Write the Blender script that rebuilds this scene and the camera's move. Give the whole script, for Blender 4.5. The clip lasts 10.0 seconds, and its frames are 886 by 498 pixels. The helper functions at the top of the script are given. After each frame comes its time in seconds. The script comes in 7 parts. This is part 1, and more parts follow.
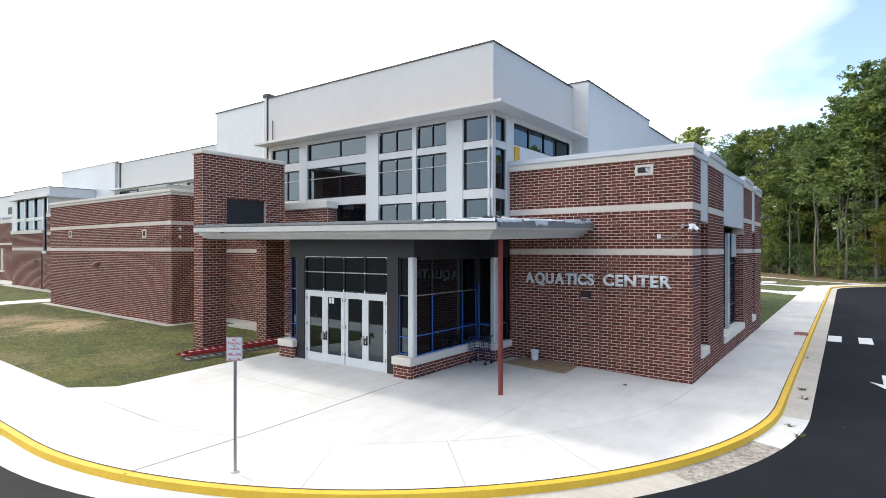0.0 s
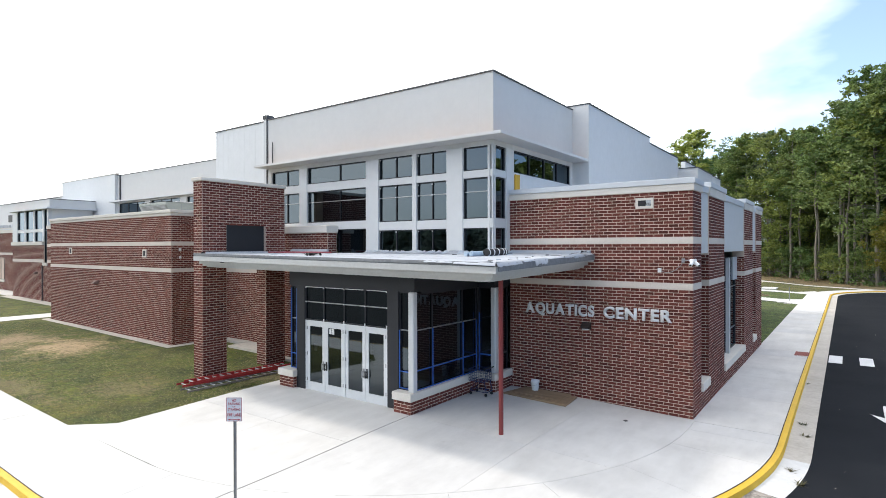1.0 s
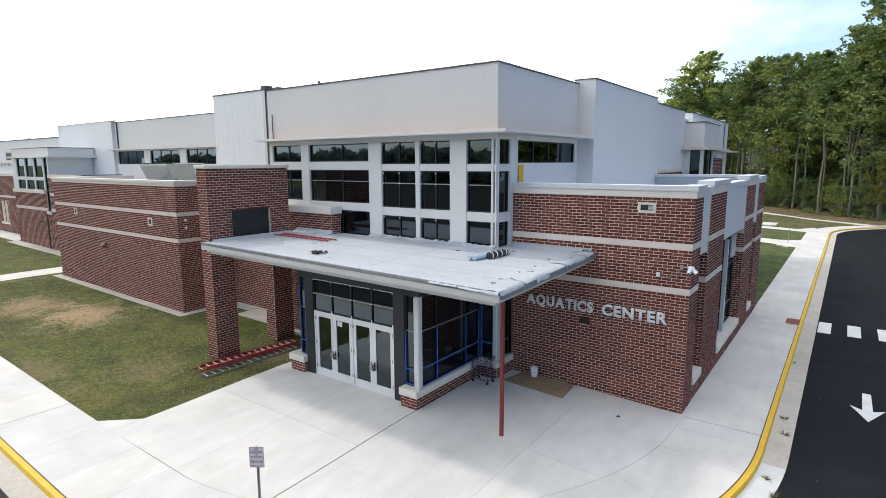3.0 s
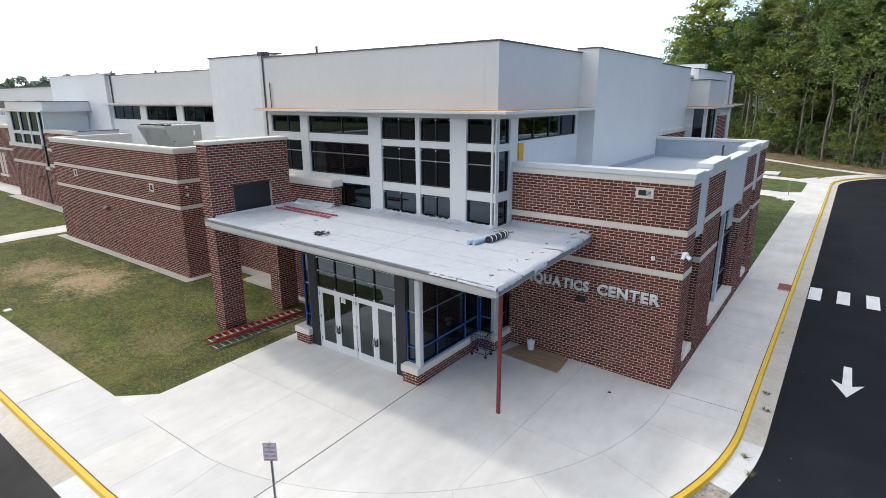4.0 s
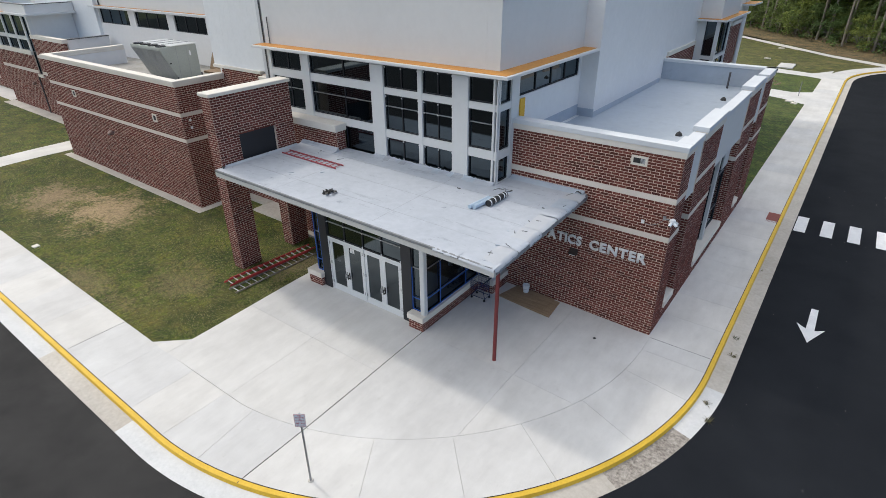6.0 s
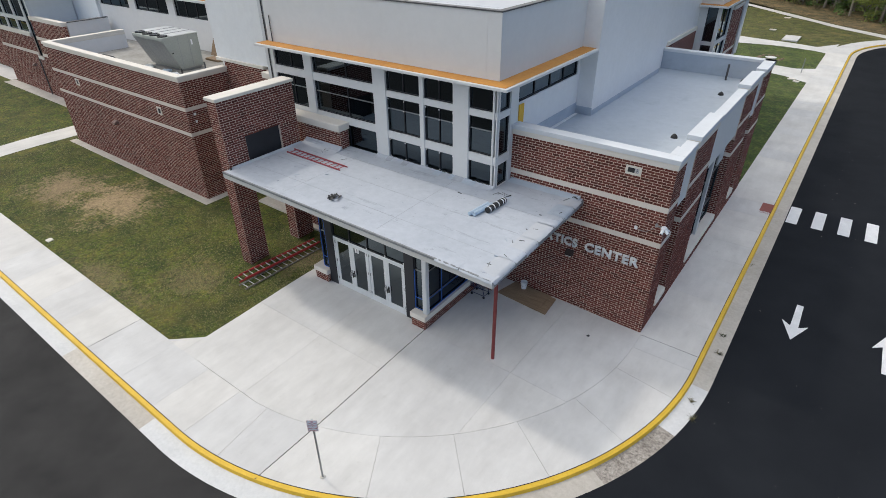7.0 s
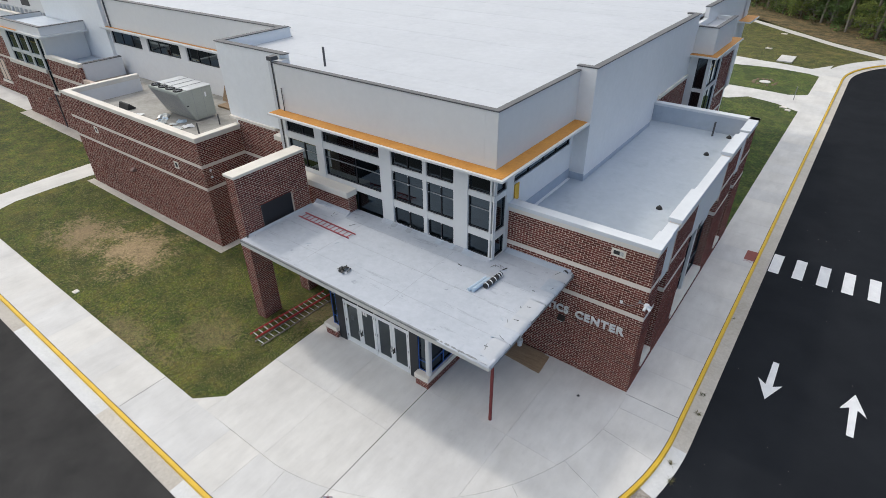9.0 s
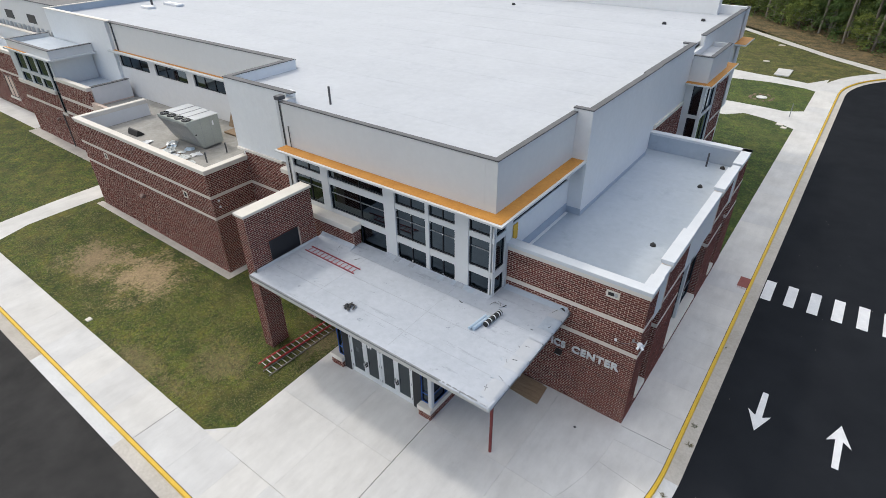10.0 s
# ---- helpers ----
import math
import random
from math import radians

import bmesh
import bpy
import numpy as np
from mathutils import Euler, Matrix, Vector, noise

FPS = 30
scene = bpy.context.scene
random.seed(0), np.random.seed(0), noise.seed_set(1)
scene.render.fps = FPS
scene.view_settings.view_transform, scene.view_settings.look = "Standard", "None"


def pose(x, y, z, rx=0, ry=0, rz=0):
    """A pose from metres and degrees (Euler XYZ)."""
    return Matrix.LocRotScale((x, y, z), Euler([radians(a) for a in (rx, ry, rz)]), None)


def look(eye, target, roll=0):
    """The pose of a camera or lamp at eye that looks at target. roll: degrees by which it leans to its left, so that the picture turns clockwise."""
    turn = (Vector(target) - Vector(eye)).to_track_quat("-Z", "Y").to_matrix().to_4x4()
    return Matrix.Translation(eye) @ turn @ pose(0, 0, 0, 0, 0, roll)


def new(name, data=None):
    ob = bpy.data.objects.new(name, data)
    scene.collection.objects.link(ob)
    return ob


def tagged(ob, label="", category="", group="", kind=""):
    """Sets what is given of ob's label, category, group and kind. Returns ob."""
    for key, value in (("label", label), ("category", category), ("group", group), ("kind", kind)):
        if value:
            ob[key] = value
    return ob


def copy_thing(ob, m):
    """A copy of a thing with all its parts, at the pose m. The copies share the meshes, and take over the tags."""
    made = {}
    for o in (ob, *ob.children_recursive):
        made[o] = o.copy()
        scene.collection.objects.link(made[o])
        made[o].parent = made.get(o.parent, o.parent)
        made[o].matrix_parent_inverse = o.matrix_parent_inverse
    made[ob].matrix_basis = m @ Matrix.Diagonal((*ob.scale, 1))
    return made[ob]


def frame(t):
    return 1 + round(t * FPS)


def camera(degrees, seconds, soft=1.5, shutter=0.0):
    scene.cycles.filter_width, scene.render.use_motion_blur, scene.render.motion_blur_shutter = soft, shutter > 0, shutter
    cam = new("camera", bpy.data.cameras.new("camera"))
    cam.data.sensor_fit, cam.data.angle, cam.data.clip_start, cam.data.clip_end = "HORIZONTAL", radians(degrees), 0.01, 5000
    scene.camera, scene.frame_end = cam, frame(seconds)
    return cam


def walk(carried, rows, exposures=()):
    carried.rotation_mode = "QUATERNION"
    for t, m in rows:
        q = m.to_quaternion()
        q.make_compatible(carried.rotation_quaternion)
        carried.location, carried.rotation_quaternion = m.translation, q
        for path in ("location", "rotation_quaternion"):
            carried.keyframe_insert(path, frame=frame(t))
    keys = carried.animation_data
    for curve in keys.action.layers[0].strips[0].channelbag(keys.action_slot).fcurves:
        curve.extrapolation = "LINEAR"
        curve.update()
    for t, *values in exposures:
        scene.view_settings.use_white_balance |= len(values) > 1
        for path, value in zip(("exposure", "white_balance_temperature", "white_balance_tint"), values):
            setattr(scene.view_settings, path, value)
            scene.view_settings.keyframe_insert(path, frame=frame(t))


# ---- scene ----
cam = camera(77.5, 10.0, 0.8)
METRES, EYE, TILT, LEAN, TURN = 16.5, 4.26, 0.0, 0.0, 36.0
ROWS = [
    (0.0, 0.0, 0.0, 0.0, 0.0, -0.0, -0.0),
    (0.5, 0.0008, 0.0011, 0.0334, 0.02, -0.05, 0.06),
    (1.0, 0.0008, 0.0019, 0.0709, 0.05, -0.18, 0.13),
    (1.5, -0.0001, 0.0016, 0.111, 0.05, -0.63, 0.2),
    (2.0, -0.0018, 0.0002, 0.1551, 0.08, -2.43, 0.22),
    (2.5, -0.0031, -0.0025, 0.2013, 0.15, -5.6, 0.23),
    (4.0, -0.0024, -0.0096, 0.3438, 0.23, -15.25, 0.25),
    (4.5, -0.0013, -0.0097, 0.393, 0.27, -18.49, 0.28),
    (5.0, -0.001, -0.0104, 0.4431, 0.31, -21.74, 0.33),
    (5.5, -0.0009, -0.0118, 0.4922, 0.36, -24.93, 0.34),
    (6.0, -0.0018, -0.0141, 0.5427, 0.4, -28.06, 0.4),
    (7.5, -0.0004, -0.0167, 0.704, 0.5, -32.31, 0.55),
    (8.0, 0.002, -0.0154, 0.7595, 0.55, -32.36, 0.57),
    (8.5, 0.0031, -0.012, 0.8175, 0.57, -32.43, 0.61),
    (9.0, 0.0013, -0.0082, 0.8769, 0.58, -32.47, 0.64),
    (9.5, -0.0006, -0.0045, 0.9382, 0.59, -32.55, 0.65),
    (10.0, -0.0004, -0.0007, 0.9989, 0.63, -32.59, 0.68),
]
EXPOSURES = [(0.0, 0.54), (1.5, 0.49), (2.5, 0.31), (4.5, 0.2), (6.0, 0.01), (8.0, -0.15), (10.0, -0.05)]
walk(cam, [(t, pose(0, 0, EYE, TILT, LEAN, TURN) @ pose(METRES * x, METRES * y, METRES * z, 90 + pitch, roll, yaw)) for t, x, y, z, yaw, pitch, roll in ROWS], EXPOSURES)

# ---- world, sun ----
SUN_TO = Vector((-0.85, 0.07, 1.0)).normalized()
sun_data = bpy.data.lights.new("sun", "SUN")
sun_data.energy, sun_data.angle, sun_data.color = 1.2, radians(4.5), (1.0, 0.94, 0.86)
sun = new("sun", sun_data)
sun.matrix_world = look((0, 0, 0), -SUN_TO)

world = bpy.data.worlds.new("world")
scene.world = world
world.use_nodes = True
wn, wl = world.node_tree.nodes, world.node_tree.links
wn.clear()
w_sky = wn.new("ShaderNodeTexSky")
w_sky.sky_type, w_sky.sun_disc = "NISHITA", False
w_sky.sun_elevation = math.asin(SUN_TO.z)
w_sky.sun_rotation = math.atan2(SUN_TO.x, SUN_TO.y)
w_sky.air_density, w_sky.dust_density, w_sky.ozone_density = 1.0, 0.6, 1.0
w_co = wn.new("ShaderNodeTexCoord")
w_map = wn.new("ShaderNodeMapping")
w_map.inputs["Scale"].default_value = (1.0, 1.0, 2.2)
w_map.inputs["Location"].default_value = (0.35, 0.1, 0.2)
w_noise = wn.new("ShaderNodeTexNoise")
w_noise.inputs["Scale"].default_value, w_noise.inputs["Detail"].default_value = 1.7, 6.0
w_noise.inputs["Roughness"].default_value = 0.5
w_ramp = wn.new("ShaderNodeValToRGB")
w_ramp.color_ramp.elements[0].position, w_ramp.color_ramp.elements[1].position = 0.70, 0.93
w_ramp.color_ramp.elements[0].color = (0.06, 0.06, 0.06, 1)
w_mix = wn.new("ShaderNodeMix")
w_mix.data_type = "RGBA"
w_mix.inputs["B"].default_value = (13.1, 13.2, 13.2, 1)
w_bg = wn.new("ShaderNodeBackground")
w_bg.inputs["Strength"].default_value = 0.122
w_out = wn.new("ShaderNodeOutputWorld")
wl.new(w_co.outputs["Generated"], w_map.inputs["Vector"])
wl.new(w_map.outputs["Vector"], w_noise.inputs["Vector"])
w_dot = wn.new("ShaderNodeVectorMath")
w_dot.operation = "DOT_PRODUCT"
w_dot.inputs[1].default_value = SUN_TO
w_sum = wn.new("ShaderNodeMath")
w_sum.operation = "MULTIPLY_ADD"
w_sum.inputs[1].default_value = 0.9
wl.new(w_co.outputs["Generated"], w_dot.inputs[0])
wl.new(w_noise.outputs["Fac"], w_sum.inputs[0])
wl.new(w_dot.outputs["Value"], w_sum.inputs[2])
wl.new(w_sum.outputs[0], w_ramp.inputs["Fac"])
wl.new(w_ramp.outputs["Color"], w_mix.inputs["Factor"])
w_gain = wn.new("ShaderNodeMix")
w_gain.data_type, w_gain.blend_type = "RGBA", "MULTIPLY"
w_gain.inputs["Factor"].default_value = 1.0
w_gain.inputs["B"].default_value = (1.3, 1.38, 1.55, 1)
wl.new(w_sky.outputs["Color"], w_gain.inputs["A"])
wl.new(w_gain.outputs["Result"], w_mix.inputs["A"])
wl.new(w_mix.outputs["Result"], w_bg.inputs["Color"])
wl.new(w_bg.outputs["Background"], w_out.inputs["Surface"])


# ---- materials ----
def material(name, rough=0.8, metal=0.0):
    m = bpy.data.materials.new(name)
    m.use_nodes = True
    n, l = m.node_tree.nodes, m.node_tree.links
    b = n["Principled BSDF"]
    b.inputs["Roughness"].default_value, b.inputs["Metallic"].default_value = rough, metal
    return m, n, l, b


def texture(n, l, scale, detail=4.0, rough=0.6, stretch=(1, 1, 1), shift=0.0):
    co = n.new("ShaderNodeNewGeometry")
    mp = n.new("ShaderNodeMapping")
    mp.inputs["Scale"].default_value = stretch
    mp.inputs["Location"].default_value = (shift, shift * 1.7, shift * 0.6)
    l.new(co.outputs["Position"], mp.inputs["Vector"])
    t = n.new("ShaderNodeTexNoise")
    t.inputs["Scale"].default_value, t.inputs["Detail"].default_value, t.inputs["Roughness"].default_value = scale, detail, rough
    l.new(mp.outputs["Vector"], t.inputs["Vector"])
    return t.outputs["Fac"]


def ramp(n, l, fac, *stops):
    r = n.new("ShaderNodeValToRGB")
    while len(r.color_ramp.elements) < len(stops):
        r.color_ramp.elements.new(0.5)
    for e, (p, c) in zip(r.color_ramp.elements, stops):
        e.position, e.color = p, (*c, 1)
    l.new(fac, r.inputs["Fac"])
    return r.outputs["Color"]


def blend(n, l, fac, a, b, mode="MIX"):
    x = n.new("ShaderNodeMix")
    x.data_type, x.blend_type = "RGBA", mode
    for key, v in (("Factor", fac), ("A", a), ("B", b)):
        if isinstance(v, (int, float)):
            x.inputs[key].default_value = v
        elif isinstance(v, tuple):
            x.inputs[key].default_value = (*v, 1)
        else:
            l.new(v, x.inputs[key])
    return x.outputs["Result"]


def relief(n, l, b, fac, strength=0.3, distance=0.01):
    u = n.new("ShaderNodeBump")
    u.inputs["Strength"].default_value, u.inputs["Distance"].default_value = strength, distance
    l.new(fac, u.inputs["Height"])
    l.new(u.outputs["Normal"], b.inputs["Normal"])


def surface(name, dark, light, rough=0.8, metal=0.0, fine=30.0, broad=0.6, spread=0.5, bump=0.2, depth=0.004, stretch=(1, 1, 1)):
    """Two-scale variation between dark and light."""
    m, n, l, b = material(name, rough, metal)
    f1 = texture(n, l, fine, 5, 0.65, stretch)
    f2 = texture(n, l, broad, 5, 0.6, stretch, 3.3)
    f = blend(n, l, spread, f1, f2)
    l.new(ramp(n, l, f, (0.3, dark), (0.7, light)), b.inputs["Base Color"])
    if bump:
        relief(n, l, b, f1, bump, depth)
    return m


def brick_material(name="brick_red"):
    m, n, l, b = material(name, 0.85)
    geo, info = n.new("ShaderNodeNewGeometry"), n.new("ShaderNodeObjectInfo")
    add = n.new("ShaderNodeMath")
    add.operation = "ADD"
    l.new(geo.outputs["Random Per Island"], add.inputs[0])
    l.new(info.outputs["Random"], add.inputs[1])
    fr = n.new("ShaderNodeMath")
    fr.operation = "FRACT"
    l.new(add.outputs[0], fr.inputs[0])
    tone = ramp(n, l, fr.outputs[0], (0.0, (0.092, 0.0305, 0.024)), (0.25, (0.130, 0.0395, 0.030)), (0.75, (0.160, 0.0485, 0.036)), (1.0, (0.205, 0.067, 0.051)))
    grain = texture(n, l, 60, 4)
    wash = texture(n, l, 0.5, 4, 0.6, (1, 1, 1), 5.0)
    c = blend(n, l, 1.0, tone, ramp(n, l, grain, (0.25, (0.72, 0.72, 0.72)), (0.75, (1.2, 1.2, 1.2))), "MULTIPLY")
    c = blend(n, l, 1.0, c, ramp(n, l, wash, (0.3, (0.86, 0.86, 0.88)), (0.7, (1.1, 1.1, 1.08))), "MULTIPLY")
    l.new(c, b.inputs["Base Color"])
    b.inputs["Specular IOR Level"].default_value = 0.2
    relief(n, l, b, grain, 0.4, 0.003)
    return m


def glass_material(name, tint, gloss_tint=(0.9, 0.95, 1.0), ior=1.75):
    m = bpy.data.materials.new(name)
    m.use_nodes = True
    n, l = m.node_tree.nodes, m.node_tree.links
    n.clear()
    o, mx = n.new("ShaderNodeOutputMaterial"), n.new("ShaderNodeMixShader")
    tr, gl, fr = n.new("ShaderNodeBsdfTransparent"), n.new("ShaderNodeBsdfGlossy"), n.new("ShaderNodeFresnel")
    tr.inputs["Color"].default_value = (*tint, 1)
    gl.inputs["Color"].default_value, gl.inputs["Roughness"].default_value = (*gloss_tint, 1), 0.01
    fr.inputs["IOR"].default_value = ior
    l.new(fr.outputs["Fac"], mx.inputs["Fac"])
    l.new(tr.outputs["BSDF"], mx.inputs[1])
    l.new(gl.outputs["BSDF"], mx.inputs[2])
    l.new(mx.outputs["Shader"], o.inputs["Surface"])
    return m


BRICK = brick_material()
MORTAR = surface("mortar", (0.56, 0.43, 0.35), (0.71, 0.565, 0.465), 0.95, fine=80, broad=0.8, bump=0.4)
STONE = surface("cast_stone", (0.60, 0.55, 0.48), (0.76, 0.71, 0.635), 0.85, fine=40, broad=0.7)
STONE_OLD = surface("stone_band", (0.57, 0.50, 0.435), (0.73, 0.655, 0.575), 0.85, fine=40, broad=0.9)
PANEL = surface("grey_panel", (0.605, 0.60, 0.585), (0.66, 0.655, 0.64), 0.55, fine=3.0, broad=0.25, bump=0.05, depth=0.01)
PANEL_BRIGHT = surface("white_panel", (0.70, 0.705, 0.70), (0.78, 0.785, 0.78), 0.5, fine=3.0, broad=0.3, bump=0.05, depth=0.01)
PANEL_WHITE = surface("pale_panel", (0.67, 0.662, 0.65), (0.75, 0.738, 0.725), 0.5, fine=3.0, broad=0.3, bump=0.05, depth=0.01)
COPING_METAL = surface("coping_metal", (0.56, 0.575, 0.59), (0.64, 0.655, 0.67), 0.5, fine=3.0, broad=0.6, bump=0.04)
MULLION = surface("grey_mullion", (0.56, 0.57, 0.57), (0.64, 0.65, 0.65), 0.45, 0.2, fine=20, broad=1.0, bump=0.03)
ROOF = surface("white_membrane", (0.405, 0.42, 0.445), (0.485, 0.50, 0.525), 0.6, fine=2.5, broad=0.25, bump=0.15, depth=0.02)
ROOF_GREY = surface("grey_membrane", (0.345, 0.39, 0.445), (0.425, 0.475, 0.53), 0.45, fine=2.5, broad=0.3, bump=0.1, depth=0.02)
ROOF_DUSTY = surface("dusty_membrane", (0.22, 0.205, 0.18), (0.40, 0.385, 0.355), 0.8, fine=3.0, broad=0.7, spread=0.6, bump=0.2, depth=0.02)
CANOPY_ROOF = surface("canopy_membrane", (0.375, 0.40, 0.44), (0.485, 0.51, 0.55), 0.65, fine=4.0, broad=0.5, bump=0.25, depth=0.02)


def stained(m, scale, lo, edge, colour, stretch=(1, 1, 1)):
    """Adds scattered darker marks to a surface."""
    n, l = m.node_tree.nodes, m.node_tree.links
    b = n["Principled BSDF"]
    src = b.inputs["Base Color"].links[0].from_socket
    spot = texture(n, l, scale, 6, 0.78, stretch, 6.0)
    l.new(blend(n, l, 1.0, src, ramp(n, l, spot, (lo, colour), (lo + edge, (1, 1, 1))), "MULTIPLY"), b.inputs["Base Color"])


stained(CANOPY_ROOF, 2.2, 0.31, 0.07, (0.6, 0.61, 0.64))
stained(CANOPY_ROOF, 1.6, 0.36, 0.05, (0.8, 0.805, 0.82), (0.22, 1.6, 1))
stained(ROOF_GREY, 0.5, 0.33, 0.12, (0.86, 0.87, 0.89))
stained(ROOF, 0.35, 0.34, 0.12, (0.93, 0.935, 0.945))
EDGE = surface("weathered_edge", (0.14, 0.145, 0.15), (0.30, 0.305, 0.31), 0.7, 0.1, fine=9, broad=1.4)
CAP = surface("dark_cap", (0.055, 0.055, 0.058), (0.12, 0.12, 0.125), 0.6, 0.2, fine=15, broad=1.0)
ORANGE = surface("orange_flashing", (0.42, 0.165, 0.02), (0.62, 0.29, 0.05), 0.6, fine=8, broad=1.2, bump=0.1)
YELLOW_BOARD = surface("yellow_board", (0.62, 0.34, 0.025), (0.74, 0.44, 0.05), 0.7, fine=10)
FASCIA = surface("fascia_metal", (0.47, 0.465, 0.44), (0.585, 0.58, 0.555), 0.5, 0.1, fine=10, broad=0.8, bump=0.04)
SOFFIT = surface("soffit", (0.52, 0.52, 0.50), (0.60, 0.60, 0.58), 0.8, fine=12, broad=0.8, bump=0.05)


def concrete_material(name, dark, light):
    """Broom-finished concrete: soft clouds, faint drag streaks, fine sand, a few darker drips."""
    m, n, l, b = material(name, 0.9)
    cloud = texture(n, l, 0.45, 5, 0.6)
    streak = texture(n, l, 0.9, 6, 0.7, (2.2, 0.6, 1), 4.0)
    sand = texture(n, l, 55, 3, 0.7)
    spot = texture(n, l, 2.6, 6, 0.75, (1, 1, 1), 9.0)
    c = ramp(n, l, blend(n, l, 0.4, cloud, streak), (0.34, dark), (0.66, light))
    c = blend(n, l, 1.0, c, ramp(n, l, sand, (0.25, (0.94, 0.94, 0.94)), (0.75, (1.05, 1.05, 1.05))), "MULTIPLY")
    c = blend(n, l, 1.0, c, ramp(n, l, spot, (0.24, (0.84, 0.83, 0.81)), (0.38, (1, 1, 1))), "MULTIPLY")
    # a slightly darker patch with an uneven edge in front of the canopy post
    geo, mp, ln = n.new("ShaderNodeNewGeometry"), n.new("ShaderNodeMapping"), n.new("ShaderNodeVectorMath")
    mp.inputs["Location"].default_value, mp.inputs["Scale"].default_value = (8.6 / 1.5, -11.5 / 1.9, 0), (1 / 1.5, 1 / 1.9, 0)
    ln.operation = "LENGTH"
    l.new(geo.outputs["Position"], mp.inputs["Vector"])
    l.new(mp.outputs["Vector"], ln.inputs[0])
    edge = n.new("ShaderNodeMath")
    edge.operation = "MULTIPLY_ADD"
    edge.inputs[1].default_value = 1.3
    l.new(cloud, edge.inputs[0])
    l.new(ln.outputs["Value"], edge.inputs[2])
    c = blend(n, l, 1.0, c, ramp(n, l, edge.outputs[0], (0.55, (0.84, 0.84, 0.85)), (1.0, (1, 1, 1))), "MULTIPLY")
    l.new(c, b.inputs["Base Color"])
    relief(n, l, b, sand, 0.15, 0.003)
    return m


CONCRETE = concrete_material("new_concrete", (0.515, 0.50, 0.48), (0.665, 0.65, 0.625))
CONCRETE_GUTTER = surface("gutter_concrete", (0.37, 0.335, 0.29), (0.56, 0.525, 0.475), 0.9, fine=7.0, broad=0.7, bump=0.3, depth=0.008)


def tinted(m, lo, hi):
    """Lets each piece differ a little in tone."""
    n, l = m.node_tree.nodes, m.node_tree.links
    b = n["Principled BSDF"]
    src = b.inputs["Base Color"].links[0].from_socket
    info = n.new("ShaderNodeObjectInfo")
    tone = ramp(n, l, info.outputs["Random"], (0.0, lo), (1.0, hi))
    l.new(blend(n, l, 1.0, src, tone, "MULTIPLY"), b.inputs["Base Color"])


tinted(CONCRETE, (0.95, 0.957, 0.97), (1.02, 1.01, 0.99))
tinted(CONCRETE_GUTTER, (0.9, 0.89, 0.875), (1.12, 1.12, 1.12))
GUTTER_PALE = surface("pale_gutter_concrete", (0.50, 0.50, 0.495), (0.66, 0.655, 0.645), 0.9, fine=9.0, broad=0.8, bump=0.25, depth=0.006)
AGGREGATE = surface("rough_aggregate", (0.07, 0.055, 0.045), (0.54, 0.49, 0.43), 0.95, fine=11, broad=1.6, spread=0.35, bump=0.8, depth=0.02)
YELLOW = surface("kerb_paint", (0.56, 0.34, 0.02), (0.74, 0.47, 0.035), 0.65, fine=14, broad=1.6, bump=0.2)
ASPHALT = surface("new_asphalt", (0.011, 0.0124, 0.0153), (0.0225, 0.0248, 0.029), 0.95, fine=45, broad=0.35, bump=0.5, depth=0.006)
ASPHALT_OLD = surface("worn_asphalt", (0.022, 0.0215, 0.0215), (0.062, 0.060, 0.058), 0.85, fine=38, broad=0.5, bump=0.5, depth=0.006)
for m in (ASPHALT, ASPHALT_OLD):
    m.node_tree.nodes["Principled BSDF"].inputs["Specular IOR Level"].default_value = 0.05
ROAD_WHITE = surface("road_paint", (0.55, 0.55, 0.56), (0.78, 0.78, 0.78), 0.7, fine=25, broad=2.0, bump=0.2)
DARK_METAL = surface("dark_metal", (0.012, 0.0135, 0.017), (0.021, 0.023, 0.028), 0.5, 0.1, fine=20, bump=0.02)
JOINT_FILL = surface("joint_filler", (0.025, 0.024, 0.022), (0.06, 0.057, 0.052), 0.9, fine=20)
BRONZE = surface("dark_bronze", (0.022, 0.015, 0.012), (0.045, 0.03, 0.024), 0.7, 0.2, fine=20)
BLACK = surface("black_rubber", (0.012, 0.012, 0.013), (0.03, 0.03, 0.03), 0.6, fine=25)
DOOR_METAL = surface("door_aluminium", (0.66, 0.675, 0.68), (0.76, 0.775, 0.78), 0.35, 0.25, fine=15, broad=1.0, bump=0.02)
STEEL = surface("steel", (0.25, 0.26, 0.27), (0.38, 0.39, 0.40), 0.4, 0.8, fine=30)
BLUE_TAPE = surface("blue_tape", (0.02, 0.10, 0.42), (0.04, 0.16, 0.55), 0.7, fine=20)
PRIMER = surface("red_primer", (0.15, 0.023, 0.023), (0.23, 0.038, 0.035), 0.75, fine=18, broad=1.5)
LADDER_RED = surface("ladder_red", (0.38, 0.025, 0.025), (0.52, 0.05, 0.045), 0.5, fine=14)
ALU = surface("aluminium", (0.55, 0.56, 0.57), (0.72, 0.73, 0.74), 0.35, 0.6, fine=20)
PLASTIC_WHITE = surface("white_plastic", (0.70, 0.70, 0.70), (0.80, 0.80, 0.80), 0.4, fine=10, bump=0.0)
PLYWOOD = surface("plywood", (0.20, 0.13, 0.075), (0.37, 0.26, 0.16), 0.8, fine=9, broad=1.4, stretch=(1, 6, 6))
# grey walls and a near-black floor: the unlit rooms' shade is in the colour
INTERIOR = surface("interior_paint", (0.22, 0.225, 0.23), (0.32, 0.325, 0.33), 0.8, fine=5)
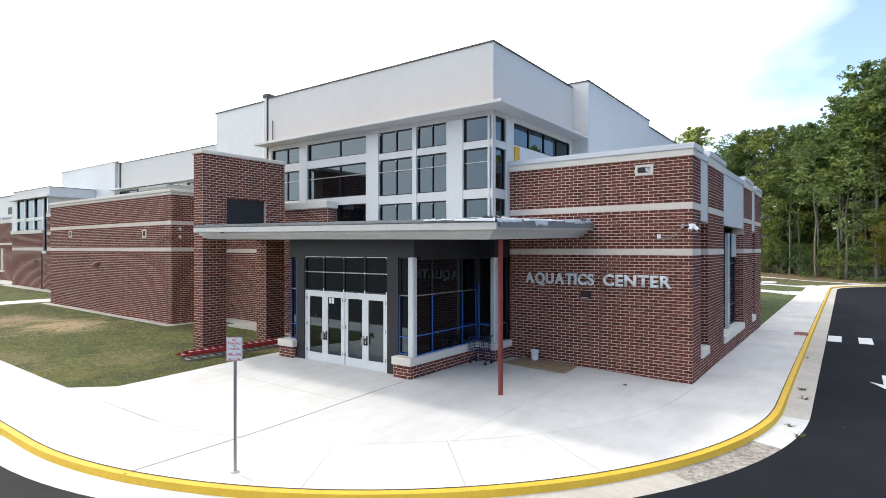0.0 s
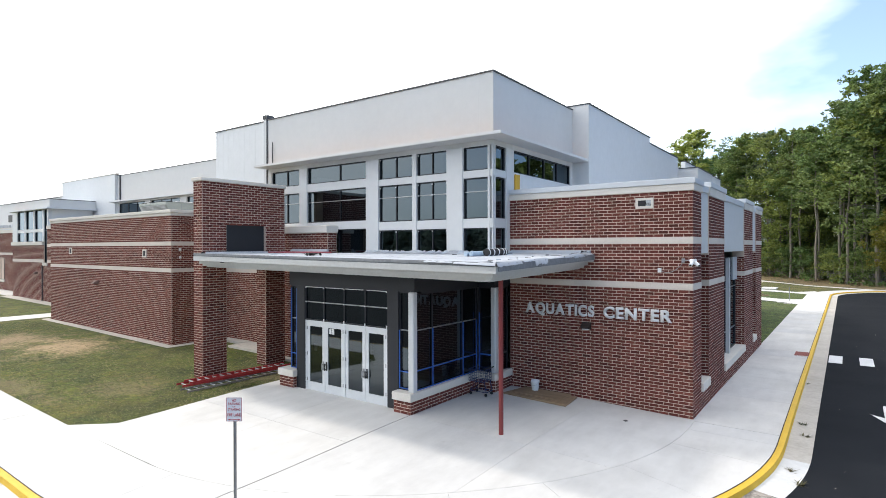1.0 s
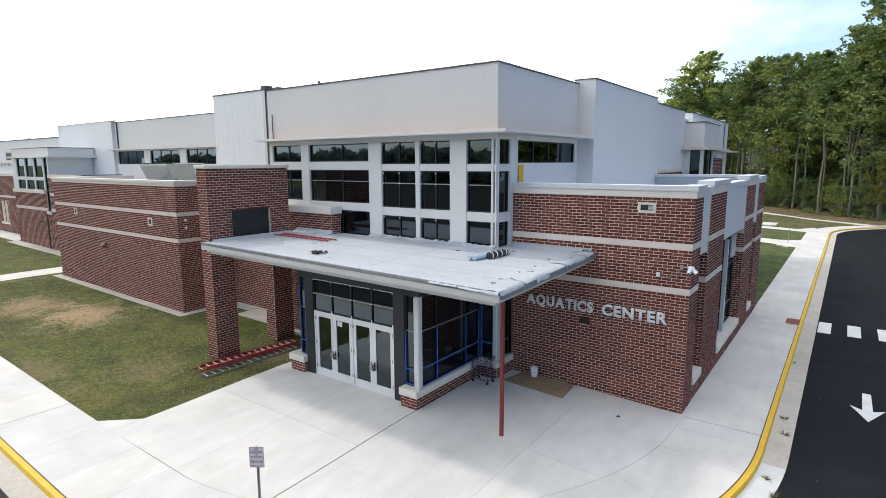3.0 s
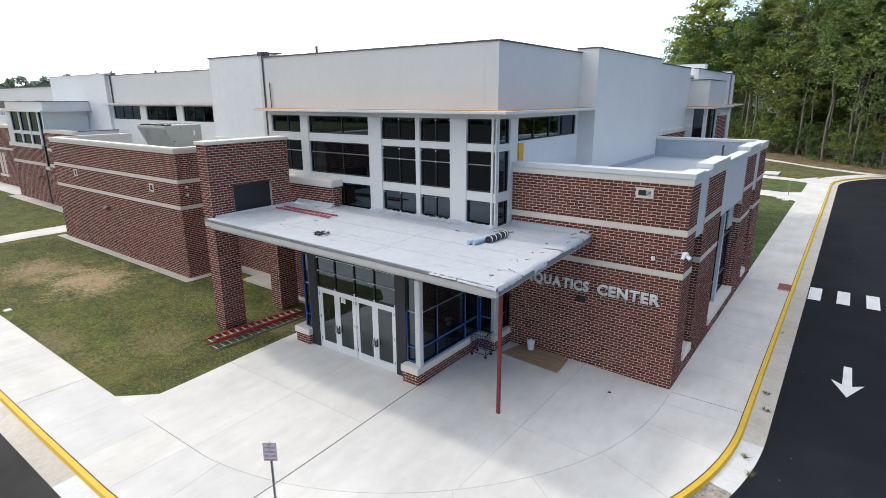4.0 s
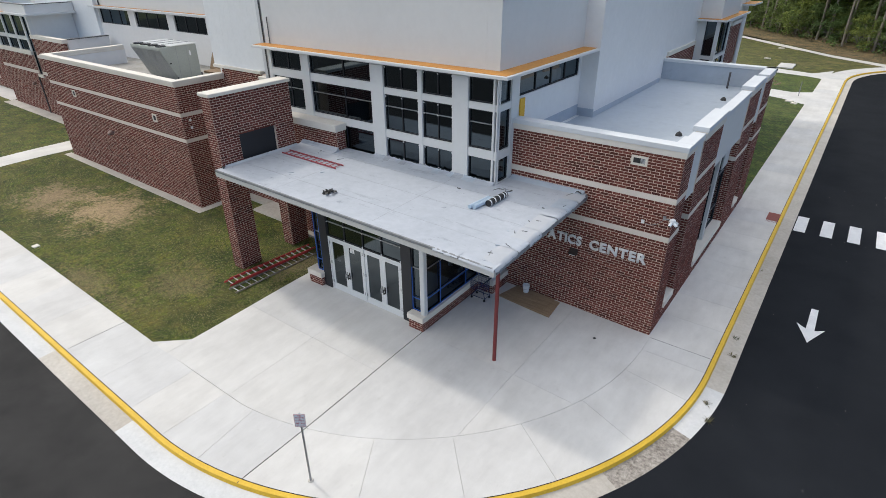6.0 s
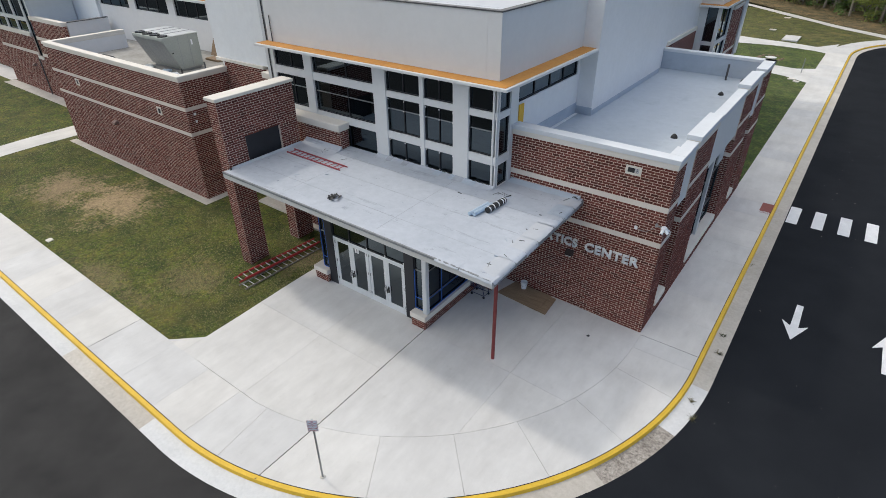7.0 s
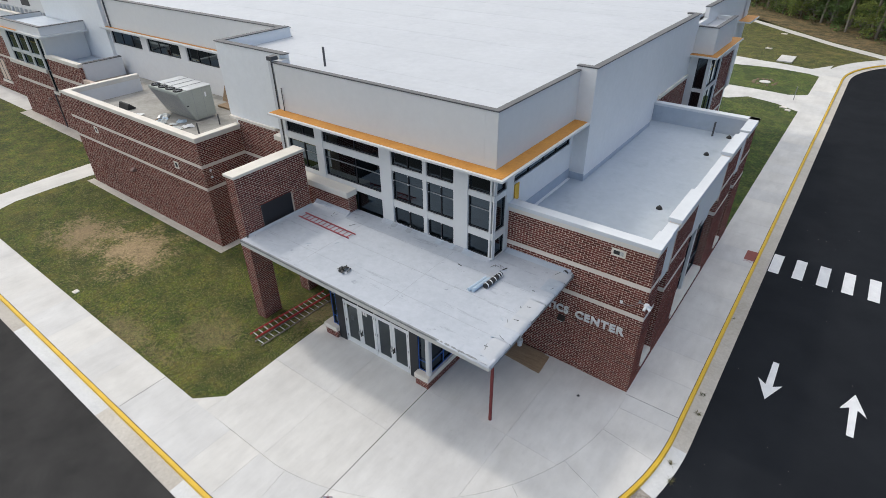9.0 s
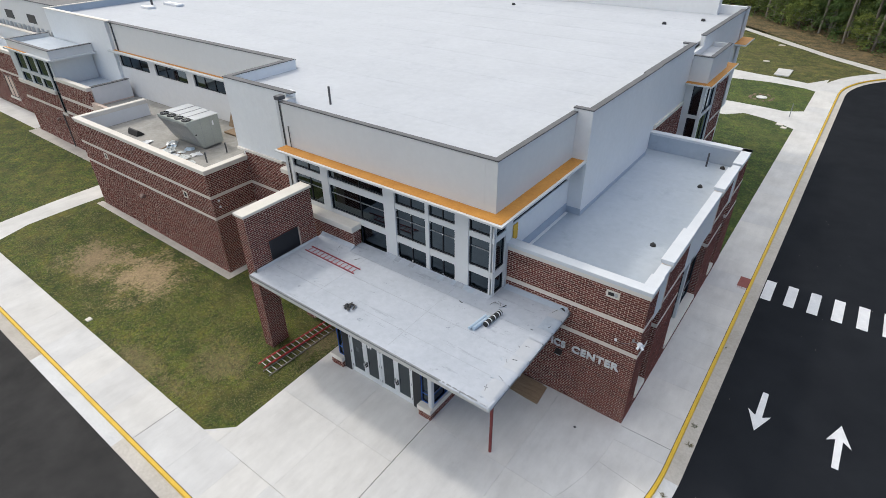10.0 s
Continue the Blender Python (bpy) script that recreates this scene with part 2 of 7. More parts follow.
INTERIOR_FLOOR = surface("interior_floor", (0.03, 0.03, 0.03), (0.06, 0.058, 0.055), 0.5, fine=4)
UNIT_GREEN = surface("unit_paint", (0.30, 0.32, 0.29), (0.38, 0.40, 0.365), 0.5, 0.1, fine=12, broad=1.0, bump=0.03)
LETTER = surface("letter_white", (0.66, 0.65, 0.64), (0.76, 0.75, 0.735), 0.4, fine=10, bump=0.0)
SIGN_RED = surface("sign_red", (0.42, 0.03, 0.04), (0.50, 0.045, 0.055), 0.5, bump=0.0)
SIGN_WHITE = surface("sign_white", (0.72, 0.72, 0.73), (0.80, 0.80, 0.81), 0.4, bump=0.0)
RAMP_RED = surface("tactile_red", (0.22, 0.07, 0.06), (0.33, 0.11, 0.09), 0.85, fine=30)
BARK = surface("bark", (0.11, 0.095, 0.078), (0.30, 0.265, 0.225), 0.95, fine=12, broad=0.8, bump=0.5, depth=0.02, stretch=(1, 1, 0.3))
GLASS = glass_material("window_glass", (0.05, 0.066, 0.075), (0.72, 0.88, 1.0), ior=1.95)
GLASS_SIDE = glass_material("vestibule_glass", (0.08, 0.095, 0.105), (0.64, 0.76, 0.87), ior=1.85)
GLASS_DOOR = glass_material("door_glass", (0.14, 0.16, 0.165), (0.8, 0.92, 1.0), ior=1.95)


def grass_material(name, lush, dry, bare, patch=True):
    m, n, l, b = material(name, 0.95)
    fine = texture(n, l, 22, 6, 0.75)
    mid = texture(n, l, 1.6, 5, 0.65, (1, 1, 1), 2.0)
    broad = texture(n, l, 0.22, 4, 0.6, (1, 1, 1), 7.0)
    c = ramp(n, l, fine, (0.3, tuple(v * 0.3 for v in lush)), (0.5, lush), (0.7, tuple(v * 1.8 for v in lush)))
    c = blend(n, l, ramp(n, l, mid, (0.41, (0, 0, 0)), (0.7, (0.82, 0.82, 0.82))), c, dry)
    clump = texture(n, l, 5.5, 7, 0.78, (1, 1, 1), 4.0)
    c = blend(n, l, 0.9, c, blend(n, l, 1.0, c, ramp(n, l, clump, (0.38, (0.25, 0.27, 0.24)), (0.5, (0.86, 0.86, 0.82)), (0.62, (1.75, 1.62, 1.35))), "MULTIPLY"))
    c = blend(n, l, ramp(n, l, broad, (0.5, (0, 0, 0)), (0.7, (0.6, 0.6, 0.6))), c, dry)
    sunny = texture(n, l, 0.7, 5, 0.65, (1, 1, 1), 11.0)
    c = blend(n, l, 1.0, c, ramp(n, l, sunny, (0.34, (0.44, 0.52, 0.40)), (0.5, (0.82, 0.83, 0.79)), (0.66, (1.24, 1.14, 0.96))), "MULTIPLY")
    if patch:
        # worn and dry patches of the front lawn
        rag = texture(n, l, 6.0, 6, 0.75, (1, 1, 1), 8.0)
        cloud = texture(n, l, 0.75, 8, 0.72, (1, 1, 1), 1.0)
        blades = blend(n, l, 0.5, fine, clump)
        for cx, cy, rx, ry, tone, most in ((-37.6, 11.0, 4.4, 3.2, 0.74, 0.95), (-33.2, 11.8, 4.4, 3.8, 0.92, 1.0), (-22.3, 10.0, 2.6, 2.2, 0.8, 0.4), (-25.6, 7.6, 5.5, 1.1, 0.75, 0.45), (-19.2, 14.2, 1.5, 3.4, 0.6, 0.8)):
            geo, mp, ln = n.new("ShaderNodeNewGeometry"), n.new("ShaderNodeMapping"), n.new("ShaderNodeVectorMath")
            mp.inputs["Location"].default_value, mp.inputs["Scale"].default_value = (-cx / rx, -cy / ry, 0), (1 / rx, 1 / ry, 0)
            ln.operation = "LENGTH"
            l.new(geo.outputs["Position"], mp.inputs["Vector"])
            l.new(mp.outputs["Vector"], ln.inputs[0])
            total = ln.outputs["Value"]
            for noise, gain in ((cloud, 2.2), (rag, 2.4)):
                add = n.new("ShaderNodeMath")
                add.operation = "MULTIPLY_ADD"
                add.inputs[1].default_value = gain
                l.new(noise, add.inputs[0])
                l.new(total, add.inputs[2])
                total = add.outputs[0]
            part_of = n.new("ShaderNodeMapRange")
            part_of.inputs["From Min"].default_value, part_of.inputs["From Max"].default_value, part_of.inputs["To Max"].default_value = 2.98, 2.5, most
            l.new(total, part_of.inputs["Value"])
            straw = ramp(n, l, blades, (0.36, tuple(v * 0.38 * tone for v in bare)), (0.5, tuple(v * 0.8 * tone for v in bare)), (0.62, tuple(v * 1.2 * tone for v in bare)))
            c = blend(n, l, part_of.outputs["Result"], c, straw)
    l.new(c, b.inputs["Base Color"])
    relief(n, l, b, fine, 0.9, 0.03)
    return m


LAWN = grass_material("lawn_grass", (0.071, 0.101, 0.011), (0.132, 0.110, 0.029), (0.43, 0.31, 0.17))


def blade_material():
    """Single blades: dark, fresh and straw-coloured ones side by side."""
    m, n, l, b = material("grass_blade", 0.8)
    geo = n.new("ShaderNodeNewGeometry")
    patch = texture(n, l, 0.9, 5, 0.65, (1, 1, 1), 2.0)
    add = n.new("ShaderNodeMath")
    add.operation = "MULTIPLY_ADD"
    add.inputs[1].default_value = 0.8
    l.new(geo.outputs["Random Per Island"], add.inputs[0])
    l.new(patch, add.inputs[2])
    l.new(ramp(n, l, add.outputs[0], (0.45, (0.018, 0.03, 0.005)), (0.75, (0.058, 0.082, 0.010)), (1.05, (0.105, 0.116, 0.022)), (1.3, (0.25, 0.22, 0.09))), b.inputs["Base Color"])
    return m


BLADE = blade_material()
GRASS = grass_material("far_grass", (0.080, 0.098, 0.018), (0.165, 0.13, 0.05), (0.3, 0.22, 0.12), False)
LUSH = grass_material("lush_grass", (0.055, 0.095, 0.014), (0.11, 0.12, 0.03), (0.3, 0.22, 0.12), False)
DRY_BANK = grass_material("dry_bank", (0.15, 0.115, 0.06), (0.25, 0.18, 0.10), (0.3, 0.22, 0.12), False)


def leaf_material(name, dark, light):
    m, n, l, b = material(name, 0.6)
    geo, info = n.new("ShaderNodeNewGeometry"), n.new("ShaderNodeObjectInfo")
    clump = texture(n, l, 0.55, 3, 0.6, (1, 1, 1), 2.0)
    add = n.new("ShaderNodeMath")
    add.operation = "MULTIPLY_ADD"
    add.inputs[1].default_value = 0.35
    l.new(geo.outputs["Random Per Island"], add.inputs[0])
    l.new(clump, add.inputs[2])
    c = ramp(n, l, add.outputs[0], (0.42, dark), (0.9, light))
    tone = ramp(n, l, info.outputs["Random"], (0.0, (0.62, 0.78, 0.72)), (0.5, (0.95, 0.97, 0.9)), (1.0, (1.35, 1.2, 0.85)))
    c = blend(n, l, 1.0, c, tone, "MULTIPLY")
    l.new(c, b.inputs["Base Color"])
    thin, mix = n.new("ShaderNodeBsdfTranslucent"), n.new("ShaderNodeMixShader")
    l.new(c, thin.inputs["Color"])
    mix.inputs["Fac"].default_value = 0.3
    l.new(b.outputs["BSDF"], mix.inputs[1])
    l.new(thin.outputs["BSDF"], mix.inputs[2])
    l.new(mix.outputs["Shader"], n["Material Output"].inputs["Surface"])
    return m


LEAF = leaf_material("leaves", (0.088, 0.132, 0.045), (0.275, 0.35, 0.115))
# far leaves made paler and greyer: the haze of distance is in their colour
LEAF_HAZED = leaf_material("hazed_leaves", (0.25, 0.30, 0.26), (0.37, 0.42, 0.35))
LEAF_LIGHT = leaf_material("light_leaves", (0.14, 0.20, 0.06), (0.40, 0.48, 0.17))
LEAF_PINE = leaf_material("pine_needles", (0.075, 0.11, 0.055), (0.20, 0.245, 0.11))
LEAF_WEED = leaf_material("weed_leaves", (0.05, 0.05, 0.02), (0.15, 0.13, 0.055))
LEAF_YELLOW = leaf_material("yellowing_leaves", (0.16, 0.14, 0.02), (0.40, 0.30, 0.05))


# ---- building blocks ----
class Geo:
    """Collects corners and faces of one mesh."""

    def __init__(self):
        self.v, self.f = [], []

    def face(self, *pts):
        i = len(self.v)
        self.v.extend(pts)
        self.f.append(tuple(range(i, i + len(pts))))
        return self

    def box(self, x0, x1, y0, y1, z0, z1):
        i = len(self.v)
        self.v.extend([(x0, y0, z0), (x1, y0, z0), (x1, y1, z0), (x0, y1, z0), (x0, y0, z1), (x1, y0, z1), (x1, y1, z1), (x0, y1, z1)])
        for q in ((0, 3, 2, 1), (4, 5, 6, 7), (0, 1, 5, 4), (1, 2, 6, 5), (2, 3, 7, 6), (3, 0, 4, 7)):
            self.f.append(tuple(i + k for k in q))
        return self

    def prism(self, poly, z0, z1):
        """poly: corners anticlockwise seen from above."""
        i, n = len(self.v), len(poly)
        self.v.extend([(x, y, z0) for x, y in poly] + [(x, y, z1) for x, y in poly])
        self.f.append(tuple(i + k for k in reversed(range(n))))
        self.f.append(tuple(i + n + k for k in range(n)))
        for k in range(n):
            j = (k + 1) % n
            self.f.append((i + k, i + j, i + n + j, i + n + k))
        return self

    def extrude(self, profile, axis, a, b):
        """A profile of (across, z) pairs drawn out along x or y from a to b."""
        i, n = len(self.v), len(profile)
        for s in (a, b):
            self.v.extend([(s, p, z) if axis == "x" else (p, s, z) for p, z in profile])
        self.f.append(tuple(i + k for k in range(n)))
        self.f.append(tuple(i + n + k for k in reversed(range(n))))
        for k in range(n):
            j = (k + 1) % n
            self.f.append((i + k, i + n + k, i + n + j, i + j))
        return self

    def tube(self, p, q, r0, r1=None, sides=8, caps=True):
        p, q = Vector(p), Vector(q)
        r1 = r0 if r1 is None else r1
        d = (q - p).normalized()
        a = d.orthogonal().normalized()
        b = d.cross(a)
        i = len(self.v)
        for c, r in ((p, r0), (q, r1)):
            for k in range(sides):
                w = 2 * math.pi * k / sides
                self.v.append(tuple(c + r * (math.cos(w) * a + math.sin(w) * b)))
        for k in range(sides):
            j = (k + 1) % sides
            self.f.append((i + k, i + j, i + sides + j, i + sides + k))
        if caps:
            self.f.append(tuple(i + k for k in reversed(range(sides))))
            self.f.append(tuple(i + sides + k for k in range(sides)))
        return self

    def mesh(self, name):
        me = bpy.data.meshes.new(name)
        me.from_pydata(self.v, [], self.f)
        me.update()
        return me


def thing(name, at=(0, 0, 0), label="", category="", group="", kind=""):
    ob = new(name)
    ob.location = at
    return tagged(ob, label, category, group, kind)


def finish(me, bevel):
    if bevel:
        bm = bmesh.new()
        bm.from_mesh(me)
        bmesh.ops.remove_doubles(bm, verts=bm.verts, dist=1e-5)
        sharp = [e for e in bm.edges if len(e.link_faces) == 2 and e.calc_face_angle(0) > 0.6]
        bmesh.ops.bevel(bm, geom=sharp, offset=bevel, segments=1, affect="EDGES", clamp_overlap=True)
        bm.normal_update()
        bm.to_mesh(me)
        bm.free()


def part(name, geo, mat, parent=None, label="", bevel=0.0, smooth=False, kind=""):
    me = geo.mesh(name) if isinstance(geo, Geo) else geo
    finish(me, bevel)
    if mat and not me.materials:
        me.materials.append(mat)
    if smooth:
        me.polygons.foreach_set("use_smooth", [True] * len(me.polygons))
    ob = new(name, me)
    if parent is not None:
        ob.parent = parent
        if parent.type == "EMPTY":
            ob.matrix_parent_inverse = Matrix.Translation(-parent.location)
    return tagged(ob, label, kind=kind)


def solid(name, geo, mat, label="", category="", kind="", group="", bevel=0.0, smooth=False):
    """A thing of one mesh."""
    ob = part(name, geo, mat, None, label, bevel, smooth)
    return tagged(ob, label, category, group, kind)


def smoothstep(a, b, x):
    t = min(1.0, max(0.0, (x - a) / (b - a)))
    return t * t * (3 - 2 * t)


def gz(x, y):
    """Height of the ground."""
    z = 0.16 * smoothstep(7, 14, y) * smoothstep(-4, -9, x) + 0.012 * max(0.0, -(x + 20))
    z -= 0.010 * max(0.0, y - 22)
    return z if y < 110 else z + 0.04 * (y - 110)


def clip(poly, a, b, c):
    """The part of a convex polygon where a x + b y <= c."""
    out = []
    for (x0, y0), (x1, y1) in zip(poly, poly[1:] + poly[:1]):
        d0, d1 = a * x0 + b * y0 - c, a * x1 + b * y1 - c
        if d0 <= 0:
            out.append((x0, y0))
        if (d0 < 0 < d1) or (d1 < 0 < d0):
            t = d0 / (d0 - d1)
            out.append((x0 + t * (x1 - x0), y0 + t * (y1 - y0)))
    return out


def cell(poly, x0, x1, y0, y1):
    for a, b, c in ((-1, 0, -x0), (1, 0, x1), (0, -1, -y0), (0, 1, y1)):
        poly = clip(poly, a, b, c) if len(poly) > 2 else []
    return poly


def slab(poly, top=0.0, thick=0.12):
    """A flat paving piece that follows the ground."""
    g = Geo()
    lo, hi = min(p[1] for p in poly), max(p[1] for p in poly)
    cuts = max(1, round((hi - lo) / 0.8)) if lo < 13.9 and hi > 7.1 else 1
    for k in range(cuts):
        piece = poly if cuts == 1 else clip(clip(poly, 0, -1, -(lo + (hi - lo) * k / cuts)), 0, 1, lo + (hi - lo) * (k + 1) / cuts)
        i, n = len(g.v), len(piece)
        if n > 2:
            g.v += [(x, y, gz(x, y) + top - thick) for x, y in piece] + [(x, y, gz(x, y) + top) for x, y in piece]
            g.f.append(tuple(i + n + j for j in range(n)))
            g.f += [(i + j, i + (j + 1) % n, i + n + (j + 1) % n, i + n + j) for j in range(n)]
    return g


def sheet(poly, step, lift=0.0):
    """A convex polygon cut in squares that follow the ground."""
    g = Geo()
    xs, ys = [p[0] for p in poly], [p[1] for p in poly]
    nx, ny = max(1, round((max(xs) - min(xs)) / step)), max(1, round((max(ys) - min(ys)) / step))
    for i in range(nx):
        for j in range(ny):
            x0, x1 = (min(xs) + (max(xs) - min(xs)) * k / nx for k in (i, i + 1))
            y0, y1 = (min(ys) + (max(ys) - min(ys)) * k / ny for k in (j, j + 1))
            c = cell(list(poly), x0, x1, y0, y1)
            if len(c) > 2:
                g.face(*[(x, y, gz(x, y) + lift) for x, y in c])
    return g


def rect(x0, x1, y0, y1):
    return [(x0, y0), (x1, y0), (x1, y1), (x0, y1)]


# ---- brickwork ----
COURSE, STRETCH, JOINT = 0.1046, 0.305, 0.0195
BANDS = ((4.06, 4.265), (5.53, 5.74))
WALL_TOP = 7.2


def brick_rows(u0, u1, z0, z1, holes=()):
    """Running bond between u0 and u1; holes are (u0, u1, z0, z1)."""
    rows, n = [], max(1, round((z1 - z0) / COURSE))
    h = (z1 - z0) / n
    for k in range(n):
        za, zb = z0 + k * h, z0 + (k + 1) * h
        spans = [(u0, u1)]
        for a, b, c, d in holes:
            if c < (za + zb) / 2 < d:
                spans = [s for p, q in spans for s in ((p, min(q, a)), (max(p, b), q)) if s[1] - s[0] > 0.03]
        first = int(round((z0 + k * COURSE) / COURSE))
        for p, q in spans:
            start = math.floor(p / STRETCH) - 1
            for j in range(start, start + int((q - p) / STRETCH) + 4):
                a = (j + 0.5 * (first % 2)) * STRETCH
                b = a + STRETCH
                a, b = max(a, p), min(b, q)
                if b - a > 0.05:
                    rows.append((a + JOINT / 2, b - JOINT / 2, za + JOINT / 2, zb - JOINT / 2))
    return rows


def wall_points(side, at, u, z, d):
    """side: the way the face looks; d: how far proud of it."""
    return {"-y": (u, at - d, z), "+y": (u, at + d, z), "+x": (at + d, u, z), "-x": (at - d, u, z)}[side]


def brick_geo(rows, side, at, rng):
    g = Geo()
    flip = side in ("-x", "+y")
    for a, b, za, zb in rows:
        d = 0.0045 + rng.uniform(-0.0015, 0.0015)
        q = [wall_points(side, at, u, z, e) for e in (0.0, d) for u, z in ((a, za), (b, za), (b, zb), (a, zb))]
        i = len(g.v)
        g.v.extend(q)
        for f in ((4, 5, 6, 7), (0, 1, 5, 4), (1, 2, 6, 5), (2, 3, 7, 6), (3, 0, 4, 7)):
            g.f.append(tuple(i + k for k in (reversed(f) if flip else f)))
    return g


BRICK_MESH = {}


def brickwork(parent, side, at, u0, u1, zones, holes=(), near=None, seed=1):
    """Bricks of one wall face. near: (u0, u1, z0, z1) where each brick is a piece of its own."""
    rng = random.Random(seed)
    rows = [r for z0, z1 in zones for r in brick_rows(u0, u1, z0, z1, holes)]
    single, joined = [], []
    for r in rows:
        whole = r[1] - r[0] > STRETCH - JOINT - 0.004 and abs(r[3] - r[2] - (COURSE - JOINT)) < 0.004
        inside = near and near[0] < (r[0] + r[1]) / 2 < near[1] and near[2] < r[2] < near[3]
        (single if whole and inside and len(single) < 290 else joined).append(r)
    part("brickwork", brick_geo(joined, side, at, rng), BRICK, parent, kind="stuff")
    if single:
        if side not in BRICK_MESH:
            g = brick_geo([(-(STRETCH - JOINT) / 2, (STRETCH - JOINT) / 2, -(COURSE - JOINT) / 2, (COURSE - JOINT) / 2)], side, 0.0, random.Random(0))
            BRICK_MESH[side] = g.mesh("brick")
            BRICK_MESH[side].materials.append(BRICK)
        for a, b, za, zb in single:
            ob = new("brick", BRICK_MESH[side])
            ob.parent = parent
            p = wall_points(side, at, (a + b) / 2, (za + zb) / 2, rng.uniform(-0.001, 0.0015))
            ob.location = p


ZONES = ((-0.3, 4.06), (4.265, 5.53), (5.74, WALL_TOP))


# ---- ground ----
CX, CY, RK = -14.5, 17.58, 13.07
RI = 10.72


def skew(x):
    """The front pavement draws slowly away from the square towards the west."""
    return 0.015 * max(0.0, CX - x)


def kerb_line(r, y_end=84.0, x_start=-130.0):
    """The kerb's course at the radius r of its corner, from west to east and on to the north, bending east at the end."""
    pts = [(x, CY - r + skew(x)) for x in np.arange(x_start, CX, 3.0)]
    pts += [(CX + r * math.sin(a), CY - r * math.cos(a)) for a in np.linspace(0, math.pi / 2, 40)]
    x = CX + r
    pts += [(x, y) for y in np.arange(CY + 2, y_end, 3.0)]
    far = 18.3 + (RK - r)
    pts += [(x + far * (1 - math.cos(a)), y_end + far * math.sin(a)) for a in np.linspace(0, math.pi / 2, 16)]
    pts += [(x + far + d, y_end + far) for d in np.arange(3, 160, 6.0)]
    return pts


def ribbon(inner, outer, zi, zo):
    g = Geo()
    for a, b, c, d in zip(inner, inner[1:], outer[1:], outer):
        g.face((*a, gz(*a) + zi), (*d, gz(*d) + zo), (*c, gz(*c) + zo), (*b, gz(*b) + zi))
    return g


# terrain reaching the horizon
terrain = Geo()
axis_x = [-3000, -1200, -600, -300, -160] + list(range(-120, 41, 8)) + [60, 90, 140, 220, 400, 900, 3000]
axis_y = [-3000, -1200, -500, -250, -150, -100, -60, -30] + list(range(-8, 160, 8)) + [180, 230, 320, 500, 1000, 3000]


def far_z(x, y):
    z = gz(max(-120, min(60, x)), max(-20, min(150, y)))
    return z - 0.34


nx = len(axis_x)
terrain.v = [(x, y, far_z(x, y)) for y in axis_y for x in axis_x]
terrain.f = [(j * nx + i, j * nx + i + 1, (j + 1) * nx + i + 1, (j + 1) * nx + i) for j in range(len(axis_y) - 1) for i in range(nx - 1)]
solid("ground", terrain, GRASS, "uneven dull green grass ground reaching to the horizon", "ground", "structure")

ROAD_DROP = -0.14
back, front, gutter = kerb_line(RK - 0.07), kerb_line(RK + 0.08), kerb_line(RK + 0.72)
g = ribbon(back, front, 0.0, -0.01)
face_low = kerb_line(RK + 0.11)
g2 = ribbon(front, face_low, -0.01, ROAD_DROP)
g.f += [tuple(len(g.v) + k for k in f) for f in g2.f]
g.v += g2.v
solid("kerb", g, YELLOW, "bright yellow painted concrete kerb curving round the plaza", "kerb", "structure")
gutter_strip = thing("gutter", (CX + RK, CY, 0), "pale stained concrete gutter strip beside the kerb", "gutter", kind="structure")


def gutter_piece(x, y):
    """Which cast length of the gutter a point lies in, and what that length is made of."""
    if x < -21.4:
        return ("west", math.floor(x / 6.1)), GUTTER_PALE if x > -25 or math.floor(x / 6.1) % 3 == 1 else CONCRETE_GUTTER
    if x < -16.3 and y < CY:
        return ("tan", x > -18.05), CONCRETE_GUTTER
    if y < 8.0:
        return ("south", math.floor(x / 4.2)), GUTTER_PALE
    if y < 11.3:
        return ("bend", 0), CONCRETE_GUTTER
    if y < 14.1:
        return ("rough", 0), AGGREGATE
    if y < 17.3:
        return ("fresh", 0), GUTTER_PALE
    return ("east", math.floor((y - 17.3) / 9.2)), CONCRETE_GUTTER


start = next(i for i, p in enumerate(gutter) if p[0] > CX - 66)
for k in range(start + 1, len(gutter)):
    mid = [(p + q) / 2 for p, q in zip(gutter[k - 1], gutter[k])]
    after = [(p + q) / 2 for p, q in zip(gutter[k], gutter[min(k + 1, len(gutter) - 1)])]
    if k == len(gutter) - 1 or gutter_piece(*mid)[0] != gutter_piece(*after)[0]:
        part("gutter_slab", ribbon(face_low[start:k + 1], gutter[start:k + 1], ROAD_DROP, ROAD_DROP - 0.02), gutter_piece(*mid)[1], gutter_strip)
        start = k
part("kerb_joint", ribbon(kerb_line(RK - 0.088), kerb_line(RK - 0.062), 0.006, 0.006), BRONZE, gutter_strip, "dark sealed joint behind the kerb")

east = [p for p in gutter if p[1] > 9.0]
west = [p for p in gutter if p[1] <= 9.0]
g = Geo()
for a, b in zip(east, east[1:]):
    for s, t in ((0, 6), (6, 14), (14, 40), (40, 90)):
        if b[1] > a[1]:
            pa, pb = (a[0] + s, a[1]), (b[0] + s, b[1])
            qa, qb = (a[0] + t, a[1]), (b[0] + t, b[1])
            g.face(*[(*p, gz(*p) + ROAD_DROP - 0.02) for p in (pa, qa, qb, pb)])
solid("road_east", g, ASPHALT, "fresh black asphalt access road with white markings", "road", "structure")
g = Geo()
for a, b in zip(west, west[1:]):
    for s, t in ((0, 6), (6, 20), (20, 60), (60, 130)):
        g.face(*[(p[0], p[1] - k, gz(p[0], p[1]) + ROAD_DROP - 0.02) for p, k in ((a, t), (b, t), (b, s), (a, s))])
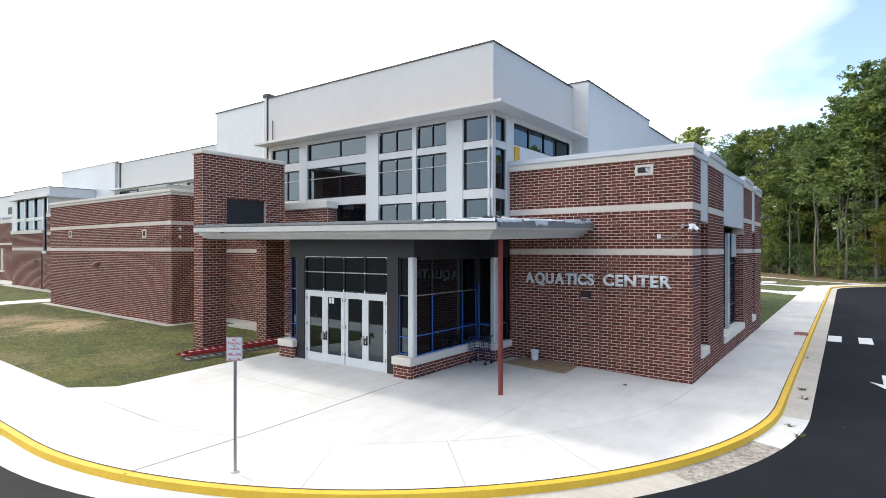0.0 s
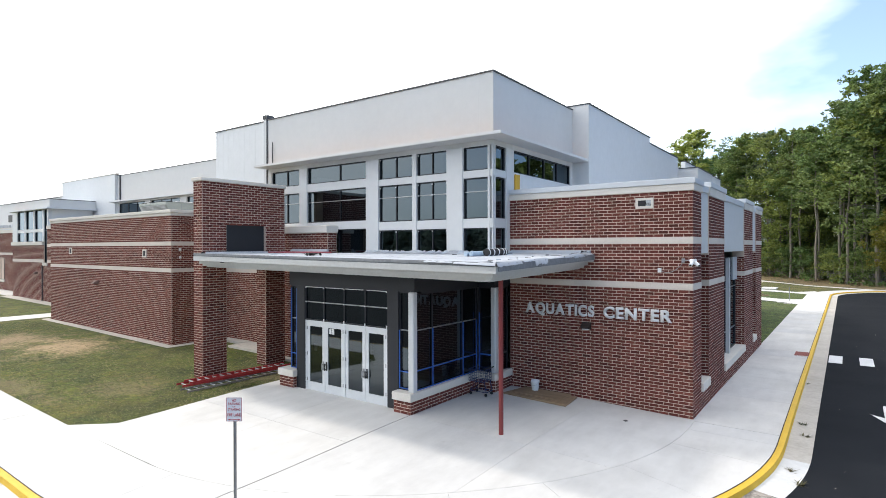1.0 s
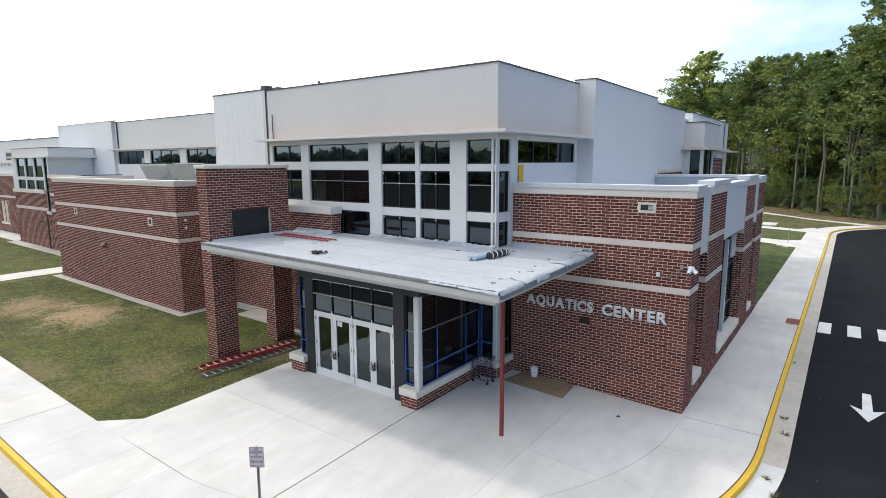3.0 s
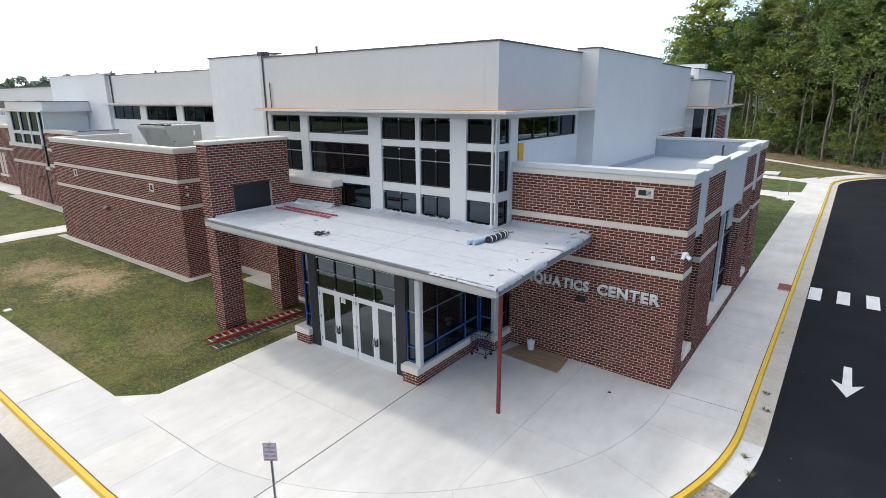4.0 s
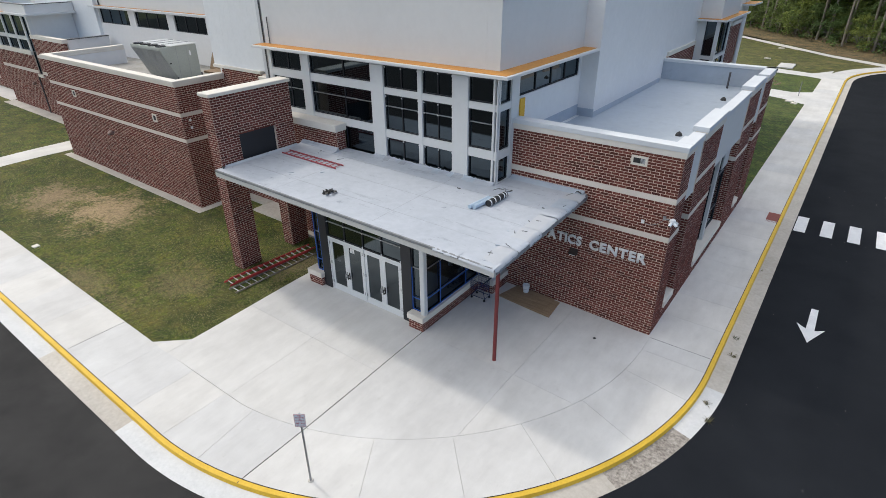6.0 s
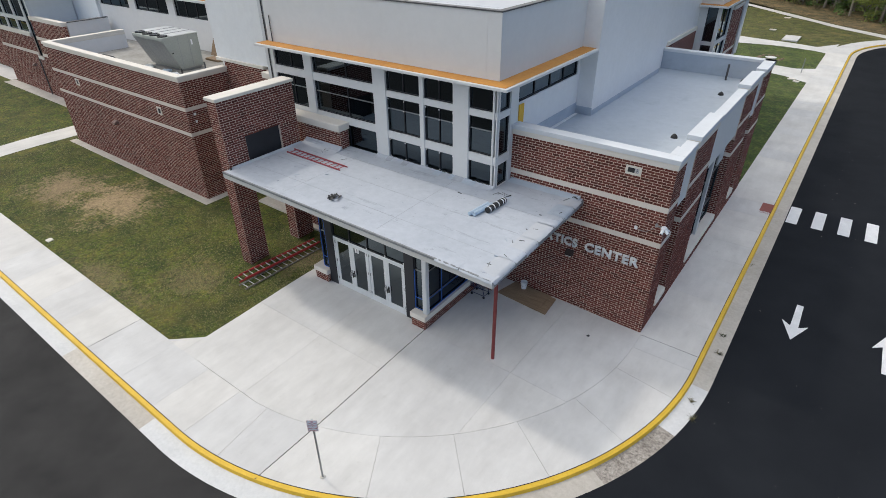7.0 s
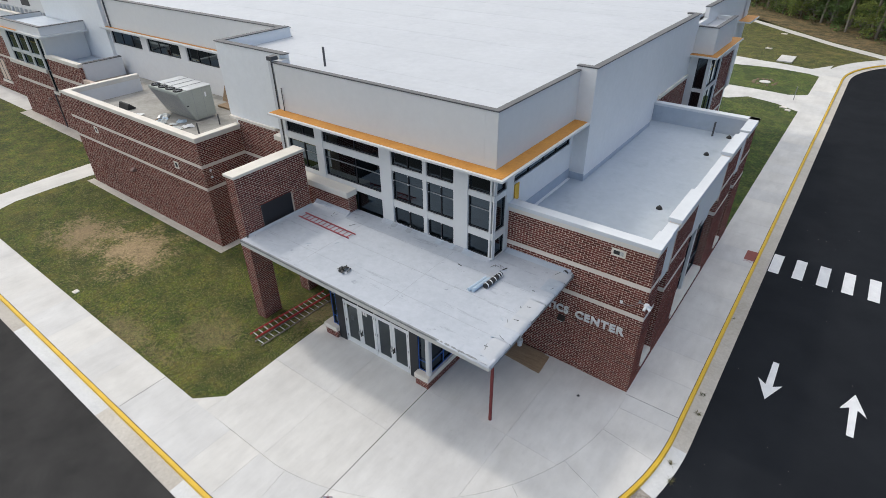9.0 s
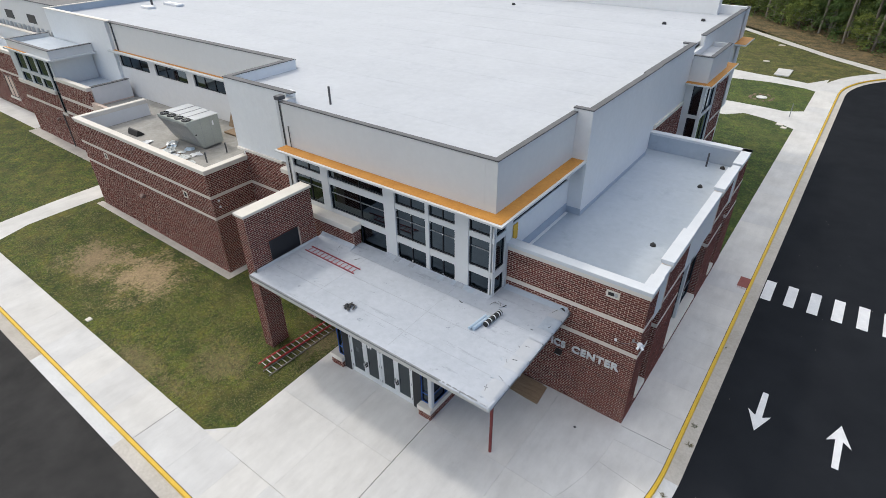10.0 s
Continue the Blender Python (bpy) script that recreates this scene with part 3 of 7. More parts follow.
x_last, y_last = west[-1]
for s in range(0, 90, 6):
    g.face(*[(x, y, gz(x, y_last) + ROAD_DROP - 0.024) for x, y in ((x_last + s, y_last - 130), (x_last + s + 6, y_last - 130), (x_last + s + 6, y_last + 0.4), (x_last + s, y_last + 0.4))])
solid("road_west", g, ASPHALT_OLD, "worn dark grey asphalt lane in front of the plaza", "road", "structure")

# lawns
lawn = sheet([(-130, 6.87 + skew(-130)), (-19.35, 6.87), (-18.2, 7.9), (-18.2, 24), (-130, 24)], 1.5, -0.03)
solid("lawn", lawn, LAWN, "mown green lawn with a worn straw-coloured patch", "lawn", "structure")
# short uneven blades of the front lawn
rb = np.random.default_rng(41)


def bare_lawn(x, y):
    """How thin the blades stand: nearly none on the worn patches."""
    return max(0.95 - 0.75 * math.hypot((x - cx) / rx, (y - cy) / ry) ** 2 for cx, cy, rx, ry in ((-37.6, 11.0, 3.2, 2.4), (-33.2, 11.8, 3.2, 2.8)))


blades = Geo()
for k in range(27000):
    x, y = rb.uniform(-45.5, -18.25), rb.uniform(7.0, 19.0)
    if y < 7.02 + skew(x) or (x > -19.5 and y < 7.1 + 0.9 * (x + 19.5)) or y > (14.2 if x < -22.5 else 18.5):
        continue
    if bare_lawn(x, y) > rb.random():
        continue
    z, far = gz(x, y) - 0.035, rb.uniform(0.05, 0.1)
    for t in rb.uniform(0, 2 * math.pi, 3):
        c, s, h = math.cos(t), math.sin(t), rb.uniform(0.012, 0.042)
        blades.face((x - 0.014 * s, y + 0.014 * c, z), (x + 0.014 * s, y - 0.014 * c, z), (x + far * c, y + far * s, z + h))
solid("grass_blades", blades, BLADE, "short uneven green and straw grass blades of the lawn", "grass", "stuff")
lawn = sheet(rect(-60, -2.6, 86, 117), 3, -0.05)
bank = Geo()
edge = [p for p in kerb_line(RI) if p[1] > 83 and p[0] < 60]
for p, q in zip(edge, edge[1:]):
    for k in range(20):
        ya, yb, yc, yd = (s[1] + (150 - s[1]) * j / 20 for s, j in ((p, k), (q, k), (q, k + 1), (p, k + 1)))
        bank.face(*[(x, y, gz(x, y) - 0.04) for x, y in ((p[0], ya), (q[0], yb), (q[0], yc), (p[0], yd))])
solid("lawn", bank, GRASS, "dry grass bank below the woods", "lawn", "structure")
solid("lawn", lawn, GRASS, "mown yellow-green far lawn beside the access road", "lawn", "structure")
solid("lawn", sheet(rect(-60, -2.6, 36.5, 86), 3, -0.03), LUSH, "mown fresh green lawn strips beside the access road", "lawn", "structure")

mulch = Geo()
for k in range(26):
    for j in range(8):
        q = []
        for kk, jj in ((k, j), (k + 1, j), (k + 1, j + 1), (k, j + 1)):
            x = -62 + 4.0 * kk
            lo = max(139 - 0.383 * (x + 60) if x < -30 else 127.5 - 0.846 * (x + 30) if x < -18.3 else 117.6 - 0.93 * (x + 18.3) if x < -6.4 else 106.2 - 0.82 * (x + 6.4), 93.0) + 2.8
            y = lo + (max(140.0, lo + 8) + 12 - lo) * jj / 8
            q.append((x, y, gz(x, y) - 0.012))
        mulch.face(*q)
solid("mulch_bank", mulch, DRY_BANK, "brown leaf-strewn bank between the far path and the woods", "bank", "structure")

# pavements: slabs with open joints
pavement = thing("pavement", (-12, 10, 0), "pale new concrete plaza and footpaths in jointed slabs", "pavement", kind="structure")
ROOM = 0.0038
part("joint_bed", sheet([(-18.1, CY - RK + 0.1), (CX, CY - RK + 0.1), (CX + 6.5, CY - 11.2), (CX + 9.2, CY - 9.2), (CX + 11.2, CY - 6.5), (CX + RK - 0.1, CY), (CX + RK - 0.1, 19), (-18.1, 19)], 0.9, -0.03), CONCRETE, pavement)
plaza_edge = [(CX + (RI - ROOM) * math.sin(a), CY - (RI - ROOM) * math.cos(a)) for a in np.linspace(0, math.pi / 2, 28)] + [(CX + RI - ROOM, 19.2), (-60, 19.2), (-60, CY - RI + ROOM)]
xs = (-18.2, -14.35, -11.05, -6.95, CX + RI)
for i, (xa, xb) in enumerate(zip(xs, xs[1:])):
    ys = (6.9, 10.7, 19.0) if i < 2 else (6.9, 13.4, 19.0)
    for ya, yb in zip(ys, ys[1:]):
        c = cell(list(plaza_edge), xa + (0.017 if xa == -11.05 else ROOM), xb - (0.017 if xb == -11.05 else ROOM), ya + ROOM, yb - ROOM)
        if len(c) > 2:
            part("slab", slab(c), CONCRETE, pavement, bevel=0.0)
c = [(-19.34, 6.885), (-18.2 - ROOM, 6.885), (-18.2 - ROOM, 7.9)]
part("slab", slab(c), CONCRETE, pavement)
edges = np.radians((0, 7.8, 31, 44, 56, 69, 82, 90))
for a, b in zip(edges, edges[1:]):
    w = np.linspace(a + 0.0004, b - 0.0004, 12)
    poly = [(CX + (RK - 0.08) * math.sin(k), CY - (RK - 0.08) * math.cos(k)) for k in w] + [(CX + (RI + ROOM) * math.sin(k), CY - (RI + ROOM) * math.cos(k)) for k in reversed(w)]
    for piece in (clip(poly, 1, 0, -11.067), clip(poly, -1, 0, 11.033)):
        if len(piece) > 2:
            part("slab", slab(piece), CONCRETE, pavement)
joints = [CX, -16.45, -18.8, -21.5, -24.0] + [-24.0 - 2.45 * k for k in range(1, 29)]
for xb, xa in zip(joints, joints[1:]):
    xa, xb = xa + (0.013 if xa == -21.5 else ROOM), xb - (0.013 if xb == -21.5 else ROOM)
    part("slab", slab([(xa, CY - RK + 0.08 + skew(xa)), (xb, CY - RK + 0.08 + skew(xb)), (xb, CY - RI - ROOM + skew(xb)), (xa, CY - RI - ROOM + skew(xa))]), CONCRETE, pavement)
for k in range(34):
    y0, y1 = (18.5 + 2.0 * (k - 1), 18.5 + 2.0 * k) if k else (CY, 18.5)
    part("slab", slab(rect(-3.88 if y0 > 18 else CX + RI + ROOM, CX + RK - 0.08, y0 + (0.012 if y0 == 18.5 else ROOM), y1 - (0.012 if y1 == 18.5 else ROOM))), CONCRETE, pavement)
part("expansion_joint", slab(rect(-11.067, -11.033, 4.9, 13.5), -0.006, 0.05), JOINT_FILL, pavement, "dark filled expansion joint")
part("expansion_joint", slab([(x, y + skew(x)) for x, y in rect(-21.513, -21.487, CY - RK + 0.1, CY - RI - 0.02)], -0.006, 0.05), JOINT_FILL, pavement, "dark filled expansion joint")
part("expansion_joint", slab(rect(-3.84, CX + RK - 0.08, 18.488, 18.512), -0.006, 0.05), JOINT_FILL, pavement, "dark filled expansion joint")
# ribbons of the far footpaths
def path(pts_a, pts_b, label):
    g = Geo()

    def at(p, q, t):
        return (p[0] + (q[0] - p[0]) * t, p[1] + (q[1] - p[1]) * t)

    for a, b, c, d in zip(pts_a, pts_a[1:], pts_b[1:], pts_b):
        n = max(1, int(math.dist(a, b) / 1.5))
        for k in range(n):
            for j in range(2):
                e, f = (at(a, b, s / n) for s in (k, k + 1))
                h, i = (at(d, c, s / n) for s in (k, k + 1))
                q = (at(e, h, j / 2), at(f, i, j / 2), at(f, i, (j + 1) / 2), at(e, h, (j + 1) / 2))
                g.face(*[(*p, gz(*p) - 0.004) for p in (q if (b[0] - a[0]) * (d[1] - a[1]) - (b[1] - a[1]) * (d[0] - a[0]) > 0 else q[::-1])])
    return solid("footpath", g, CONCRETE, label, "footpath", "structure")


path([(-48.6, 6.9), (-48.7, 11), (-48.8, 18.7)], [(-45.6, 6.9), (-46.5, 10), (-46.2, 18.7)], "pale concrete path crossing the lawn to the side entrance")
path([(-30, 66.5), (-10.8, 67.3), (-9.2, 69.0), (-6.1, 68.3), (-3.5, 66.6)], [(-30, 72.9), (-12.0, 72.9), (-8.7, 72.7), (-5.7, 72.7), (-3.5, 74.3)], "pale concrete path from the side entrance to the road")
path([(-30, 83.6), (-13.6, 83.8), (-10.2, 84.4), (-5.2, 84.4), (-3.5, 83.4)], [(-30, 89.0), (-15.0, 88.9), (-10.9, 87.9), (-5.2, 87.2), (-3.1, 91.0)], "pale concrete path between lawn strips")
path([(-60, 139), (-30, 127.5), (-18.6, 117.5), (-6.4, 106.2), (2.0, 98.8), (12, 92.5)], [(-60, 141.5), (-30, 130), (-19.4, 120.0), (-6.9, 109.0), (2.1, 101.3), (12, 95.0)], "pale concrete path below the woods")
far_a = [(p[0], p[1]) for p in kerb_line(RK - 0.08) if 82 < p[1]]
far_b = [(p[0], p[1]) for p in kerb_line(RI) if 82 < p[1]]
n_far = min(len(far_a), len(far_b))
path(far_a[:n_far], far_b[:n_far], "pale concrete pavement bending with the road")
strip = Geo()
for x0, x1, y0, y1 in ((-45.6, -28.3, 14.68, 15.2), (-28.85, -28.3, 15.2, 18.2), (-67.5, -50.9, 18.2, 19.25)):
    strip.face(*[(x, y, gz(x, y) + 0.0) for x, y in rect(x0, x1, y0, y1)])
for x0, x1, y0, y1 in ((-28.3, -26.2, 17.65, 18.2), (-26.2, -22.3, 16.8, 18.2), (-22.3, -18.3, 16.5, 16.85)):
    strip.prism(rect(x0, x1, y0, y1), -0.1, gz((x0 + x1) / 2, y0) + 0.1)
solid("mow_strip", strip, CONCRETE_GUTTER, "narrow pale concrete strip along the brick wall", "paving", "structure")

# road markings
def marking(name, poly, label):
    g = Geo()
    n = len(poly)
    g.v = [(x, y, gz(x, y) + ROAD_DROP - 0.02 + dz) for dz in (0.0, 0.006) for x, y in poly]
    g.f = [tuple(n + k for k in range(n))] + [(k, (k + 1) % n, n + (k + 1) % n, n + k) for k in range(n)]
    return solid(name, g, ROAD_WHITE, label, "road marking", "", "road markings")


for k in range(7):
    x0 = -0.66 + 1.245 * k
    marking("crosswalk_bar", rect(x0, x0 + 0.56, 33.07 + 0.03 * k, 35.42 + 0.06 * k), "white painted crosswalk bar on black asphalt")


def arrow(x, y_tip, way):
    s = way
    pts = [(0, 0), (-0.5, 1.3), (-0.15, 1.02), (-0.13, 2.83), (0.13, 2.83), (0.15, 1.02), (0.5, 1.3)]
    pts = [(x + s * px, y_tip + s * py) for px, py in pts]
    return marking("lane_arrow", pts[::-1], "white painted straight lane arrow on black asphalt")


arrow(1.2, 21.95, 1)
arrow(4.41, 24.63, -1)
tactile = Geo()
for i in range(1):
    tactile.prism(rect(-2.1, -1.48, 33.1, 34.6), gz(-1.8, 34) - 0.02, gz(-1.8, 34) + 0.006)
for i in range(9):
    for j in range(20):
        tactile.box(-2.06 + i * 0.065, -2.03 + i * 0.065, 33.15 + j * 0.072, 33.18 + j * 0.072, gz(-1.8, 34) + 0.004, gz(-1.8, 34) + 0.012)
solid("tactile_paving", tactile, RAMP_RED, "brick-red tactile paving plate at the crosswalk ramp", "paving")


# ---- building: shell ----
building = thing("aquatics_building", (-16, 20, 0), "brick and grey panel aquatics building with flat white roofs", "building")


def block(name, mat, *boxes, parent=building, label="", bevel=0.0, kind=""):
    return [part(name, Geo().box(*b), mat, parent, label, bevel, kind=kind) for b in boxes][0]


def bands(side, at, u0, u1, levels=BANDS, parent=building, piece=1.2, out=0.014, mat=None):
    """Stone bands cut in lengths."""
    for z0, z1 in levels:
        n = max(1, round((u1 - u0) / piece))
        for k in range(n):
            g = Geo()
            a, b = u0 + (u1 - u0) * k / n + 0.003, u0 + (u1 - u0) * (k + 1) / n - 0.003
            if side == "-y":
                g.box(a, b, at - out, at + 0.05, z0, z1)
            elif side == "+x":
                g.box(at - 0.05, at + out, a, b, z0, z1)
            part("stone_band", g, mat or STONE_OLD, parent, "pale cast stone band")


B = building
# entry block to the east of the tower
EX, EY = -3.85, 18.6
wall_front = block("wall_front", MORTAR, (-10.35, EX, EY, EY + 0.3, -1.2, WALL_TOP))
brickwork(wall_front, "-y", EY, -10.36, EX + 0.009, ZONES, holes=((-5.61, -5.04, 6.69, 7.03),), near=(-7.3, -3.85, 0.0, 2.6), seed=2)
bands("-y", EY, -10.36, EX + 0.014)
PIERS = ((18.9, 19.85), (21.1, 24.15), (29.5, 32.4), (33.6, 36.1))
wall_side = block("wall_side", MORTAR, (EX - 0.5, EX, EY + 0.3, 19.85, -1.2, WALL_TOP), *[(EX - 0.5, EX, a, b, -1.2, WALL_TOP) for a, b in PIERS[1:]],
                  (EX - 0.5, EX, 19.85, 21.1, -1.2, 0.62), (EX - 0.5, EX, 24.15, 29.5, -1.2, 0.52), (EX - 0.5, EX, 32.4, 33.6, -1.2, 0.5))
for a, z in ((21.1, 5.15), (29.5, 4.95), (33.6, 5.1)):
    brickwork(wall_side, "-y", a, EX - 0.45, EX + 0.009, ((0.8, 4.06), (4.265, z)), seed=15)
    bands("-y", a, EX - 0.45, EX + 0.014, BANDS[:1])
for i, (a, b) in enumerate(PIERS):
    a = EY if i == 0 else a
    brickwork(wall_side, "+x", EX, a - 0.0, b, ZONES, near=(EY, 24.2, 0.0, 4.0), seed=3 + i)
    bands("+x", EX, a, b)
for a, b, z in ((19.85, 21.1, 0.62), (24.15, 29.5, 0.52), (32.4, 33.6, 0.5)):
    brickwork(wall_side, "+x", EX, a, b, ((-0.5, z),), seed=9)
    block("stone_sill", STONE, (EX - 0.45, EX + 0.07, a + 0.01, b - 0.01, z, z + 0.28), label="pale cast stone sill", bevel=0.012)
for a, b, z in ((19.85, 21.1, 5.2), (24.15, 29.5, 5.22), (32.4, 33.6, 5.2)):
    block("grey_panel", PANEL, (EX - 0.22, EX - 0.03, a + 0.005, b - 0.005, z, WALL_TOP + 0.07), label="flat light grey metal panel", bevel=0.008)
# inner faces, roof and copings of the entry block
block("wall_back", PANEL_WHITE, (-9.85, EX, 35.8, 36.1, 4.0, 7.44))
block("parapet_lining", ROOF_GREY, (-10.3, EX - 0.3, EY + 0.3, EY + 0.34, 6.3, WALL_TOP), (EX - 0.34, EX - 0.3, EY + 0.34, 35.76, 6.3, WALL_TOP), (-9.85, EX - 0.3, 35.76, 35.8, 6.3, 7.44))
block("roof_east", ROOF_GREY, (-10.3, EX - 0.3, EY + 0.3, 35.8, 6.2, 6.42), label="pale grey membrane roof")
block("coping", STONE, (-10.36, EX + 0.05, EY - 0.05, EY + 0.36, WALL_TOP, 7.42), label="cream cast stone coping", bevel=0.01)
block("metal_coping", COPING_METAL, (-10.36, EX + 0.09, EY - 0.09, EY + 0.42, 7.42, 7.6), label="white metal coping cap", bevel=0.01)
for i, (a, b) in enumerate(((EY + 0.36, 19.85), (21.05, 24.2), (29.45, 32.45), (33.55, 36.15))):
    up = 0.09 if i in (1, 2) else 0.0
    wide = 0.12 if i in (1, 2) else 0.1
    block("coping", STONE, (EX - 0.36, EX + 0.05, a, b, WALL_TOP, 7.42 + up), label="cream cast stone coping", bevel=0.01)
    block("metal_coping", COPING_METAL, (EX - 0.36 - wide, EX + 0.09, a - (0.0 if i else -0.06), b + 0.04, 7.42 + up, 7.6 + up), label="white metal coping cap", bevel=0.01)
for a, b in ((19.9, 21.0), (24.25, 29.4), (32.5, 33.5)):
    block("metal_coping", COPING_METAL, (EX - 0.42, EX + 0.02, a, b, WALL_TOP + 0.07, 7.5), label="white metal coping cap", bevel=0.01)
block("metal_coping", COPING_METAL, (-9.85, EX + 0.09, 35.7, 36.2, 7.44, 7.6), label="white metal coping cap", bevel=0.01)


block("base_flashing", ROOF_GREY, (-9.6, -9.58, 24.7, 34.6, 6.42, 6.68), (-10.4, -9.575, 24.675, 24.7, 6.42, 6.8), (-10.4, -10.37, 19.0, 24.675, 6.42, 6.95), label="grey membrane upstand", bevel=0.008)
block("base_flashing", PANEL_BRIGHT, (-10.37, -10.22, 19.6, 24.6, 6.42, 6.45), label="white strip at the foot of the upstand", bevel=0.008)


# ---- windows ----
def window(name, side, at, u0, u1, z0, z1, ups=(), rails=(), parent=building, frame_mat=None, glass=None, bar=0.045, deep=0.09, label=""):
    """A glazed opening: an outer frame, thin bars, panes between them."""
    frame_mat, glass = frame_mat or DARK_METAL, glass or GLASS

    def put(g, a, b, c, d, e, f):
        if side == "-y":
            g.box(a, b, at + e, at + f, c, d)
        elif side == "+x":
            g.box(at - f, at - e, a, b, c, d)

    g = Geo()
    for e in (0.0, deep):
        for k in (0.0, bar):
            for u, z in ((u0 + k, z0 + k), (u1 - k, z0 + k), (u1 - k, z1 - k), (u0 + k, z1 - k)):
                g.v.append((u, at + e, z) if side == "-y" else (at - e, u, z))
    for k in range(4):
        j = (k + 1) % 4
        g.f += [(k, j, 4 + j, 4 + k), (8 + j, 8 + k, 12 + k, 12 + j), (k, 8 + k, 8 + j, j), (4 + j, 12 + j, 12 + k, 4 + k)]
    ob = part(name, g, frame_mat, parent, label or "dark framed tinted glass window")
    for u in ups:
        g = Geo()
        put(g, u - 0.022, u + 0.022, z0 + bar, z1 - bar, 0.004, deep - 0.01)
        part("bar", g, frame_mat, ob)
    for z in rails:
        for a, b in zip([u0 + bar] + [u + 0.022 for u in ups], [u - 0.022 for u in ups] + [u1 - bar]):
            g = Geo()
            put(g, a, b, z - 0.018, z + 0.018, 0.008, deep - 0.015)
            part("bar", g, STEEL, ob)
    us, zs = [u0 + bar] + list(ups) + [u1 - bar], [z0 + bar] + list(rails) + [z1 - bar]
    for a, b in zip(us, us[1:]):
        for c, d in zip(zs, zs[1:]):
            p = Geo()
            e = deep * 0.55
            if side == "-y":
                p.face((a, at + e, c), (b, at + e, c), (b, at + e, d), (a, at + e, d))
            else:
                p.face((at - e, a, c), (at - e, b, c), (at - e, b, d), (at - e, a, d))
            part("pane", p, glass, ob)
    return ob


# side windows of the entry block
window("window", "+x", EX - 0.36, 19.9, 21.05, 0.9, 5.15, ups=(20.5,), rails=(2.2, 3.6))
window("window", "+x", EX - 0.36, 24.2, 29.45, 0.8, 4.95, ups=(25.5, 26.8, 28.1), rails=(1.7, 3.6))
window("window", "+x", EX - 0.36, 32.45, 33.55, 0.78, 5.1, ups=(33.0,), rails=(2.2, 3.6))
block("window_trim", MULLION, (EX - 0.36, EX - 0.3, 24.2, 24.75, 3.7, 4.95), (EX - 0.36, EX - 0.3, 28.3, 29.45, 3.9, 4.95), (EX - 0.34, EX - 0.2, 26.6, 26.9, 0.8, 4.95), label="light grey metal mullion cover")

# tower over the entrance
TX, TY = -10.4, 17.45
TOP, FB = 11.87, 9.5
block("fascia_front", PANEL, (-23.6, TX, TY, TY + 0.2, FB, TOP), label="smooth light grey panel parapet")
block("fascia_side", PANEL, (TX - 0.2, TX, TY + 0.2, 24.7, FB, TOP), label="smooth light grey panel parapet")
block("corner_trim", PANEL, (TX - 0.62, TX - 0.58, TY - 0.006, TY, FB, TOP), (TX - 0.03, TX + 0.008, TY - 0.008, TY + 0.02, FB, TOP))
block("cap_front", CAP, (-23.65, TX + 0.04, TY - 0.04, TY + 0.24, TOP, TOP + 0.05), label="dark metal parapet cap")
block("cap_side", CAP, (TX - 0.24, TX + 0.04, TY + 0.24, 24.7, TOP, TOP + 0.05), label="dark metal parapet cap")
ledge = Geo()
OUT = 0.78
ledge.prism([(-23.75, TY - OUT), (TX + OUT, TY - OUT), (TX + OUT, 24.9), (TX - 0.02, 24.9), (TX - 0.02, TY + 0.02), (-23.75, TY + 0.02)], 9.39, 9.5)
part("ledge", ledge, PANEL, B, "projecting light grey ledge", bevel=0.01)
flash = Geo()
flash.prism([(-23.7, TY - OUT + 0.12), (TX + OUT - 0.12, TY - OUT + 0.12), (TX + OUT - 0.12, 24.85), (TX + 0.002, 24.85), (TX + 0.002, TY - 0.002), (-23.7, TY - 0.002)], 9.504, 9.516)
part("orange_flashing", flash, ORANGE, B, "orange waterproofing strip on the ledge")

ROWS_W = ((8.3, 9.2), (6.5, 8.03), (5.2, 6.15))
BAYS = ((-16.05, -14.2), (-13.98, -12.48), (-11.72, -10.62))
block("window_head", PANEL, (-23.6, TX, TY, TY + 0.3, 9.2, 9.39), (TX - 0.3, TX, TY + 0.3, 18.9, 9.2, 9.39))
block("column", PANEL, (-23.6, -23.35, TY - 0.02, TY + 0.3, 5.0, 9.2), label="light grey column cover", bevel=0.01)
block("column", PANEL, (-21.2, -20.65, TY - 0.04, TY + 0.3, 6.2, 9.2), label="light grey column cover", bevel=0.01)
block("column", PANEL, (-16.78, -16.05, TY - 0.06, TY + 0.3, 4.9, 9.2), label="wide light grey column cover", bevel=0.01)
block("column", PANEL, (-14.2, -13.98, TY - 0.05, TY + 0.3, 4.9, 9.2), label="slim light grey column cover", bevel=0.01)
block("column", PANEL, (-12.48, -11.72, TY - 0.06, TY + 0.3, 4.9, 9.2), label="wide light grey column cover", bevel=0.01)
block("column", PANEL, (-10.62, -10.53, TY - 0.05, TY + 0.1, 4.9, 9.2), (-10.45, TX, TY - 0.05, TY + 0.03, 4.9, 9.2), (TX - 0.03, TX + 0.03, TY + 0.05, TY + 0.12, 4.9, 9.2), label="slim grey corner post", bevel=0.005)
block("column", PANEL, (TX - 0.3, TX + 0.04, 18.35, 18.9, 4.9, 9.2), label="light grey column cover", bevel=0.01)
block("rail", PANEL, (-23.35, -16.78, TY - 0.01, TY + 0.25, 8.05, 8.42), label="light grey window rail")
block("rail", PANEL, (-23.35, -16.78, TY - 0.01, TY + 0.25, 6.25, 6.6), label="light grey window rail")
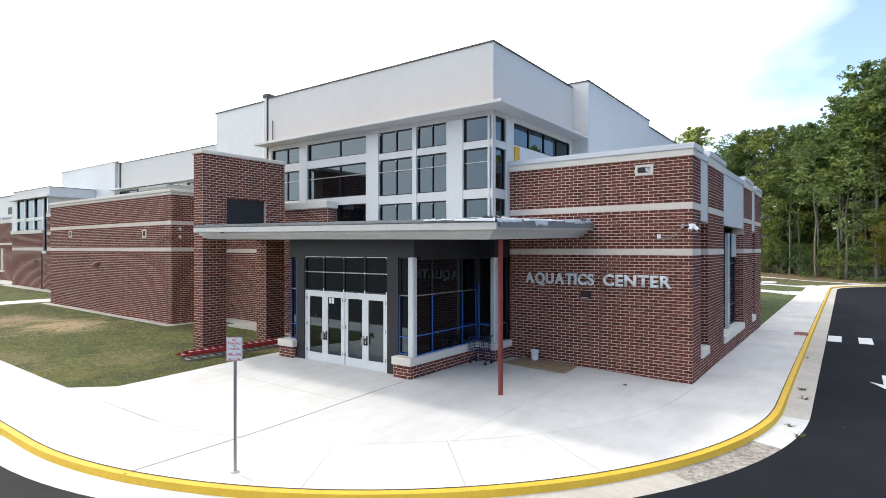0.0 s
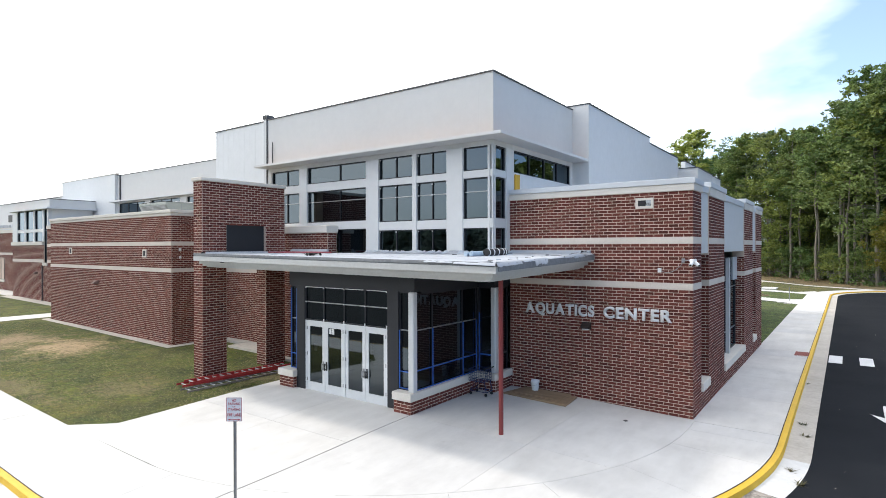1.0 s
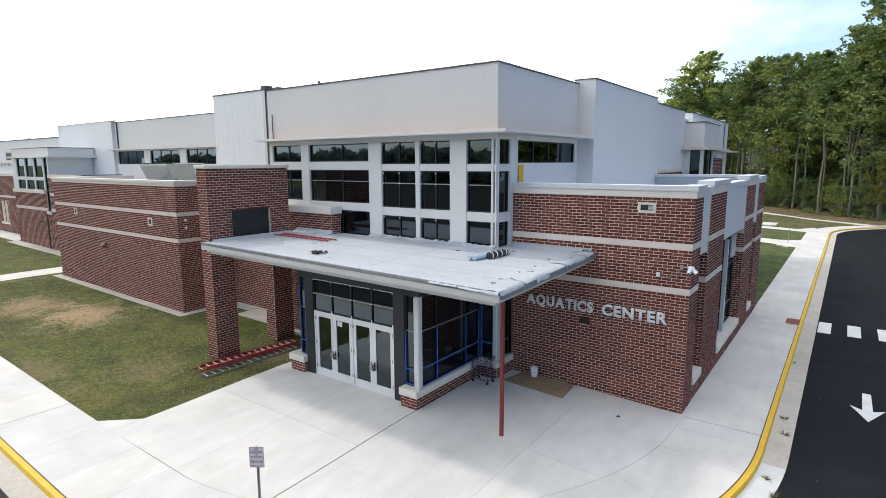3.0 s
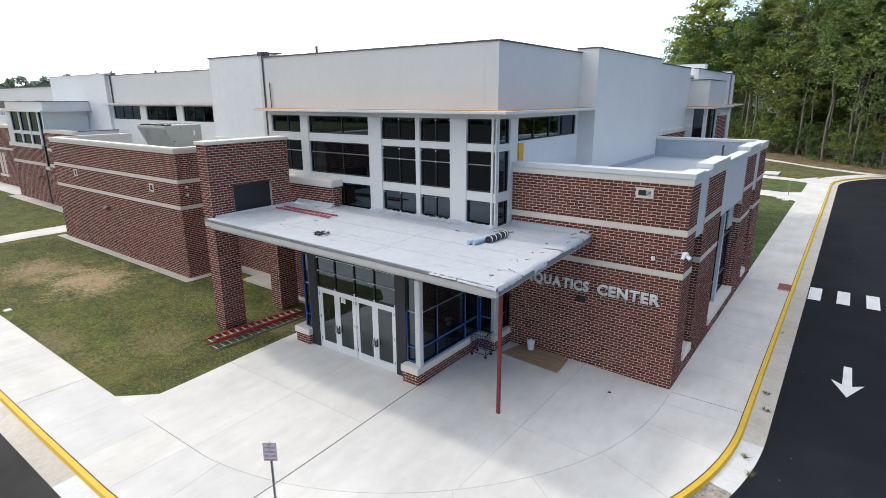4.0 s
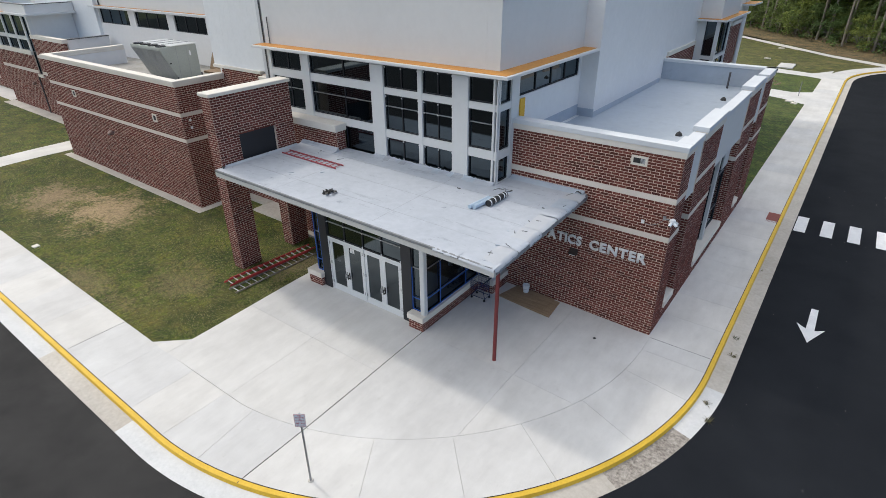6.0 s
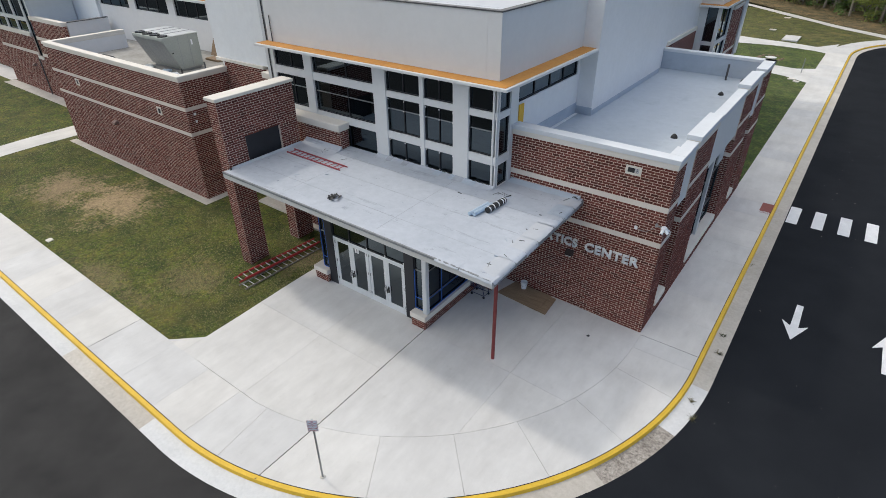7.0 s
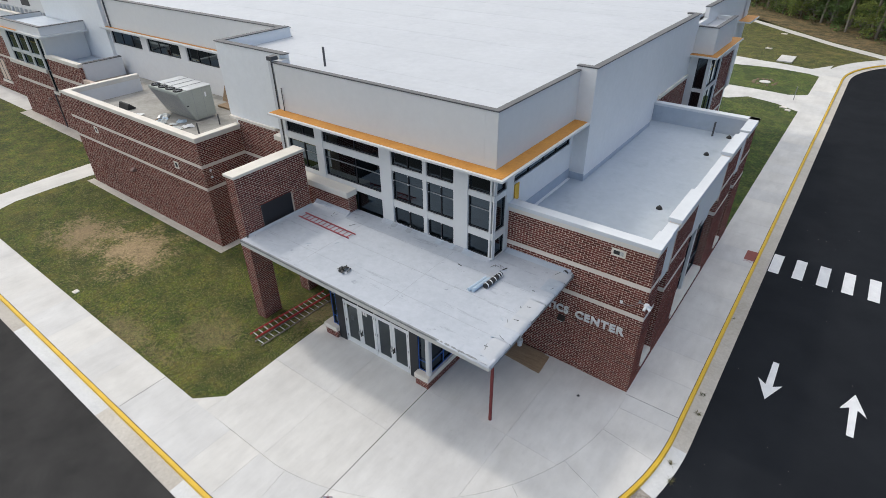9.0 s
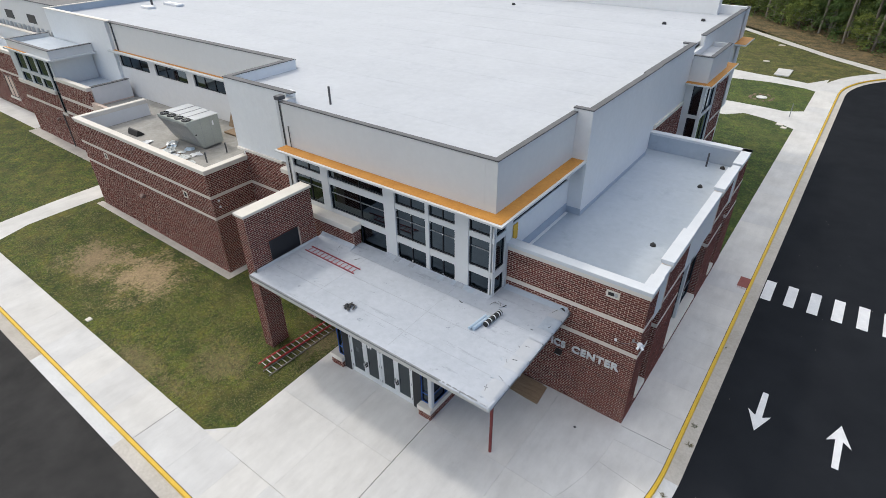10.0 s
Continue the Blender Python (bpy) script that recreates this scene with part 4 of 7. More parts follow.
for a, b in BAYS:
    for c, d in ((8.03, 8.3), (6.15, 6.5), (4.9, 5.2)):
        e = TX + 0.02 if a > -12 else b
        block("rail", PANEL, (a, e, TY - 0.03, TY + 0.25, c, d), label="light grey window rail")
for c, d in ((8.03, 8.3), (6.15, 6.5), (4.9, 5.2)):
    block("rail", PANEL, (TX - 0.25, TX + 0.022, TY + 0.25, 18.35, c, d), label="light grey window rail")
for a, b in BAYS:
    for k, (c, d) in enumerate(ROWS_W):
        window("window", "-y", TY + 0.04, a, b, c, d, ups=((a + b) / 2,) if b < -12 else (), rails=(c + 0.66 * (d - c),) if k == 1 else ())
for c, d in ROWS_W:
    window("window", "+x", TX - 0.04, TY + 0.12, 18.35, c, d)
window("window", "-y", TY + 0.06, -23.35, -21.2, 8.42, 9.2, ups=(-22.2,))
window("window", "-y", TY + 0.06, -23.35, -21.2, 6.6, 8.05, ups=(-22.2,), rails=(7.55,))
window("window", "-y", TY + 0.06, -20.65, -16.78, 8.42, 9.2, ups=(-18.5,))
window("window", "-y", TY + 0.06, -20.65, -16.78, 6.6, 8.05, ups=(-18.5,), rails=(7.55,))
window("window", "-y", TY + 0.06, -18.62, -16.78, 5.0, 6.25)
for a, b in BAYS:
    for k, (c, d) in enumerate(ROWS_W):
        for u in (a + 0.05, (a + b) / 2, b - 0.05):
            for z in ((d - 0.08,) if k == 0 else (c + 0.66 * (d - c), d - 0.1) if k == 1 else (c + 0.1, d - 0.08)):
                if b < -12:
                    part("clip", Geo().box(u - 0.022, u + 0.022, TY + 0.022, TY + 0.045, z - 0.025, z + 0.025), PLASTIC_WHITE, building, "small white glazing clip")
# side strip window and wall above the entry roof
block("wall_upper_side", PANEL_WHITE, (TX - 0.3, TX, 18.9, 24.7, 6.2, 8.33), (TX - 0.3, TX, 18.9, 19.0, 8.33, 9.39), (TX - 0.3, TX, 24.45, 24.7, 8.33, 9.39), (TX - 0.3, TX, 19.0, 24.45, 9.2, 9.39), label="pale grey panel wall")
window("window", "+x", TX - 0.05, 19.0, 24.45, 8.33, 9.2, ups=(20.4, 21.8, 23.1))
solid("insulation_board", Geo().box(TX + 0.02, TX + 0.07, 19.0, 19.36, 7.47, 8.25), YELLOW_BOARD, "orange-yellow insulation board leaning on the grey wall", "board")

# east bulk behind the tower
block("wall_bulk", PANEL_WHITE, (-9.85, -9.6, 24.7, 34.6, 3.0, 12.05), (-10.6, -9.85, 24.7, 24.95, 3.0, 12.05), label="smooth pale grey panel wall")
block("wall_bulk", PANEL_WHITE, (-10.15, -9.85, 33.3, 42.6, 3.0, 11.86), (-10.6, -10.15, 42.3, 42.6, 3.0, 11.86), label="smooth pale grey panel wall")
block("cap_bulk", CAP, (-9.9, -9.56, 24.66, 34.64, 12.05, 12.1), (-10.62, -9.9, 24.66, 24.98, 12.05, 12.1), (-10.2, -9.81, 33.25, 42.65, 11.86, 11.93), (-10.65, -10.2, 42.26, 42.65, 11.86, 11.93), label="dark metal parapet cap")
brick_base = block("wall_side_low", MORTAR, (-9.84, -9.76, 36.1, 42.3, -2.0, 7.68))
brickwork(brick_base, "+x", -9.76, 36.1, 42.3, ((-0.6, 7.64),), seed=21)
block("coping", STONE, (-9.84, -9.7, 36.2, 42.3, 7.68, 7.9), label="cream cast stone coping")
# north-east bay
block("bay_fascia", PANEL, (-10.35, -8.5, 42.6, 48.0, 9.32, 10.75), (-9.8, -8.5, 42.6, 42.8, 10.75, 11.08), (-8.7, -8.5, 42.8, 48.0, 10.75, 11.08), (-9.8, -8.7, 47.8, 48.0, 10.75, 11.08), label="light grey panel fascia of a low bay")
block("bay_cap", CAP, (-9.8, -8.45, 42.55, 42.85, 11.08, 11.13), (-8.75, -8.45, 42.85, 48.05, 11.08, 11.13))
block("bay_roof", ROOF, (-9.84, -8.7, 42.8, 47.8, 10.75, 10.78))
block("bay_ledge", PANEL, (-10.3, -8.0, 42.0, 49.8, 9.18, 9.3), label="projecting grey ledge")
block("orange_flashing", ORANGE, (-10.2, -8.05, 42.05, 49.7, 9.304, 9.316), label="orange waterproofing strip on the ledge")
block("bay_column", PANEL, (-10.1, -9.34, 42.5, 42.8, -1, 9.18), (-8.68, -8.46, 42.46, 42.74, -1, 9.18), (-8.7, -8.46, 45.7, 45.98, -1, 9.18), label="light grey column cover", bevel=0.01)
block("bay_rail", PANEL, (-9.34, -8.68, 42.52, 42.75, 6.7, 6.95), (-8.7, -8.48, 42.74, 45.7, 6.7, 6.95), (-9.34, -8.68, 42.52, 42.75, 3.7, 3.95), (-8.7, -8.48, 42.74, 45.7, 3.7, 3.95), label="light grey window rail")
for z0, z1 in ((6.95, 9.18), (3.95, 6.7), (0.4, 3.7)):
    window("window", "-y", 42.58, -9.34, -8.68, z0, z1)
    window("window", "+x", -8.55, 42.74, 45.7, z0, z1, ups=(44.2,))
bay_pier = block("bay_pier", MORTAR, (-9.9, -8.4, 46.0, 49.2, -2.0, 8.6))
brickwork(bay_pier, "+x", -8.4, 46.0, 49.2, ((-0.6, 4.06), (4.265, 5.53), (5.74, 8.6)), seed=22)
brickwork(bay_pier, "-y", 46.0, -8.5, -8.4, ((-0.6, 8.6),), seed=23)
bands("+x", -8.4, 46.0, 49.2)
block("coping", STONE, (-9.9, -8.3, 46.0, 49.3, 8.6, 8.85), label="cream cast stone coping")
block("bay_head", PANEL, (-9.8, -8.5, 46.0, 49.2, 8.85, 9.18), label="light grey panel over the pier")
block("bay_step", CONCRETE, (-8.4, -6.9, 48.2, 50.2, -1.0, -0.2), label="low concrete step at the side entrance", bevel=0.01)
block("wall_bulk", PANEL_WHITE, (-10.2, -9.9, 42.6, 45.2, 3.0, 11.2), (-10.2, -9.9, 45.2, 60.0, 3.0, 11.95), label="smooth pale grey panel wall")
block("cap_bulk", CAP, (-10.24, -9.86, 45.15, 60.05, 11.95, 12.01), label="dark metal parapet cap")
block("bay_ledge", MULLION, (-9.9, -8.9, 56.6, 60.2, 9.2, 9.32), label="projecting grey ledge")
block("orange_flashing", ORANGE, (-9.9, -8.95, 56.65, 60.15, 9.324, 9.34), label="orange waterproofing strip on the ledge")
block("wall_north", PANEL_WHITE, (-66, -9.9, 58.0, 58.4, -2, 12.2), (-40, -12, 57.0, 58.0, 11.2, 12.9))

# main roof
block("roof_main", ROOF, (-65.0, -10.6, 23.5, 24.95, 11.3, 11.5), (-65.0, -10.3, 24.95, 58.0, 11.3, 11.5), (-10.3, -9.85, 24.95, 33.3, 11.3, 11.5), (-10.3, -10.15, 33.3, 42.0, 11.3, 11.5), (-23.6, -10.6, 17.65, 23.5, 11.3, 11.5), (-29.2, -23.6, 18.5, 23.5, 11.3, 11.5), label="broad white membrane roof")
block("parapet_lining", ROOF, (-23.6, TX - 0.2, TY + 0.2, TY + 0.23, 11.5, TOP), (TX - 0.23, TX - 0.2, TY + 0.23, 24.7, 11.5, TOP))

# grey box and brick below it, to the west of the tower
GX0, GX1, GY = -29.5, -24.0, 18.2
block("wall_box", PANEL_BRIGHT, (GX0, GX1, GY, GY + 0.3, 7.9, 12.1), (GX0, GX0 + 0.3, GY + 0.3, 23.3, 6.0, 12.1), (GX1 - 0.3, GX1, GY + 0.3, GY + 0.6, 7.9, 12.1), label="ribbed pale metal panel box")
ribs = Geo()
for k in range(11):
    x = GX0 + 0.25 + k * 0.5
    ribs.box(x - 0.006, x + 0.006, GY - 0.003, GY + 0.01, 7.92, 12.08)
part("panel_seam", ribs, PANEL_BRIGHT, B, "raised panel seams")
block("cap_box", CAP, (GX0 - 0.05, GX1 + 0.4, GY - 0.05, GY + 0.36, 12.1, 12.15), (GX0 - 0.05, GX0 + 0.36, GY + 0.36, 23.2, 12.1, 12.15), label="dark metal parapet cap")
block("cap_box", CAP, (GX1 - 0.02, GX1 + 0.34, TY - 0.04, TY + 0.4, 11.95, 12.15), label="dark metal conductor head")
block("coping", STONE, (GX0, -25.3, GY - 0.12, GY + 0.2, 7.74, 7.9), label="cream cast stone coping", bevel=0.01)
block("coping", STONE, (-25.0, -24.1, GY - 0.5, GY + 0.1, 7.45, 7.75), label="cream cast stone block", bevel=0.02)
wall_link = block("wall_link", MORTAR, (-28.9, -23.6, GY, GY + 0.3, -0.8, 7.74))
brickwork(wall_link, "-y", GY, -28.9, -23.9, ((-0.2, 4.06), (4.265, 5.53), (5.74, 7.72)), seed=31)
bands("-y", GY, -28.9, -23.9)
block("wall_recess", PANEL, (-24.0, -23.6, TY + 0.3, GY + 0.3, 5.0, TOP), label="grey panel in the recess")
pipe = Geo()
pipe.box(-23.98, -23.76, TY - 0.02, TY + 0.2, 5.0, 11.95)
part("downpipe", pipe, MULLION, B, "square pale metal downpipe", bevel=0.012)
part("pipe_seam", Geo().box(-23.755, -23.72, TY - 0.012, TY + 0.03, 7.0, 11.95), CAP, B, "dark open joint beside the downpipe")
pipe = Geo()
pipe.tube((-23.2, TY - 0.06, 9.5), (-23.2, TY - 0.06, 10.7), 0.025)
part("conduit", pipe, CAP, B, "thin dark conduit")

# clerestory wall
CYW = 23.2
WB = ((-53.2, -48.4), (-47.4, -42.7), (-41.75, -37.7))
WB0, WB1 = 8.33, 9.45
block("wall_clerestory", PANEL_WHITE, (-53.4, -29.5, CYW, CYW + 0.35, 5.5, WB0), (-53.4, -29.5, CYW, CYW + 0.35, WB1, 9.55), *[(a, b, CYW, CYW + 0.35, WB0, WB1) for a, b in ((-53.4, -53.2), (-48.4, -47.4), (-42.7, -41.75), (-37.7, -29.5))], label="pale grey panel wall under a strip of windows")
block("fascia_clerestory", PANEL, (-53.4, -29.5, CYW - 0.02, CYW + 0.35, 9.55, 11.95), label="light grey panel parapet")
block("cap_clerestory", CAP, (-53.4, -29.5, CYW - 0.06, CYW + 0.42, 11.95, 12.0), label="dark metal parapet cap")
block("ledge", MULLION, (-53.9, -29.5, CYW - 0.5, CYW - 0.02, 9.55, 9.68), label="projecting light grey ledge")
block("orange_flashing", ORANGE, (-53.5, -29.5, CYW - 0.22, CYW - 0.02, 9.684, 9.7), label="orange waterproofing strip on the ledge")
for a, b in WB:
    window("window", "-y", CYW + 0.1, a, b, WB0, WB1, ups=((2 * a + b) / 3, (a + 2 * b) / 3), rails=())
block("wall_white_block", PANEL_BRIGHT, (-65.2, -53.4, 22.95, 23.5, 5.0, 12.1), label="smooth pale panel wall")
block("cap_white_block", STONE, (-65.3, -52.85, 22.9, 23.25, 12.1, 12.16), (-65.3, -64.95, 23.25, 58.0, 12.1, 12.16), label="white metal cap")
block("parapet_lining", ROOF_GREY, (-65.2, -65.0, 23.5, 58.0, 5.0, 12.1))
pipe = Geo()
pipe.tube((-52.75, 23.12, 9.6), (-52.75, 23.12, 12.0), 0.06)
part("downpipe", pipe, CAP, B, "dark metal downpipe")

# west wing with bands
WX0, WX1, WY = -45.2, -28.85, 15.2
HW = 7.15
wing_wall = block("wing_wall", MORTAR, (WX0, WX1, WY, WY + 0.3, -1.0, HW), (WX1 - 0.3, WX1, WY + 0.3, GY, -1.0, HW), (WX0, WX0 + 0.3, WY + 0.3, 20.6, -1.0, HW))
WZ = ((0.0, 4.13), (4.335, 5.56), (5.765, HW))
VENTS = ((-42.0, -41.55, 5.03, 5.47), (-31.95, -31.5, 4.9, 5.34))
brickwork(wing_wall, "-y", WY, WX0, WX1 + 0.009, WZ, holes=VENTS, near=(-32.0, -28.8, 0.2, 2.6), seed=41)
brickwork(wing_wall, "+x", WX1, WY, GY, WZ, near=(15.2, 18.2, 0.2, 3.0), seed=42)
bands("-y", WY, WX0, WX1 + 0.014, ((4.13, 4.335), (5.56, 5.765)))
bands("+x", WX1, WY, GY, ((4.13, 4.335), (5.56, 5.765)))
block("coping", STONE, (WX0 - 0.035, WX1 + 0.035, WY - 0.035, WY + 0.37, HW, HW + 0.15), label="cream cast stone coping", bevel=0.015)
block("coping", STONE, (WX0 - 0.08, WX1 + 0.09, WY - 0.09, WY + 0.37, HW + 0.15, HW + 0.32), label="cream cast stone coping", bevel=0.015)
block("coping", STONE, (WX1 - 0.37, WX1 + 0.035, WY + 0.37, GY - 0.0, HW, HW + 0.15), (WX0 - 0.035, WX0 + 0.37, WY + 0.37, 20.6, HW, HW + 0.15), label="cream cast stone coping", bevel=0.015)
block("coping", STONE, (WX1 - 0.37, WX1 + 0.09, WY + 0.37, GY - 0.0, HW + 0.15, HW + 0.32), (WX0 - 0.08, WX0 + 0.37, WY + 0.37, 20.6, HW + 0.15, HW + 0.32), label="cream cast stone coping", bevel=0.015)
block("parapet_lining", PANEL_WHITE, (WX0 + 0.3, WX0 + 0.34, WY + 0.34, 20.6, 6.1, HW), (WX0 + 0.3, WX1 - 0.3, WY + 0.3, WY + 0.34, 6.1, HW), (WX1 - 0.34, WX1 - 0.3, WY + 0.34, GY, 6.1, HW))
block("roof_wing", ROOF_DUSTY, (WX0 + 0.34, WX1 - 0.34, WY + 0.34, CYW, 5.9, 6.2), (-52.0, WX0 + 0.34, 19.55, CYW, 5.5, 5.8), label="grey membrane roof strewn with building waste")

# second west wing
VX0, VX1, VY = -67.0, -52.0, 19.25
SX0, SX1, HV = -58.9, -58.1, 7.15
block("wall_between", MORTAR, (VX1, WX0, VY, VY + 0.3, -1, 6.2))
wing_two = block("wing_two_wall", MORTAR, (VX0, SX0, VY, VY + 0.3, -1, 5.7), (SX1, VX1, VY, VY + 0.3, -1, HV), (SX0, SX1, VY, VY + 0.3, -1, 4.1), (VX1 - 0.3, VX1, VY + 0.3, 22.9, -1, 5.9), (VX0, VX0 + 0.3, VY + 0.3, 22.9, -1, 5.7))
brickwork(wing_two, "-y", VY, VX0, SX0, ((0.3, 4.12), (4.4, 5.7)), seed=51)
brickwork(wing_two, "-y", VY, SX1, VX1, ((0.3, 4.12), (4.4, 5.54), (5.82, HV)), seed=52)
brickwork(wing_two, "-y", VY, SX0, SX1, ((0.3, 4.1),), seed=53)
brickwork(wing_two, "+x", VX1, VY, VY + 0.3, ((0.3, 4.12), (4.4, 5.54), (5.82, HV)), seed=54)
bands("-y", VY, VX0, SX0, ((4.12, 4.4),))
bands("-y", VY, SX1, VX1, ((4.12, 4.4), (5.54, 5.82)))
block("coping", STONE, (SX1, VX1 + 0.05, VY - 0.07, VY + 0.37, HV, HV + 0.3), label="cream cast stone coping")
block("wing_two_side", PANEL_WHITE, (VX1 - 0.3, VX1, VY + 0.37, 22.9, 5.9, HV + 0.24), label="pale panel parapet")
block("cap_wing_two", CAP, (VX1 - 0.35, VX1 + 0.05, VY + 0.37, 22.9, HV + 0.24, HV + 0.3))
block("roof_wing_two", ROOF_GREY, (SX0, VX1 - 0.3, VY + 0.3, 22.9, 6.4, 6.7), label="grey membrane roof")
block("stone_sill", STONE, (VX0 - 0.1, SX0 - 0.05, VY - 0.12, VY + 0.25, 5.7, 6.03), (SX0 - 0.1, SX1 + 0.1, VY - 0.1, VY + 0.2, 3.85, 4.1), label="cream stone sill")
block("bay_fascia", PANEL, (-66.3, -57.2, VY - 0.1, VY + 0.15, 9.1, 9.8), (-57.45, -57.2, VY + 0.15, 22.9, 9.1, 9.8), (-66.3, -66.05, VY + 0.15, 22.9, 9.1, 9.8), label="light grey panel fascia")
block("bay_ledge", MULLION, (-66.8, -56.9, VY - 0.4, 22.9, 8.95, 9.1), label="projecting pale ledge")
block("orange_flashing", ORANGE, (-66.7, -62.0, VY - 0.34, VY - 0.11, 9.104, 9.11), label="thin orange strip on the ledge")
block("cap_bay", CAP, (-66.35, -57.15, VY - 0.13, VY + 0.2, 9.8, 9.85), (-57.5, -57.15, VY + 0.2, 22.9, 9.8, 9.85), (-66.35, -66.0, VY + 0.2, 22.9, 9.8, 9.85))
block("bay_roof", ROOF_GREY, (-66.05, -57.45, VY + 0.15, 22.9, 9.11, 9.45), label="pale grey membrane roof")
block("roof_drain", BLACK, (-59.3, -59.0, 21.0, 21.3, 9.45, 9.53), (-54.6, -54.3, 21.2, 21.5, 6.7, 6.78), label="black roof drain", bevel=0.03)
block("bay_side", PANEL, (-58.1, -57.8, VY + 0.3, 22.9, 6.3, 8.95), (VX0, VX0 + 0.3, VY + 0.3, 22.9, 5.7, 8.95), label="light grey panel wall")
for k in range(4):
    x = -66.0 + k * 2.27
    block("bay_post", MULLION, (x, x + 0.32, VY, VY + 0.25, 6.03, 8.95), label="pale grey window post")
    if k < 3:
        window("window", "-y", VY + 0.08, x + 0.32, x + 2.27, 6.03, 8.95, rails=(7.05,))
        block("rail", MULLION, (x + 0.32, x + 2.27, VY + 0.02, VY + 0.2, 6.9, 7.2))
block("bay_post", MULLION, (SX1, SX1 + 0.3, VY, VY + 0.3, HV + 0.3, 8.95), label="pale grey corner panel")
block("bay_post", MULLION, (VX0, -66.0, VY, VY + 0.3, 6.03, 8.95), label="pale grey corner panel")
window("window", "-y", VY + 0.08, SX0, SX1, 4.1, 8.95, rails=(6.0, 7.05))
pipe = Geo()
pipe.tube((-59.1, VY - 0.07, 0.2), (-59.1, VY - 0.07, 3.85), 0.05)
part("downpipe", pipe, CAP, B, "dark metal downpipe")
# far west wing and hall
FY = 21.0
far_wing = thing("school_wing", (-75, 24, 0), "red brick school wing with pale stone trim", "building")
far_wall = block("wall", MORTAR, (-120, VX0 - 0.1, FY, FY + 0.5, -1, 7.1), parent=far_wing)
brickwork(far_wall, "-y", FY, -92, VX0 - 0.1, ((0.6, 4.7), (4.95, 7.1)), holes=((-78.0, -75.6, 1.9, 4.4),), seed=61)
block("coping", STONE, (-120, VX0 - 0.1, FY - 0.1, FY + 0.6, 7.1, 7.45), parent=far_wing)
block("stone_band", STONE_OLD, (-120, VX0 - 0.1, FY - 0.02, FY + 0.1, 4.7, 4.95), parent=far_wing)
window("window", "-y", FY - 0.04, -77.9, -75.7, 1.95, 4.35, ups=(-76.8,), rails=(3.2,), parent=far_wing)
block("stone_sill", STONE, (-78.1, -75.5, FY - 0.12, FY + 0.1, 1.7, 1.95), parent=far_wing)
block("roof", ROOF_GREY, (-120, VX0 - 0.1, FY + 0.5, 26.0, 6.4, 6.6), parent=far_wing)
far_hall = thing("school_hall", (-90, 30, 0), "large pale grey school hall with small square windows", "building")
block("wall", PANEL, (-125, -66.6, 26.0, 60, 0, 11.4), parent=far_hall)
block("cap", CAP, (-125.1, -66.5, 25.9, 60.1, 11.4, 11.48), parent=far_hall)
block("parapet", PANEL, (-125, -66.0, 25.2, 25.5, 6.3, 8.0), parent=far_hall)
block("parapet_cap", STONE, (-125, -66.0, 25.1, 25.6, 8.0, 8.12), (-125, -66.0, 23.4, 23.6, 7.3, 7.42), label="white metal cap", parent=far_hall)
for k in range(10):
    x = -84.6 + 6.3 * (k - 5)
    block("window", DARK_METAL, (x - 1.1, x + 1.1, 25.96, 26.0, 8.95, 9.9), label="dark square window", parent=far_hall)
for k in range(24):
    x = -95 + 1.25 * k
    block("fin", MULLION, (x, x + 0.25, 25.7, 25.96, 7.6, 8.6), parent=far_hall)
path([(-140, 18.9), (-67.7, 18.9), (-67.6, 18.9)], [(-140, 20.9), (-67.7, 20.9), (-67.6, 20.9)], "pale concrete path along the far brick wing")

# low brick wall behind the canopy
low = block("wall_low", MORTAR, (-22.3, -18.6, 16.85, 17.4, -0.8, 6.08))
brickwork(low, "-y", 16.85, -22.3, -18.6, ((0.0, 6.08),), seed=71)
brickwork(low, "+x", -18.6, 16.85, 17.4, ((0.0, 6.08),), seed=72)
block("coping", STONE, (-22.4, -18.5, 16.7, 17.42, 6.08, 6.42), label="cream cast stone coping", bevel=0.03)
# interior: guessed rooms, coloured so that they read as unlit behind the glass
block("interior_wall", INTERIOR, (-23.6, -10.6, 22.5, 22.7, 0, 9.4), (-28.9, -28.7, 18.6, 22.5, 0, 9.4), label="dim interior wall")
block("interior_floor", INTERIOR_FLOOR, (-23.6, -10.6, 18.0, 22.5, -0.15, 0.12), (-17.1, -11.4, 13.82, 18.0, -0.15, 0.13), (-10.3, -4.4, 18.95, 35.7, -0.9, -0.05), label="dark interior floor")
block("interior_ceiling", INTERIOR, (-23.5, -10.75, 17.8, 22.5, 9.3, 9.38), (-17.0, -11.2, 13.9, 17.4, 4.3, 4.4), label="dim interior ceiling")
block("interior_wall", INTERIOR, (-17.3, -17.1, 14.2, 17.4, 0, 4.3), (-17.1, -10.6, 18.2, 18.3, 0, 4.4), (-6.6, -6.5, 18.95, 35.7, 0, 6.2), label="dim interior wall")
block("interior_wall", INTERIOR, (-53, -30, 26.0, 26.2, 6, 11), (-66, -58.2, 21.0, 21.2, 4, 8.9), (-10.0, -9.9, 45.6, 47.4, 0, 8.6))

